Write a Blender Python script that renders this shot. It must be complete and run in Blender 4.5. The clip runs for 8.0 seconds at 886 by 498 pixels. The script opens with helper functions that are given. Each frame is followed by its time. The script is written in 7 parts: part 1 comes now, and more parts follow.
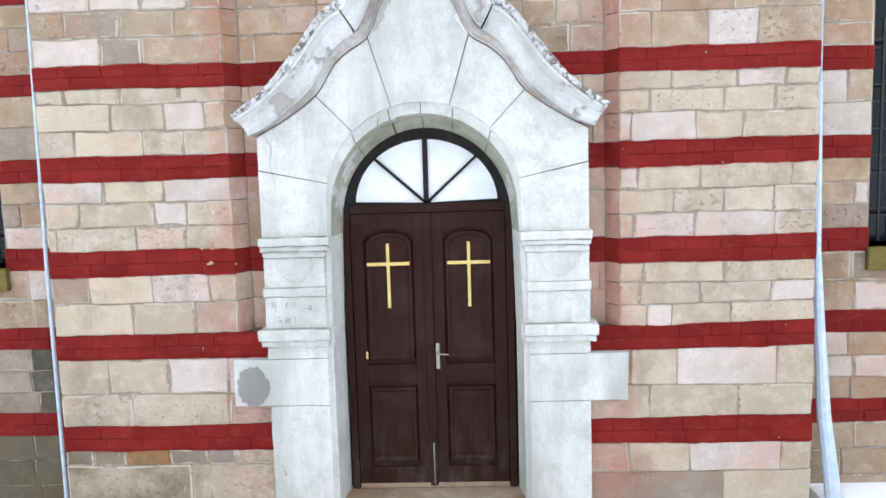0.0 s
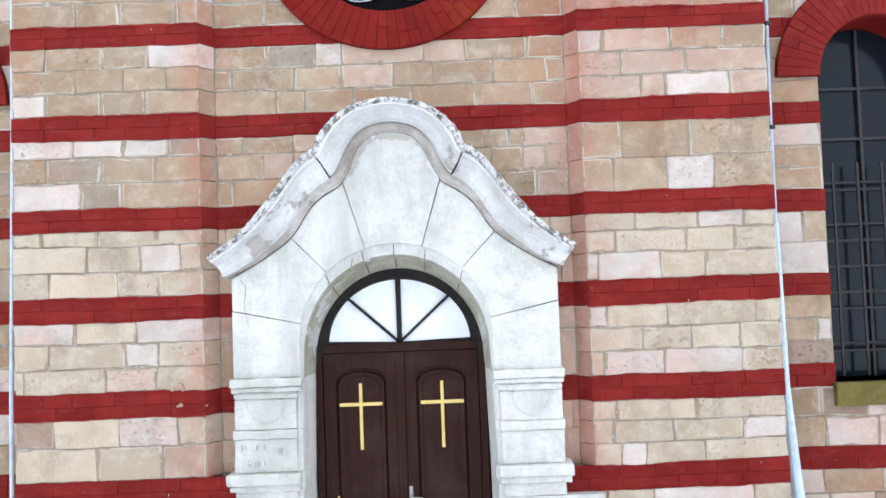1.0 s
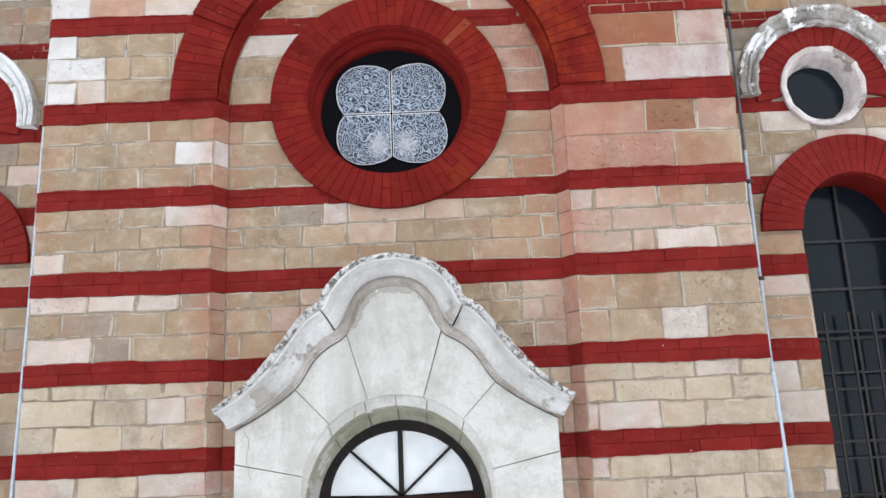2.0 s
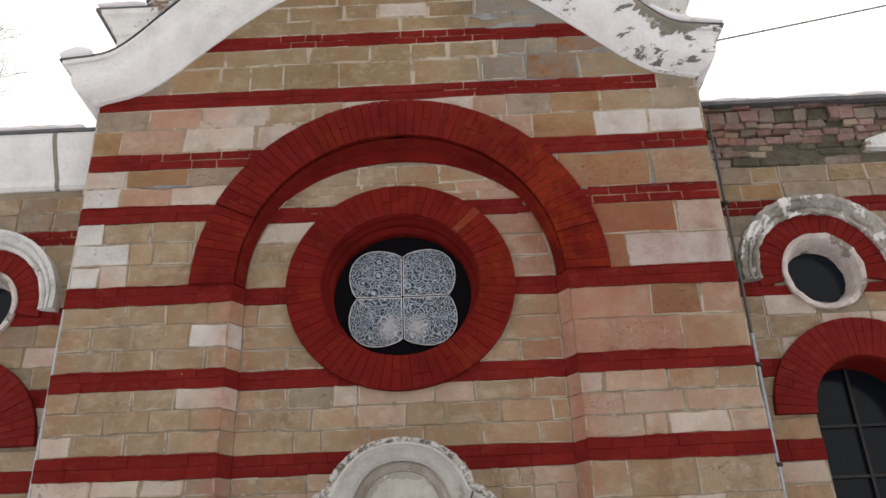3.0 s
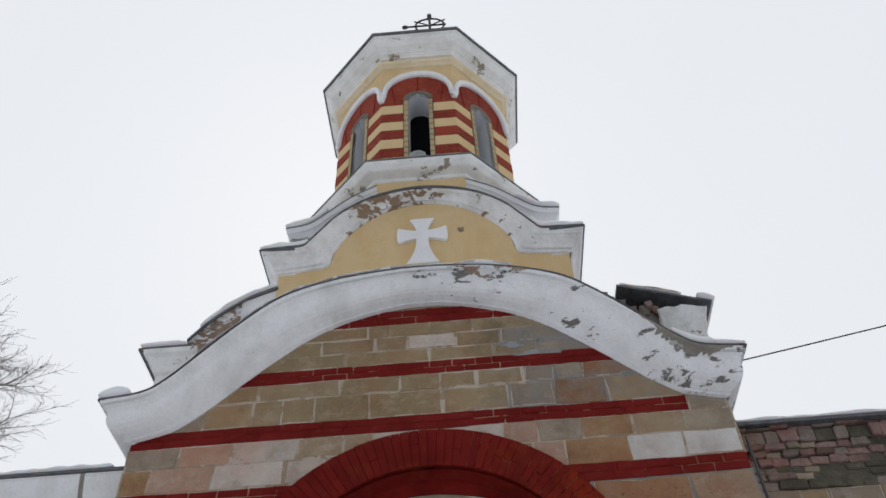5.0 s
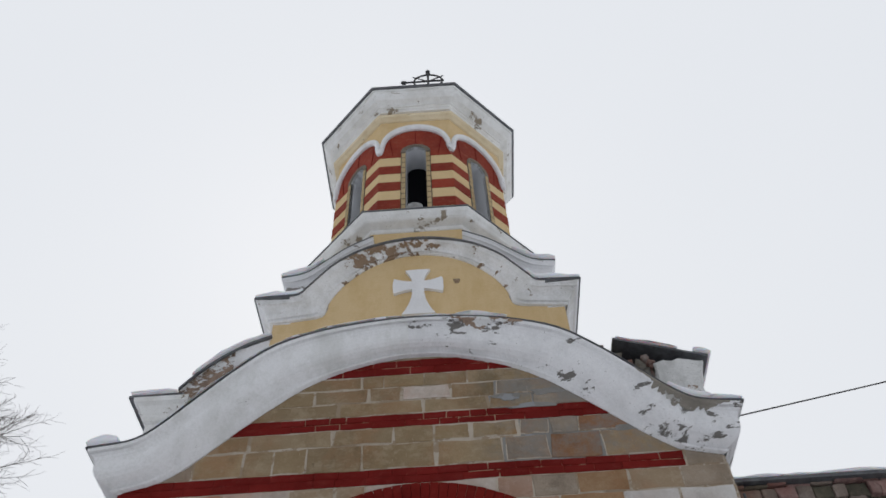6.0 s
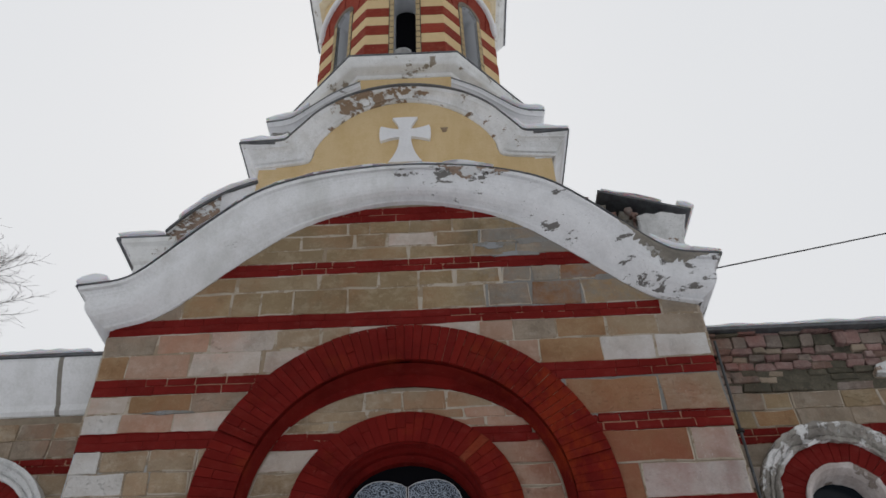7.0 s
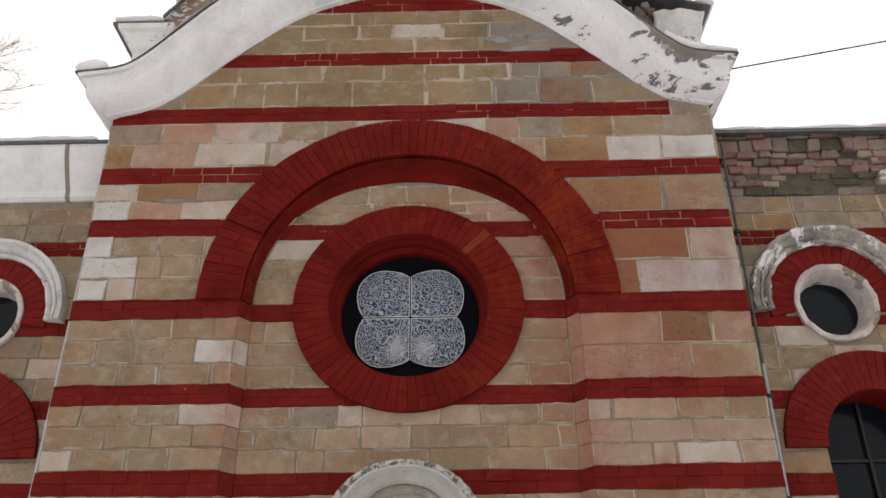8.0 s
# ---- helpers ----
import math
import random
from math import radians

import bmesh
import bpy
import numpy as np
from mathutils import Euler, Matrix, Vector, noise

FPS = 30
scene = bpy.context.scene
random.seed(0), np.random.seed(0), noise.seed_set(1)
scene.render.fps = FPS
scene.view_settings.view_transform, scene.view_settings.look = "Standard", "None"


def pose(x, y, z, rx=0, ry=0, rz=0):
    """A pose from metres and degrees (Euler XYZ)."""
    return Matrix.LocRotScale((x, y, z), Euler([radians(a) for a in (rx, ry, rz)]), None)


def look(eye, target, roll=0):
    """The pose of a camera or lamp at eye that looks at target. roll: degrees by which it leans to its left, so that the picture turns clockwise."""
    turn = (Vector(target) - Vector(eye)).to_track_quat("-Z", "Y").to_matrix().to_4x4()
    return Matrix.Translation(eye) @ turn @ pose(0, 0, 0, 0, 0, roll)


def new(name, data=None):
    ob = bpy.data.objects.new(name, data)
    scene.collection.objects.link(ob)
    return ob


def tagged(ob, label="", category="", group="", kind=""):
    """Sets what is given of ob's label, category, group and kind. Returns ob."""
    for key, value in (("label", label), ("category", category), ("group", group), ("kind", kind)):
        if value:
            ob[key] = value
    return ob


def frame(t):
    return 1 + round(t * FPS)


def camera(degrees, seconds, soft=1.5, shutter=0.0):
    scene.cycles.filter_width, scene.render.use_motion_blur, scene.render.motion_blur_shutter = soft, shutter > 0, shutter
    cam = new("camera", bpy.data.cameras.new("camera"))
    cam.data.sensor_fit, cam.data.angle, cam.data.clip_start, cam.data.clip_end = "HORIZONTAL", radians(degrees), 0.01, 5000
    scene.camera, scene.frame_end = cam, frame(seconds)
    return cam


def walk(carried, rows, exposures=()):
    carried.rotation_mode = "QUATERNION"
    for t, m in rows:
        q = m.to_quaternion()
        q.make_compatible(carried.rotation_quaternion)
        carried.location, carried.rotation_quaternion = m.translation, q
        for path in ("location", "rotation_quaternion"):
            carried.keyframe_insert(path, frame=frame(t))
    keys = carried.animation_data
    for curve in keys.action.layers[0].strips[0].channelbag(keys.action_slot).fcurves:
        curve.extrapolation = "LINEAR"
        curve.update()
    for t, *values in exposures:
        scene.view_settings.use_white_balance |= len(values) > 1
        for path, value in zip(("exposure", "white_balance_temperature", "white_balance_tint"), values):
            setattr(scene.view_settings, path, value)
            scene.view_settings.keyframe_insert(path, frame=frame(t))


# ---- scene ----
cam = camera(57.5, 8.0, soft=1.6)
# seconds, x, y, z, yaw, pitch, roll
ROWS = [
    (0.0, 0.360, -5.903, 2.790, 2.03, -6.77, 1.71),
    (0.5, 0.347, -5.937, 2.804, 0.16, -3.77, 1.57),
    (1.0, 0.383, -5.978, 2.819, 0.29, 2.77, 2.04),
    (1.2, 0.389, -6.002, 2.821, 1.14, 6.03, 2.16),
    (2.3, 0.423, -6.202, 2.797, 0.41, 16.40, 2.24),
    (2.5, 0.422, -6.219, 2.800, -0.08, 19.09, 1.86),
    (3.0, 0.415, -6.242, 2.792, 1.37, 26.20, 2.08),
    (3.5, 0.402, -6.257, 2.812, 1.51, 34.27, 2.73),
    (4.0, 0.394, -6.273, 2.830, 2.23, 38.14, 3.24),
    (4.5, 0.404, -6.282, 2.866, 3.53, 43.29, 3.20),
    (5.0, 0.404, -6.308, 2.887, 3.98, 48.44, 2.26),
    (5.2, 0.407, -6.307, 2.888, 3.95, 50.27, 2.18),
    (5.75, 0.396, -6.290, 2.872, 3.45, 52.90, 2.10),
    (6.3, 0.383, -6.257, 2.844, 2.88, 50.51, 2.02),
    (6.5, 0.382, -6.258, 2.842, 2.70, 48.70, 2.07),
    (7.0, 0.391, -6.235, 2.837, 1.58, 41.81, 1.84),
    (7.5, 0.409, -6.224, 2.821, 1.04, 35.20, 1.39),
    (8.0, 0.380, -6.197, 2.800, 1.03, 27.80, 0.55),
]
EXPOSURES = [(0.0, 1.15, 5900, 9), (1.2, 1.2, 5880, 9), (2.3, 0.66, 6600, 11), (2.5, 0.52, 6800, 12), (3.0, -0.08, 7250, 13), (3.5, -0.78, 6650, 10), (4.0, -0.73, 6600, 10), (4.5, -0.66, 6500, 10), (5.2, -0.72, 6450, 10), (6.3, -0.76, 6450, 10), (7.0, -0.82, 6600, 10), (7.5, -0.76, 6680, 10), (8.0, -0.22, 7350, 14)]
walk(cam, [(t, pose(x, y, z, 90 + pitch, roll, yaw)) for t, x, y, z, yaw, pitch, roll in ROWS], EXPOSURES)

# ---- overcast winter light ----
world = bpy.data.worlds.new("winter_sky")
scene.world = world
world.use_nodes = True
wn, wl = world.node_tree.nodes, world.node_tree.links
wn.clear()
w_out = wn.new("ShaderNodeOutputWorld")
w_bg = wn.new("ShaderNodeBackground")
w_sky = wn.new("ShaderNodeTexSky")
w_sky.sky_type = "NISHITA"
w_sky.sun_disc = False
w_sky.sun_elevation, w_sky.sun_rotation = radians(50), radians(-12)
w_sky.air_density, w_sky.dust_density = 1.0, 4.0
w_mix = wn.new("ShaderNodeMix")
w_mix.data_type = "RGBA"
w_mix.inputs["Factor"].default_value = 0.965
w_cloud = wn.new("ShaderNodeTexNoise")
w_cloud.inputs["Scale"].default_value = 1.6
w_cloud.inputs["Detail"].default_value = 3.0
w_ramp = wn.new("ShaderNodeValToRGB")
w_ramp.color_ramp.elements[0].position, w_ramp.color_ramp.elements[1].position = 0.3, 0.7
w_ramp.color_ramp.elements[0].color = (9.3, 9.6, 10.05, 1)
w_ramp.color_ramp.elements[1].color = (9.6, 9.85, 10.2, 1)
w_tc = wn.new("ShaderNodeTexCoord")
# the cloud is brighter towards the veiled sun behind the church
w_axis = wn.new("ShaderNodeSeparateXYZ")
wl.new(w_tc.outputs["Generated"], w_axis.inputs["Vector"])
w_side = wn.new("ShaderNodeMapRange")
for key, value in (("From Min", -0.7), ("From Max", 0.2), ("To Min", 0.74), ("To Max", 1.30)):
    w_side.inputs[key].default_value = value
wl.new(w_axis.outputs["Y"], w_side.inputs["Value"])
w_glow = wn.new("ShaderNodeVectorMath")
w_glow.operation = "SCALE"
wl.new(w_ramp.outputs["Color"], w_glow.inputs["Vector"])
wl.new(w_side.outputs["Result"], w_glow.inputs["Scale"])
wl.new(w_tc.outputs["Generated"], w_cloud.inputs["Vector"])
wl.new(w_cloud.outputs["Fac"], w_ramp.inputs["Fac"])
wl.new(w_sky.outputs["Color"], w_mix.inputs["A"])
wl.new(w_glow.outputs["Vector"], w_mix.inputs["B"])
wl.new(w_mix.outputs["Result"], w_bg.inputs["Color"])
w_bg.inputs["Strength"].default_value = 0.11
wl.new(w_bg.outputs["Background"], w_out.inputs["Surface"])
sun_data = bpy.data.lights.new("veiled_sun", "SUN")
sun_data.energy, sun_data.angle, sun_data.color = 0.6, radians(20), (1.0, 0.97, 0.92)
sun = new("veiled_sun", sun_data)
sun.matrix_world = look((-3, 14, 20), (0, 0, 3))

# ---- materials ----


def shader(name, rough=0.8, metal=0.0):
    m = bpy.data.materials.new(name)
    m.use_nodes = True
    nt = m.node_tree
    b = nt.nodes["Principled BSDF"]
    b.inputs["Roughness"].default_value, b.inputs["Metallic"].default_value = rough, metal
    b.inputs["Specular IOR Level"].default_value = 0.07 if rough > 0.55 else 0.5
    return m, nt, b


def fractal(nt, scale, detail=6.0, rough=0.6, stretch=None):
    """A noise field fixed in the world, in features of about 1 / scale metres."""
    g = nt.nodes.new("ShaderNodeNewGeometry")
    n = nt.nodes.new("ShaderNodeTexNoise")
    n.inputs["Scale"].default_value, n.inputs["Detail"].default_value, n.inputs["Roughness"].default_value = scale, detail, rough
    src = g.outputs["Position"]
    if stretch:
        v = nt.nodes.new("ShaderNodeVectorMath")
        v.operation = "MULTIPLY"
        v.inputs[1].default_value = stretch
        nt.links.new(src, v.inputs[0])
        src = v.outputs["Vector"]
    nt.links.new(src, n.inputs["Vector"])
    return n.outputs["Fac"]


def span(nt, fac, lo, hi, a=0.0, b=1.0):
    r = nt.nodes.new("ShaderNodeMapRange")
    for k, v in zip(("From Min", "From Max", "To Min", "To Max"), (lo, hi, a, b)):
        r.inputs[k].default_value = v
    nt.links.new(fac, r.inputs["Value"])
    return r.outputs["Result"]


def blend(nt, fac, a, b, mode="MIX"):
    x = nt.nodes.new("ShaderNodeMix")
    x.data_type, x.blend_type = "RGBA", mode
    if isinstance(fac, float):
        x.inputs["Factor"].default_value = fac
    else:
        nt.links.new(fac, x.inputs["Factor"])
    for k, v in (("A", a), ("B", b)):
        if isinstance(v, tuple):
            x.inputs[k].default_value = (*v, 1)
        else:
            nt.links.new(v, x.inputs[k])
    return x.outputs["Result"]


def math_node(nt, op, a, b):
    x = nt.nodes.new("ShaderNodeMath")
    x.operation = op
    for k, v in enumerate((a, b)):
        if isinstance(v, float):
            x.inputs[k].default_value = v
        else:
            nt.links.new(v, x.inputs[k])
    return x.outputs["Value"]


def relief(nt, b, height, strength, distance):
    u = nt.nodes.new("ShaderNodeBump")
    u.inputs["Strength"].default_value, u.inputs["Distance"].default_value = strength, distance
    nt.links.new(height, u.inputs["Height"])
    nt.links.new(u.outputs["Normal"], b.inputs["Normal"])


def own_random(nt):
    """A number of its own for every object and every loose piece."""
    o = nt.nodes.new("ShaderNodeObjectInfo")
    g = nt.nodes.new("ShaderNodeNewGeometry")
    s = math_node(nt, "ADD", o.outputs["Random"], g.outputs["Random Per Island"])
    return math_node(nt, "FRACT", s, 0.0)


def own_field(nt, r, scale, detail=6.0, rough=0.6, stretch=(1, 1, 1)):
    """A noise field that starts anew in every stone."""
    g = nt.nodes.new("ShaderNodeNewGeometry")
    v = nt.nodes.new("ShaderNodeVectorMath")
    v.operation = "MULTIPLY"
    v.inputs[1].default_value = stretch
    nt.links.new(g.outputs["Position"], v.inputs[0])
    n = nt.nodes.new("ShaderNodeTexNoise")
    n.noise_dimensions = "4D"
    n.inputs["Scale"].default_value, n.inputs["Detail"].default_value, n.inputs["Roughness"].default_value = scale, detail, rough
    nt.links.new(v.outputs["Vector"], n.inputs["Vector"])
    nt.links.new(math_node(nt, "MULTIPLY", r, 37.0), n.inputs["W"])
    return n.outputs["Fac"]


def stone_material(name, base, dark, light, spread=0.3, wash=0.3):
    m, nt, b = shader(name, 0.9)
    r = own_random(nt)
    r2 = math_node(nt, "FRACT", math_node(nt, "MULTIPLY", r, 7.31), 0.0)
    col = blend(nt, r, tuple(c * (1 - spread * 0.6) for c in base), tuple(min(1, c * (1 + spread * 0.6)) for c in base))
    col = blend(nt, math_node(nt, "MULTIPLY", r2, 0.16), col, tuple(sum(base) / 3 * k for k in (1.05, 0.98, 0.95)))
    col = blend(nt, span(nt, own_field(nt, r, 3.0, 4), 0.44, 0.62, 0, 0.6), col, dark)
    col = blend(nt, span(nt, own_field(nt, r, 5.5, 8, 0.72, (1, 1, 1.5)), 0.50, 0.64, 0, 0.45), col, light)
    col = blend(nt, span(nt, fractal(nt, 1.3, 6, 0.65), 0.48, 0.64, 0, wash * 1.5), col, (base[0] * 1.05, base[1] * 0.66, base[2] * 0.55))
    col = blend(nt, span(nt, fractal(nt, 60.0, 4, 0.75), 0.38, 0.62, 0.0, 0.35), col, dark)
    col = blend(nt, span(nt, fractal(nt, 2.1, 7, 0.7, (1, 1, 0.7)), 0.53, 0.68, 0, 0.55), col, tuple(c * 0.55 for c in dark))
    col = blend(nt, span(nt, fractal(nt, 4.3, 8, 0.72), 0.54, 0.66, 0, 0.3), col, light)
    # red paint rubbed off along the niche's edges
    xyz = nt.nodes.new("ShaderNodeSeparateXYZ")
    nt.links.new(nt.nodes.new("ShaderNodeNewGeometry").outputs["Position"], xyz.inputs["Vector"])
    off = math_node(nt, "ABSOLUTE", xyz.outputs["X"], 0.0)
    rub = math_node(nt, "MULTIPLY", span(nt, off, 1.15, 1.40), span(nt, off, 1.43, 1.66, 1, 0))
    rub = math_node(nt, "MULTIPLY", rub, span(nt, xyz.outputs["Z"], 5.6, 5.8, 1, 0))
    rub = math_node(nt, "MULTIPLY", rub, span(nt, fractal(nt, 3.2, 7, 0.7), 0.36, 0.60, 0.06, 0.58))
    col = blend(nt, rub, col, (0.40, 0.16, 0.11))
    # red wash run over the stones beside the arch
    west = math_node(nt, "MULTIPLY", span(nt, xyz.outputs["X"], 0.75, 1.35), span(nt, xyz.outputs["X"], 2.72, 2.86, 1, 0))
    run = math_node(nt, "MULTIPLY", west, span(nt, xyz.outputs["Z"], 4.25, 4.9))
    run = math_node(nt, "MULTIPLY", run, span(nt, xyz.outputs["Z"], 6.2, 7.3, 1, 0))
    run = math_node(nt, "MULTIPLY", run, span(nt, fractal(nt, 1.15, 7, 0.62, (1, 1, 0.75)), 0.38, 0.60, 0.05, 0.55))
    col = blend(nt, run, col, (0.30, 0.085, 0.055))
    # thin cement wash over the patched stones high on the gable
    high = math_node(nt, "MULTIPLY", span(nt, xyz.outputs["X"], 0.45, 0.95), span(nt, xyz.outputs["Z"], 7.5, 7.7))
    high = math_node(nt, "MULTIPLY", high, span(nt, fractal(nt, 3.0, 8, 0.7), 0.44, 0.62, 0.0, 0.75))
    col = blend(nt, high, col, (0.245, 0.24, 0.225))
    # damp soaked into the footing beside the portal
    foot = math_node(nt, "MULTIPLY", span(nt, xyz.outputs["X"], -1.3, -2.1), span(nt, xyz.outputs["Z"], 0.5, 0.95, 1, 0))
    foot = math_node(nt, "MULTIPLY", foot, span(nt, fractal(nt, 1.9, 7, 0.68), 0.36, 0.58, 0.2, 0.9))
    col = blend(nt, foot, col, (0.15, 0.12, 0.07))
    tooled = span(nt, r2, 0.62, 0.8)
    pits = span(nt, own_field(nt, r, 26.0, 6, 0.72, (1, 1, 1.6)), 0.575, 0.66)
    pits = math_node(nt, "MULTIPLY", pits, tooled)
    scuffs = span(nt, own_field(nt, r, 24.0, 5, 0.7, (2.2, 1, 0.5)), 0.61, 0.66)
    col = blend(nt, math_node(nt, "MULTIPLY", scuffs, 0.3), col, tuple(min(0.8, c * 1.12) for c in light))
    col = blend(nt, math_node(nt, "MULTIPLY", pits, 0.28), col, tuple(c * 0.38 for c in base))
    nt.links.new(col, b.inputs["Base Color"])
    h = math_node(nt, "ADD", own_field(nt, r, 9.0, 9, 0.75), math_node(nt, "MULTIPLY", fractal(nt, 80.0, 4, 0.7), 0.35))
    relief(nt, b, math_node(nt, "SUBTRACT", h, math_node(nt, "MULTIPLY", pits, 0.4)), 0.8, 0.025)
    return m


def plaster_like(name, base, dark, patch, patch_at=0.62, streak=0.5, rough=0.8, bump=0.3, speck=None, speck_tone=(0.17, 0.16, 0.15), flake=(3.4, None), gather=()):
    """Paint or render with runs, blotches, bare patches and dark specks."""
    m, nt, b = shader(name, rough)
    col = blend(nt, span(nt, fractal(nt, 2.2, 6, 0.65, (1, 1, 0.25)), 0.45, 0.66, 0, streak), base, dark)
    col = blend(nt, span(nt, fractal(nt, 5.0, 7, 0.7), 0.48, 0.68, 0, streak * 0.7), col, dark)
    col = blend(nt, span(nt, fractal(nt, 40, 5, 0.75), 0.42, 0.65, 0, 0.22), col, dark)
    loss = fractal(nt, flake[0], 8, 0.68, flake[1])
    for gx, gz, rx, rz, gain in gather:
        # the losses gather round the place (x, z), within reaches rx and rz
        at = nt.nodes.new("ShaderNodeSeparateXYZ")
        nt.links.new(nt.nodes.new("ShaderNodeNewGeometry").outputs["Position"], at.inputs["Vector"])
        dx = math_node(nt, "MULTIPLY", math_node(nt, "SUBTRACT", at.outputs["X"], float(gx)), 1.0 / rx)
        dz = math_node(nt, "MULTIPLY", math_node(nt, "SUBTRACT", at.outputs["Z"], float(gz)), 1.0 / rz)
        far = math_node(nt, "SQRT", math_node(nt, "ADD", math_node(nt, "MULTIPLY", dx, dx), math_node(nt, "MULTIPLY", dz, dz)), 0.0)
        loss = math_node(nt, "ADD", loss, span(nt, far, 0.0, 1.0, gain, 0.0))
    edge = span(nt, loss, patch_at, patch_at + 0.012)
    col = blend(nt, edge, col, patch)
    if speck:
        col = blend(nt, span(nt, fractal(nt, 26, 6, 0.8), speck, speck + 0.05, 0, 0.85), col, speck_tone)
    nt.links.new(col, b.inputs["Base Color"])
    h = math_node(nt, "SUBTRACT", math_node(nt, "MULTIPLY", fractal(nt, 16, 7, 0.72), 0.5), math_node(nt, "MULTIPLY", edge, 0.6))
    relief(nt, b, h, bump, 0.025)
    return m


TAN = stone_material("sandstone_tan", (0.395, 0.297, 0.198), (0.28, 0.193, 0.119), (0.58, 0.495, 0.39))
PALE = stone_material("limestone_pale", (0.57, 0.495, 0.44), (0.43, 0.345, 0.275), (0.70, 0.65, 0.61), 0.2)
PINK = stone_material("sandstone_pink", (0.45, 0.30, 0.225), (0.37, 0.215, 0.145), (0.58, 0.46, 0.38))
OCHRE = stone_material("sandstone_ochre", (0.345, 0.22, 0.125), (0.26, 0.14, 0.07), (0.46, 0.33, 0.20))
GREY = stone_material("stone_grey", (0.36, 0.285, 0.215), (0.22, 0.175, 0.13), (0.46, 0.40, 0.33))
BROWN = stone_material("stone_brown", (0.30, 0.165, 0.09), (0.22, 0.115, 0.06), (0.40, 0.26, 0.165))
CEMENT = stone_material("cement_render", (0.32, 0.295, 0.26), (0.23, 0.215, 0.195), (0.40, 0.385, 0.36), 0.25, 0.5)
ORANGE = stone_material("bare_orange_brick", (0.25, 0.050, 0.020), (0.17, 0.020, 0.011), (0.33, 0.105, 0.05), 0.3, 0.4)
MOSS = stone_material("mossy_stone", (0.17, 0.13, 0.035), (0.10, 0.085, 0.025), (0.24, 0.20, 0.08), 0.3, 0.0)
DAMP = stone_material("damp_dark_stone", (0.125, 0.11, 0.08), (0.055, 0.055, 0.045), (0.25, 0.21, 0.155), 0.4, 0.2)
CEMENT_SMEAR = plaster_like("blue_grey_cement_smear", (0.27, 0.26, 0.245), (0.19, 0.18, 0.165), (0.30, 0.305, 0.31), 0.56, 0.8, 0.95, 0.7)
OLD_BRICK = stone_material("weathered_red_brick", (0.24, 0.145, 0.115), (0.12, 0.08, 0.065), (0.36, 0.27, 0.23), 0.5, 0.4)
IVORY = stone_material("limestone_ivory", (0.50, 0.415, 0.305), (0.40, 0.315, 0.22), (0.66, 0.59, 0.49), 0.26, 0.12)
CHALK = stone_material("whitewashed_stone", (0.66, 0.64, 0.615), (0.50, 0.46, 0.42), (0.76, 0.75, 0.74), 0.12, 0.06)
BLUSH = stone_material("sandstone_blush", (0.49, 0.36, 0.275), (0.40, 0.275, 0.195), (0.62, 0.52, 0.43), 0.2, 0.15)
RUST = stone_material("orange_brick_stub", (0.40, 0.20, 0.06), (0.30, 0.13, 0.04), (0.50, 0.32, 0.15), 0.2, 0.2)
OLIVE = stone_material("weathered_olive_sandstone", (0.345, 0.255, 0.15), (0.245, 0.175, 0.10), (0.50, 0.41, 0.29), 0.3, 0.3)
STONES = {"x": RUST, "h": OLIVE, "v": CHALK, "q": BLUSH, "i": IVORY, "d": DAMP, "c": CEMENT, "t": TAN, "w": PALE, "p": PINK, "o": OCHRE, "g": GREY, "b": BROWN}


def red_paint(name, base, deep, odd=0.0):
    m, nt, b = shader(name, 0.7)
    r = own_random(nt)
    col = blend(nt, r, tuple(c * 0.86 for c in base), tuple(c * 1.1 for c in base))
    r2 = math_node(nt, "FRACT", math_node(nt, "MULTIPLY", r, 9.7), 0.0)
    col = blend(nt, math_node(nt, "MULTIPLY", r2, odd), col, (base[0] * 1.15, base[1] * 2.6, base[2] * 1.1))
    col = blend(nt, span(nt, fractal(nt, 1.9, 6, 0.65), 0.44, 0.64, 0, 0.8), col, deep)
    col = blend(nt, span(nt, fractal(nt, 7.0, 7, 0.75, (1, 1, 2)), 0.52, 0.68, 0, 0.55), col, (base[0] * 1.2, base[1] * 2.6, base[2] * 2.6))
    if odd:
        # the paint has thinned to orange brick in patches
        col = blend(nt, span(nt, fractal(nt, 2.6, 7, 0.65), 0.57, 0.68, 0, 0.4), col, (0.23, 0.034, 0.010))
        # and has been washed thin along the east limb of the arch
        xyz = nt.nodes.new("ShaderNodeSeparateXYZ")
        nt.links.new(nt.nodes.new("ShaderNodeNewGeometry").outputs["Position"], xyz.inputs["Vector"])
        limb = math_node(nt, "MULTIPLY", span(nt, xyz.outputs["X"], 0.45, 1.15), span(nt, xyz.outputs["X"], 1.85, 2.1, 1, 0))
        limb = math_node(nt, "MULTIPLY", limb, span(nt, fractal(nt, 3.4, 8, 0.75, (1, 1, 0.6)), 0.47, 0.61, 0.0, 0.72))
        col = blend(nt, limb, col, (0.25, 0.030, 0.007))
    chips = span(nt, fractal(nt, 22, 6, 0.8), 0.665, 0.69)
    col = blend(nt, math_node(nt, "MULTIPLY", chips, 0.7), col, (0.40, 0.20, 0.13))
    nt.links.new(col, b.inputs["Base Color"])
    h = math_node(nt, "SUBTRACT", fractal(nt, 26, 7, 0.75), math_node(nt, "MULTIPLY", chips, 0.5))
    relief(nt, b, h, 0.6, 0.015)
    return m


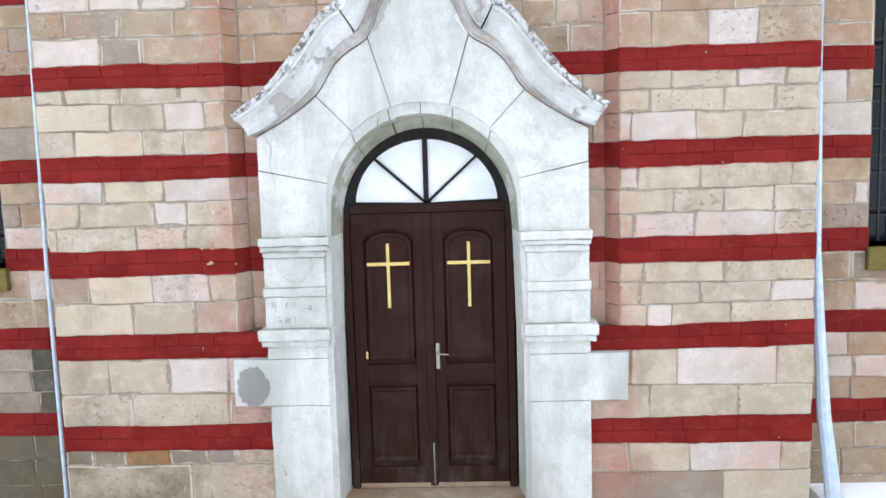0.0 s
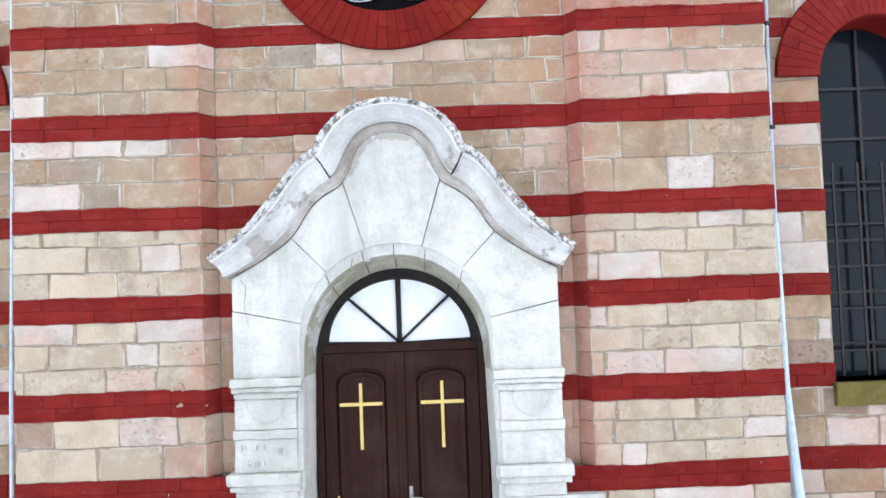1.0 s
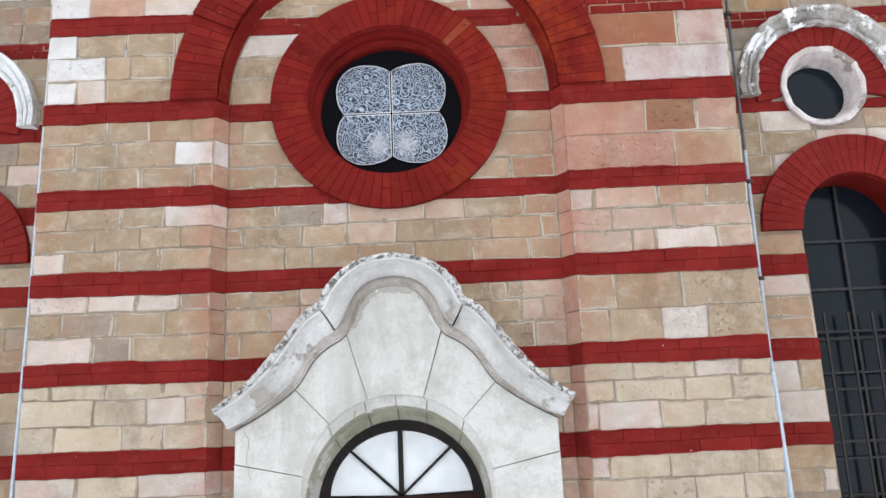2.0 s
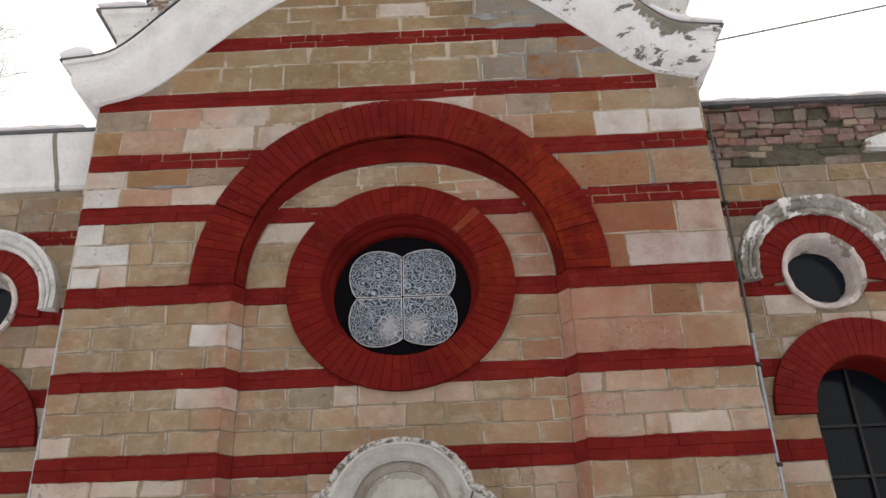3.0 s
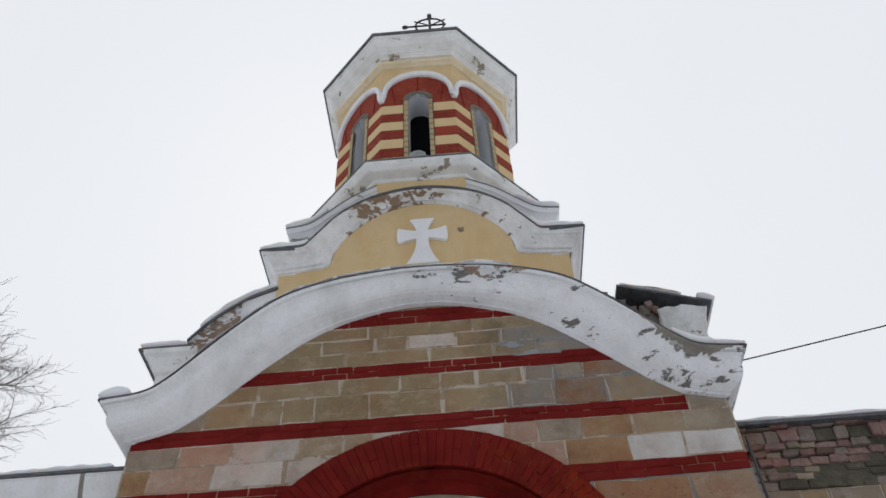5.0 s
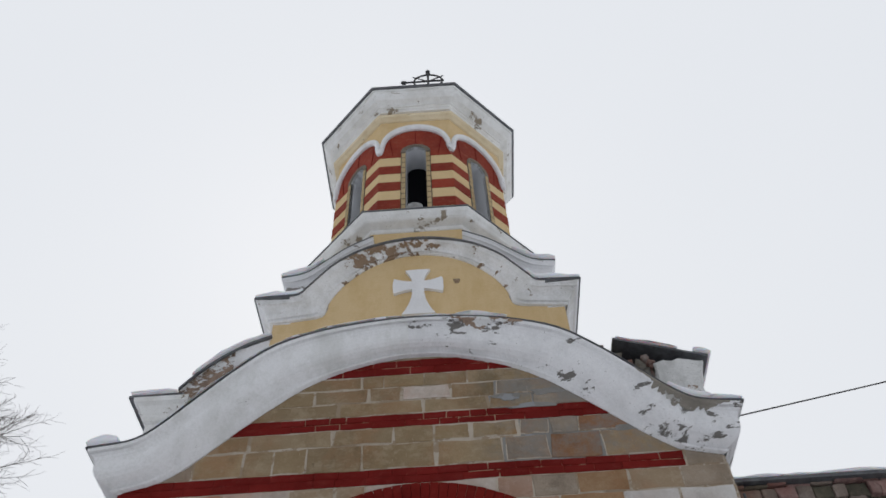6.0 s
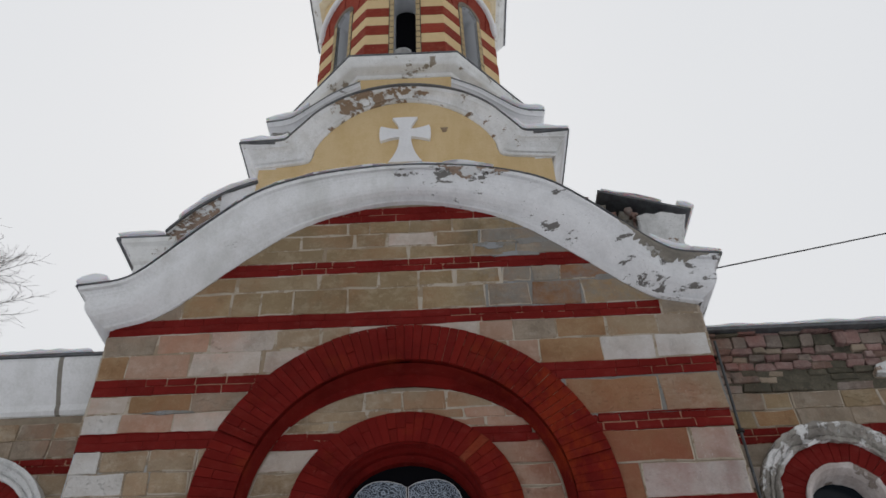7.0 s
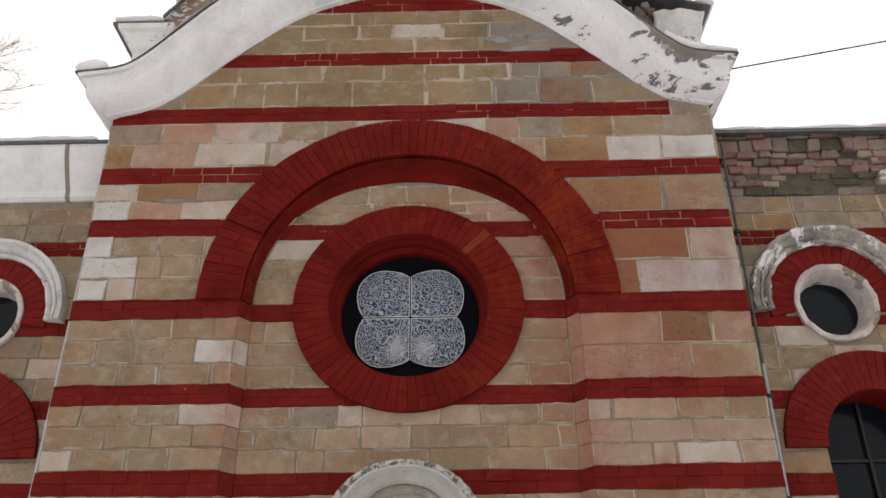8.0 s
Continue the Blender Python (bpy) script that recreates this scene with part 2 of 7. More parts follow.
RED = red_paint("red_painted_brick", (0.185, 0.0155, 0.0128), (0.125, 0.0083, 0.0066))
RED_ARCH = red_paint("red_painted_arch_brick", (0.16, 0.0098, 0.008), (0.09, 0.0048, 0.0038), 0.12)
RED_TOWER = red_paint("red_painted_tower_render", (0.29, 0.05, 0.03), (0.20, 0.03, 0.02))


WHITE = plaster_like("white_limewash", (0.85, 0.85, 0.865), (0.66, 0.66, 0.67), (0.36, 0.35, 0.35), 0.672, 0.32)
WHITE_SOILED = plaster_like("white_limewash_soiled", (0.85, 0.85, 0.86), (0.57, 0.575, 0.55), (0.36, 0.35, 0.34), 0.668, 0.5, 0.8, 0.45, 0.70, (0.26, 0.25, 0.23))
WHITE_WORN = plaster_like("white_limewash_flaking", (0.85, 0.85, 0.865), (0.62, 0.62, 0.63), (0.28, 0.265, 0.25), 0.60, 0.5, 0.8, 0.6, 0.64, flake=(4.2, (0.7, 1, 2.2)))
FLAKED = plaster_like("plaster_flaked_to_brick", (0.38, 0.28, 0.215), (0.21, 0.155, 0.12), (0.74, 0.74, 0.74), 0.52, 0.9, 0.9, 1.0, 0.62, flake=(5.5, (1, 1, 1.8)))
ARCH_FLAKE = plaster_like("arched_cornice_plaster", (0.85, 0.85, 0.855), (0.56, 0.555, 0.53), (0.30, 0.215, 0.15), 0.625, 0.7, 0.85, 0.8, 0.63, flake=(4.6, (1, 1, 1.8)), gather=((-0.42, 11.05, 1.15, 0.5, 0.17),))
GABLE_FLAKE = plaster_like("gable_cornice_plaster", (0.85, 0.85, 0.865), (0.60, 0.60, 0.61), (0.20, 0.19, 0.18), 0.612, 0.5, 0.82, 0.7, 0.63, flake=(5.0, (0.8, 1, 1.9)), gather=((2.85, 7.85, 1.0, 0.5, 0.075), (0.55, 9.26, 0.7, 0.22, 0.085)))
BARE_RENDER = plaster_like("bare_grey_render", (0.30, 0.275, 0.24), (0.19, 0.175, 0.15), (0.50, 0.49, 0.47), 0.62, 0.8, 0.92, 0.9)
END_WORN = plaster_like("white_plaster_breaking_off", (0.83, 0.83, 0.845), (0.58, 0.58, 0.59), (0.24, 0.22, 0.205), 0.592, 0.6, 0.85, 0.8, 0.60, flake=(6.0, (0.8, 1, 1.6)))
GREY_WORN = plaster_like("greyed_limewash", (0.72, 0.72, 0.715), (0.44, 0.44, 0.43), (0.30, 0.23, 0.18), 0.61, 0.9, 0.85, 0.6, 0.60)
RUIN = plaster_like("broken_hood_render", (0.47, 0.44, 0.40), (0.21, 0.19, 0.17), (0.78, 0.77, 0.76), 0.515, 0.9, 0.9, 1.0, 0.59, flake=(6.5, None))
RIM = plaster_like("pinkish_white_rim", (0.70, 0.65, 0.63), (0.40, 0.33, 0.30), (0.30, 0.25, 0.22), 0.57, 0.8, 0.85, 0.7, 0.62)
PATCH = plaster_like("grey_cement_patch", (0.34, 0.318, 0.295), (0.22, 0.205, 0.185), (0.40, 0.38, 0.355), 0.66, 0.9, 0.95, 1.0, 0.60, (0.17, 0.16, 0.15), flake=(28, None))
MARBLE = plaster_like("whitewashed_portal_stone", (0.63, 0.615, 0.575), (0.38, 0.375, 0.335), (0.47, 0.45, 0.41), 0.70, 0.8, 0.75, 1.0, 0.71, (0.36, 0.34, 0.30), flake=(2.4, (1, 1, 0.5)))
HOOD = plaster_like("stained_hood_stone", (0.65, 0.64, 0.62), (0.38, 0.365, 0.335), (0.40, 0.365, 0.325), 0.60, 0.7, 0.75, 0.7, 0.66, (0.25, 0.24, 0.22), flake=(2.6, (1, 1, 1.3)))
STAIN = plaster_like("water_stained_stone", (0.47, 0.445, 0.40), (0.30, 0.28, 0.245), (0.60, 0.59, 0.56), 0.53, 0.8, 0.85, 0.5)
SCRATCH = plaster_like("scratched_stone", (0.45, 0.43, 0.40), (0.33, 0.31, 0.28), (0.60, 0.585, 0.55), 0.52, 0.8, 0.8, 0.8, flake=(30, None))
HOOD_STAIN = plaster_like("stained_hood_cove", (0.59, 0.555, 0.515), (0.31, 0.265, 0.22), (0.40, 0.355, 0.305), 0.56, 1.0, 0.8, 0.8, 0.62, (0.24, 0.22, 0.19), flake=(7, None))
MARBLE_EDGE = plaster_like("lichened_hood_edge", (0.66, 0.65, 0.63), (0.42, 0.40, 0.38), (0.20, 0.18, 0.15), 0.565, 0.8, 0.9, 1.0, 0.52, flake=(14, None))
REVEAL = plaster_like("weathered_reveal_stone", (0.41, 0.395, 0.315), (0.22, 0.21, 0.14), (0.56, 0.54, 0.51), 0.57, 0.9, 0.8, 0.6, 0.62)
YELLOW = plaster_like("ochre_yellow_render", (0.70, 0.53, 0.305), (0.56, 0.38, 0.165), (0.60, 0.50, 0.36), 0.70, 0.45, 0.88, 0.3)
EAVE_WORN = plaster_like("white_eave_with_brown_flaking", (0.86, 0.86, 0.85), (0.64, 0.63, 0.60), (0.34, 0.29, 0.23), 0.612, 0.6, 0.85, 0.7, 0.64, flake=(3.4, (1, 1, 1.8)))
TRIM = plaster_like("ochre_brick_edging", (0.52, 0.40, 0.23), (0.34, 0.25, 0.14), (0.28, 0.22, 0.15), 0.62, 0.8, 0.9, 0.5)
LEDGE = plaster_like("pale_cream_ledge", (0.76, 0.66, 0.48), (0.60, 0.47, 0.28), (0.30, 0.25, 0.18), 0.63, 0.6, 0.88, 0.5)
TEETH = plaster_like("greyed_arch_brick", (0.30, 0.26, 0.21), (0.17, 0.15, 0.12), (0.40, 0.33, 0.22), 0.6, 0.8, 0.9, 0.5)
CREAM = plaster_like("cream_yellow_render", (0.70, 0.53, 0.30), (0.58, 0.42, 0.22), (0.60, 0.49, 0.32), 0.70, 0.45, 0.88, 0.3)
MORTAR = plaster_like("grey_buff_mortar", (0.33, 0.27, 0.205), (0.19, 0.155, 0.115), (0.36, 0.35, 0.33), 0.58, 0.7, 0.95, 0.7)
WORN_JOINT = plaster_like("worn_pinkish_joint", (0.44, 0.28, 0.19), (0.26, 0.09, 0.06), (0.20, 0.025, 0.018), 0.52, 0.9, 0.95, 0.5)
MORTAR_RED = plaster_like("red_washed_mortar", (0.19, 0.016, 0.012), (0.12, 0.01, 0.008), (0.26, 0.08, 0.05), 0.68, 0.6, 0.9, 0.5)
POINTING = plaster_like("smeared_lime_pointing", (0.52, 0.455, 0.38), (0.37, 0.30, 0.225), (0.34, 0.265, 0.19), 0.52, 0.8, 0.95, 0.6)
RUBBLE = stone_material("bare_brick", (0.27, 0.215, 0.18), (0.13, 0.10, 0.085), (0.42, 0.37, 0.33), 0.5, 0.5)
PINK_BRICK = stone_material("worn_pink_brick", (0.30, 0.185, 0.165), (0.17, 0.095, 0.085), (0.46, 0.38, 0.345), 0.4, 0.5)
SNOW, _nt, _b = shader("snow", 0.7)
_b.inputs["Base Color"].default_value = (0.88, 0.89, 0.92, 1)
_b.inputs["Subsurface Weight"].default_value = 0.15
relief(_nt, _b, fractal(_nt, 8, 6), 0.35, 0.03)


def metal_like(name, base, dark, rough=0.5, metal=0.6):
    m, nt, b = shader(name, rough, metal)
    col = blend(nt, span(nt, fractal(nt, 12, 6, 0.7), 0.4, 0.7), base, dark)
    nt.links.new(col, b.inputs["Base Color"])
    relief(nt, b, fractal(nt, 20, 4), 0.2, 0.01)
    return m


LEAD = metal_like("dark_roof_flashing", (0.16, 0.165, 0.175), (0.08, 0.08, 0.085), 0.55, 0.4)
ZINC = metal_like("galvanised_downpipe", (0.42, 0.47, 0.54), (0.26, 0.29, 0.34), 0.45, 0.3)
DARK_ZINC = metal_like("tarnished_zinc_pipe", (0.13, 0.135, 0.14), (0.07, 0.07, 0.075), 0.6, 0.3)
ENAMEL = metal_like("pale_grey_enamel", (0.58, 0.58, 0.57), (0.40, 0.40, 0.39), 0.5, 0.0)
PALE_BLUE = metal_like("pale_blue_painted_pipe", (0.52, 0.60, 0.68), (0.38, 0.45, 0.53), 0.5, 0.0)
IRON = metal_like("black_iron", (0.025, 0.027, 0.032), (0.05, 0.04, 0.035), 0.5, 0.5)
STEEL = metal_like("brushed_steel", (0.30, 0.285, 0.26), (0.36, 0.345, 0.32), 0.38, 0.9)
GOLD = metal_like("yellow_painted_moulding", (0.72, 0.53, 0.17), (0.58, 0.40, 0.10), 0.45, 0.0)

WOOD, _nt, _b = shader("dark_stained_oak", 0.5)
_b.inputs["Specular IOR Level"].default_value = 0.11
_g = fractal(_nt, 7, 7, 0.65, (9, 9, 0.6))
_c = blend(_nt, span(_nt, _g, 0.3, 0.72), (0.015, 0.005, 0.0035), (0.036, 0.0115, 0.007))
_c = blend(_nt, span(_nt, fractal(_nt, 2.5, 5), 0.50, 0.75, 0, 0.6), _c, (0.050, 0.030, 0.024))
_c = blend(_nt, span(_nt, fractal(_nt, 12, 6, 0.7), 0.70, 0.76, 0, 0.5), _c, (0.10, 0.07, 0.06))
_wz = _nt.nodes.new("ShaderNodeSeparateXYZ")
_nt.links.new(_nt.nodes.new("ShaderNodeNewGeometry").outputs["Position"], _wz.inputs["Vector"])
_kick = math_node(_nt, "MULTIPLY", span(_nt, _wz.outputs["Z"], 0.30, 0.75, 1, 0), span(_nt, fractal(_nt, 9, 7, 0.72, (1, 1, 0.4)), 0.46, 0.68, 0.05, 0.7))
_c = blend(_nt, _kick, _c, (0.085, 0.062, 0.05))
_nt.links.new(_c, _b.inputs["Base Color"])
relief(_nt, _b, _g, 0.25, 0.004)

FRAME = metal_like("weathered_dark_frame", (0.018, 0.016, 0.016), (0.034, 0.026, 0.024), 0.6, 0.0)

PANE_WHITE, _nt, _b = shader("frosted_white_glass", 0.35)
_c = blend(_nt, span(_nt, fractal(_nt, 5, 5), 0.4, 0.7), (0.80, 0.82, 0.83), (0.70, 0.72, 0.735))
_nt.links.new(_c, _b.inputs["Base Color"])

DARK_GLASS, _nt, _b = shader("dark_window_glass", 0.12)
_b.inputs["Base Color"].default_value = (0.007, 0.011, 0.016, 1)
_b.inputs["Specular IOR Level"].default_value = 0.2
relief(_nt, _b, fractal(_nt, 3, 2), 0.08, 0.02)
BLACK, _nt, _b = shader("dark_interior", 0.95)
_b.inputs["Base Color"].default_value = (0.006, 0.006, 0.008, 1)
SHADE_WALL, _nt, _b = shader("grey_plaster_inside", 0.9)
_b.inputs["Base Color"].default_value = (0.62, 0.63, 0.65, 1)

# lace-patterned glass: rings inside small cells
LACE, _nt, _b = shader("lace_patterned_glass", 0.3)
_geo = _nt.nodes.new("ShaderNodeNewGeometry")
_flat = _nt.nodes.new("ShaderNodeVectorMath")
_flat.operation = "MULTIPLY"
_flat.inputs[1].default_value = (1, 0, 1)
_nt.links.new(_geo.outputs["Position"], _flat.inputs[0])
_v = _nt.nodes.new("ShaderNodeTexVoronoi")
_v.inputs["Scale"].default_value = 9.5
_nt.links.new(_flat.outputs["Vector"], _v.inputs["Vector"])
_rings = math_node(_nt, "SINE", math_node(_nt, "MULTIPLY", _v.outputs["Distance"], 36.0), 0.0)
_v2 = _nt.nodes.new("ShaderNodeTexVoronoi")
_v2.feature = "DISTANCE_TO_EDGE"
_v2.inputs["Scale"].default_value = 24.0
_nt.links.new(_flat.outputs["Vector"], _v2.inputs["Vector"])
_net = span(_nt, _v2.outputs["Distance"], 0.02, 0.075, 0.75, 0.0)
_lace = math_node(_nt, "MAXIMUM", span(_nt, _rings, 0.55, 0.95), _net)
_c = blend(_nt, _lace, (0.010, 0.020, 0.036), (0.42, 0.50, 0.60))
# two pale spots low on the glass, bright reflections put into its colour
_fx = _nt.nodes.new("ShaderNodeSeparateXYZ")
_nt.links.new(_geo.outputs["Position"], _fx.inputs["Vector"])
_dx = math_node(_nt, "SUBTRACT", math_node(_nt, "ABSOLUTE", _fx.outputs["X"], 0.0), 0.12)
_dz = math_node(_nt, "MULTIPLY", math_node(_nt, "SUBTRACT", _fx.outputs["Z"], 5.30), 0.8)
_dd = math_node(_nt, "SQRT", math_node(_nt, "ADD", math_node(_nt, "MULTIPLY", _dx, _dx), math_node(_nt, "MULTIPLY", _dz, _dz)), 0.0)
_dd = math_node(_nt, "ADD", _dd, span(_nt, fractal(_nt, 16, 4), 0.3, 0.7, -0.03, 0.03))
_c = blend(_nt, span(_nt, _dd, 0.02, 0.12, 0.62, 0.0), _c, (0.56, 0.54, 0.56))
_nt.links.new(_c, _b.inputs["Base Color"])

BARK, _nt, _b = shader("birch_twigs", 0.9)
_b.inputs["Base Color"].default_value = (0.29, 0.27, 0.262, 1)

# ---- builders ----


def link_mesh(name, verts, faces, material, parent=None, label="", smooth=False):
    me = bpy.data.meshes.new(name)
    me.from_pydata(verts, [], faces)
    me.materials.append(material)
    if smooth:
        me.polygons.foreach_set("use_smooth", [True] * len(me.polygons))
    me.update()
    ob = new(name, me)
    ob.parent = parent
    if label:
        tagged(ob, label)
    return ob


def part(name, bm, material, parent=None, label="", smooth=False):
    """Links a bmesh as one mesh object under a thing or a part."""
    bmesh.ops.recalc_face_normals(bm, faces=bm.faces)
    me = bpy.data.meshes.new(name)
    bm.to_mesh(me)
    bm.free()
    me.materials.append(material)
    if smooth:
        me.polygons.foreach_set("use_smooth", [True] * len(me.polygons))
    ob = new(name, me)
    ob.parent = parent
    if label:
        tagged(ob, label)
    return ob


def thing(name, label, category, kind="", group="", at=(0, 0, 0)):
    ob = new(name)
    ob.location = at
    ob.empty_display_size = 0.1
    return tagged(ob, label, category, group, kind)


class Heap:
    """Collects loose solids into one mesh."""

    def __init__(self):
        self.v, self.f = [], []

    def add(self, v, f):
        n = len(self.v)
        self.v += v
        self.f += [tuple(i + n for i in q) for q in f]

    def link(self, name, material, parent=None, label="", smooth=False):
        return link_mesh(name, self.v, self.f, material, parent, label, smooth) if self.f else None


def slab(poly, back, front, bevel=0.0, lift=None):
    """A prism over a convex outline of (x, z), from depth y = back to the face at y = front, its front edges bevelled. lift: a map of points."""
    n = len(poly)
    cx, cz = sum(p[0] for p in poly) / n, sum(p[1] for p in poly) / n
    rings = [(poly, back)]
    if bevel:
        inner = []
        for x, z in poly:
            d = math.hypot(cx - x, cz - z) or 1
            k = min(0.45, bevel * 1.4 / d)
            inner.append((x + (cx - x) * k, z + (cz - z) * k))
        rings += [(poly, front + bevel), (inner, front)]
    else:
        rings += [(poly, front)]
    v = [(x, y, z) for ring, y in rings for x, z in ring]
    f = [tuple(r * n + i for i in (k, (k + 1) % n)) + tuple((r + 1) * n + i for i in ((k + 1) % n, k)) for r in range(len(rings) - 1) for k in range(n)]
    top = (len(rings) - 1) * n
    f.append(tuple(top + k for k in range(n)))
    f.append(tuple(reversed(range(n))))
    area = sum(poly[i][0] * poly[(i + 1) % n][1] - poly[(i + 1) % n][0] * poly[i][1] for i in range(n))
    if area < 0:
        f = [tuple(reversed(q)) for q in f]
    if lift:
        v = [lift(*p) for p in v]
    return v, f


def cut(poly, nx, nz, d):
    """The part of a convex outline where nx x + nz z >= d."""
    out = []
    for i in range(len(poly)):
        a, b = poly[i - 1], poly[i]
        da, db = nx * a[0] + nz * a[1] - d, nx * b[0] + nz * b[1] - d
        if (da < 0) != (db < 0):
            k = da / (da - db)
            out.append((a[0] + (b[0] - a[0]) * k, a[1] + (b[1] - a[1]) * k))
        if db >= 0:
            out.append(b)
    return out


def size_of(poly):
    return abs(sum(poly[i - 1][0] * poly[i][1] - poly[i][0] * poly[i - 1][1] for i in range(len(poly)))) / 2 if len(poly) > 2 else 0


def box(a, b, lift=None):
    (x0, y0, z0), (x1, y1, z1) = a, b
    return slab([(x0, z0), (x1, z0), (x1, z1), (x0, z1)], y1, y0, 0.0, lift)


def bevelled_box(a, b, w=0.01):
    bm = bmesh.new()
    bmesh.ops.create_cube(bm, size=1)
    for v in bm.verts:
        v.co = Vector([a[i] + (v.co[i] + 0.5) * (b[i] - a[i]) for i in range(3)])
    bmesh.ops.bevel(bm, geom=list(bm.edges), offset=w, segments=2, affect="EDGES", profile=0.6)
    return bm


def spline(pts, n):
    """A smooth line through a few points, in n steps a stretch."""
    out = []
    for i in range(len(pts) - 1):
        p0, p1, p2, p3 = pts[max(i - 1, 0)], pts[i], pts[i + 1], pts[min(i + 2, len(pts) - 1)]
        for k in range(n):
            t = k / n
            out.append(tuple(0.5 * (2 * b + (c - a) * t + (2 * a - 5 * b + 4 * c - d) * t * t + (3 * b - a - 3 * c + d) * t ** 3) for a, b, c, d in zip(p0, p1, p2, p3)))
    return out + [tuple(pts[-1])]


def mirrored(half):
    """A line from the left end to the axis, from points on the right half that end at x = 0."""
    return [(-x, z) for x, z in half[:-1]] + [half[-1]] + [(x, z) for x, z in reversed(half[:-1])]


def loft(rows, closed=False):
    """A skin over rows of points; every row has the same number."""
    n = len(rows[0])
    v = [tuple(p) for r in rows for p in r]
    f = []
    for i in range(len(rows) - 1):
        for k in range(n if closed else n - 1):
            a, b = i * n + k, i * n + (k + 1) % n
            f.append((a, b, b + n, a + n))
    if closed:
        f.append(tuple(range(n)))
        f.append(tuple(reversed(range((len(rows) - 1) * n, len(rows) * n))))
    return v, f


def to_bm(v, f):
    bm = bmesh.new()
    vs = [bm.verts.new(p) for p in v]
    for q in f:
        bm.faces.new([vs[i] for i in q])
    return bm


def fill(outlines, y0, y1):
    """A wall between y0 and y1 over an outline in (x, z) with holes."""
    bm = bmesh.new()
    for pts in outlines:
        vs = [bm.verts.new((x, y0, z)) for x, z in pts]
        for i in range(len(vs)):
            bm.edges.new((vs[i - 1], vs[i]))
    bmesh.ops.triangle_fill(bm, use_beauty=True, use_dissolve=False, edges=list(bm.edges))
    r = bmesh.ops.extrude_face_region(bm, geom=list(bm.faces))
    for v in r["geom"]:
        if isinstance(v, bmesh.types.BMVert):
            v.co.y = y1
    return bm


def arc(cx, cz, r, a0, a1, n):
    return [(cx + r * math.cos(radians(a0 + (a1 - a0) * k / n)), cz + r * math.sin(radians(a0 + (a1 - a0) * k / n))) for k in range(n + 1)]


def tube(points, r, sides=8, taper=None):
    """A round bar along points; taper: the end's radius."""
    rows = []
    pts = [Vector(p) for p in points]
    for i, p in enumerate(pts):
        d = (pts[min(i + 1, len(pts) - 1)] - pts[max(i - 1, 0)]).normalized()
        u = d.cross(Vector((0.3, 0.9, 0.2))).normalized()
        w = d.cross(u)
        k = r if taper is None else r + (taper - r) * i / max(1, len(pts) - 1)
        rows.append([p + (u * math.cos(2 * math.pi * s / sides) + w * math.sin(2 * math.pi * s / sides)) * k for s in range(sides)])
    return loft(rows, True)

PAVING, _nt, _b = shader("trodden_snow", 0.6)
_c = blend(_nt, span(_nt, fractal(_nt, 1.2, 7), 0.42, 0.62), (0.74, 0.76, 0.79), (0.84, 0.85, 0.88))
_c = blend(_nt, span(_nt, fractal(_nt, 0.5, 7), 0.62, 0.68), _c, (0.16, 0.14, 0.12))
_nt.links.new(_c, _b.inputs["Base Color"])

# ---- sizes of the church front ----
HALF = 2.835            # half width of the central block
NICHE, NICHE_IN = 1.42, 1.34   # half width of the shallow niche at its front and back
DEEP = 0.12             # depth of the niche
SIDE_Y = 0.37           # the nave wall stands back by this much
ARCH_Z = 5.62           # centre of the niche's arch and of the rose
BANDS = [(0.59, 0.775), (1.31, 1.485), (1.95, 2.13), (2.66, 2.83), (3.33, 3.49), (4.02, 4.19), (4.72, 4.87), (5.46, 5.62), (6.25, 6.405), (6.785, 6.965), (7.46, 7.63), (8.13, 8.30), (8.83, 9.04)]
GABLE_LOW = spline(mirrored([(2.835, 7.53), (2.45, 7.64), (2.15, 7.86), (1.80, 8.19), (1.50, 8.46), (1.19, 8.71), (0.83, 8.90), (0.32, 9.05), (0, 9.08)]), 4)
GABLE_TOP = spline(mirrored([(3.14, 7.88), (2.76, 7.93), (2.54, 8.07), (2.24, 8.40), (1.89, 8.78), (1.50, 9.11), (0.98, 9.30), (0.43, 9.385), (0, 9.41)]), 4)



def settle(line, drop):
    """One end of the gable has settled: it stands drop times further in and higher than the other."""
    out = []
    for x, z in line:
        k = min(1.0, max(0.0, (x - 1.7) / 1.2))
        k = k * k * (3 - 2 * k) * drop
        out.append((x - 0.05 * k, z + 0.075 * k))
    return out


GABLE_LOW, GABLE_TOP = settle(GABLE_LOW, 0.25), settle(GABLE_TOP, 1.0)


def gable_at(x):
    """Height of the cornice's lower edge over the wall at x."""
    for (xa, za), (xb, zb) in zip(GABLE_LOW, GABLE_LOW[1:]):
        if xa <= x <= xb:
            return za + (zb - za) * (x - xa) / (xb - xa)
    return GABLE_LOW[0][1] if x < 0 else GABLE_LOW[-1][1]


# ---- ground ----
bm = bmesh.new()
bmesh.ops.create_grid(bm, x_segments=60, y_segments=60, size=1)
for v in bm.verts:
    v.co = Vector((math.copysign(abs(v.co.x) ** 3 * 1500, v.co.x), math.copysign(abs(v.co.y) ** 3 * 1500, v.co.y), 0))
    if abs(v.co.y + 6) < 300 and v.co.y < -2:
        v.co.z = 0.04 * noise.noise(Vector((v.co.x, v.co.y, 0)) * 0.4)
ground = part("ground", bm, PAVING, smooth=True)
tagged(ground, "trodden white snow with bare earth showing in patches", "ground", kind="structure")

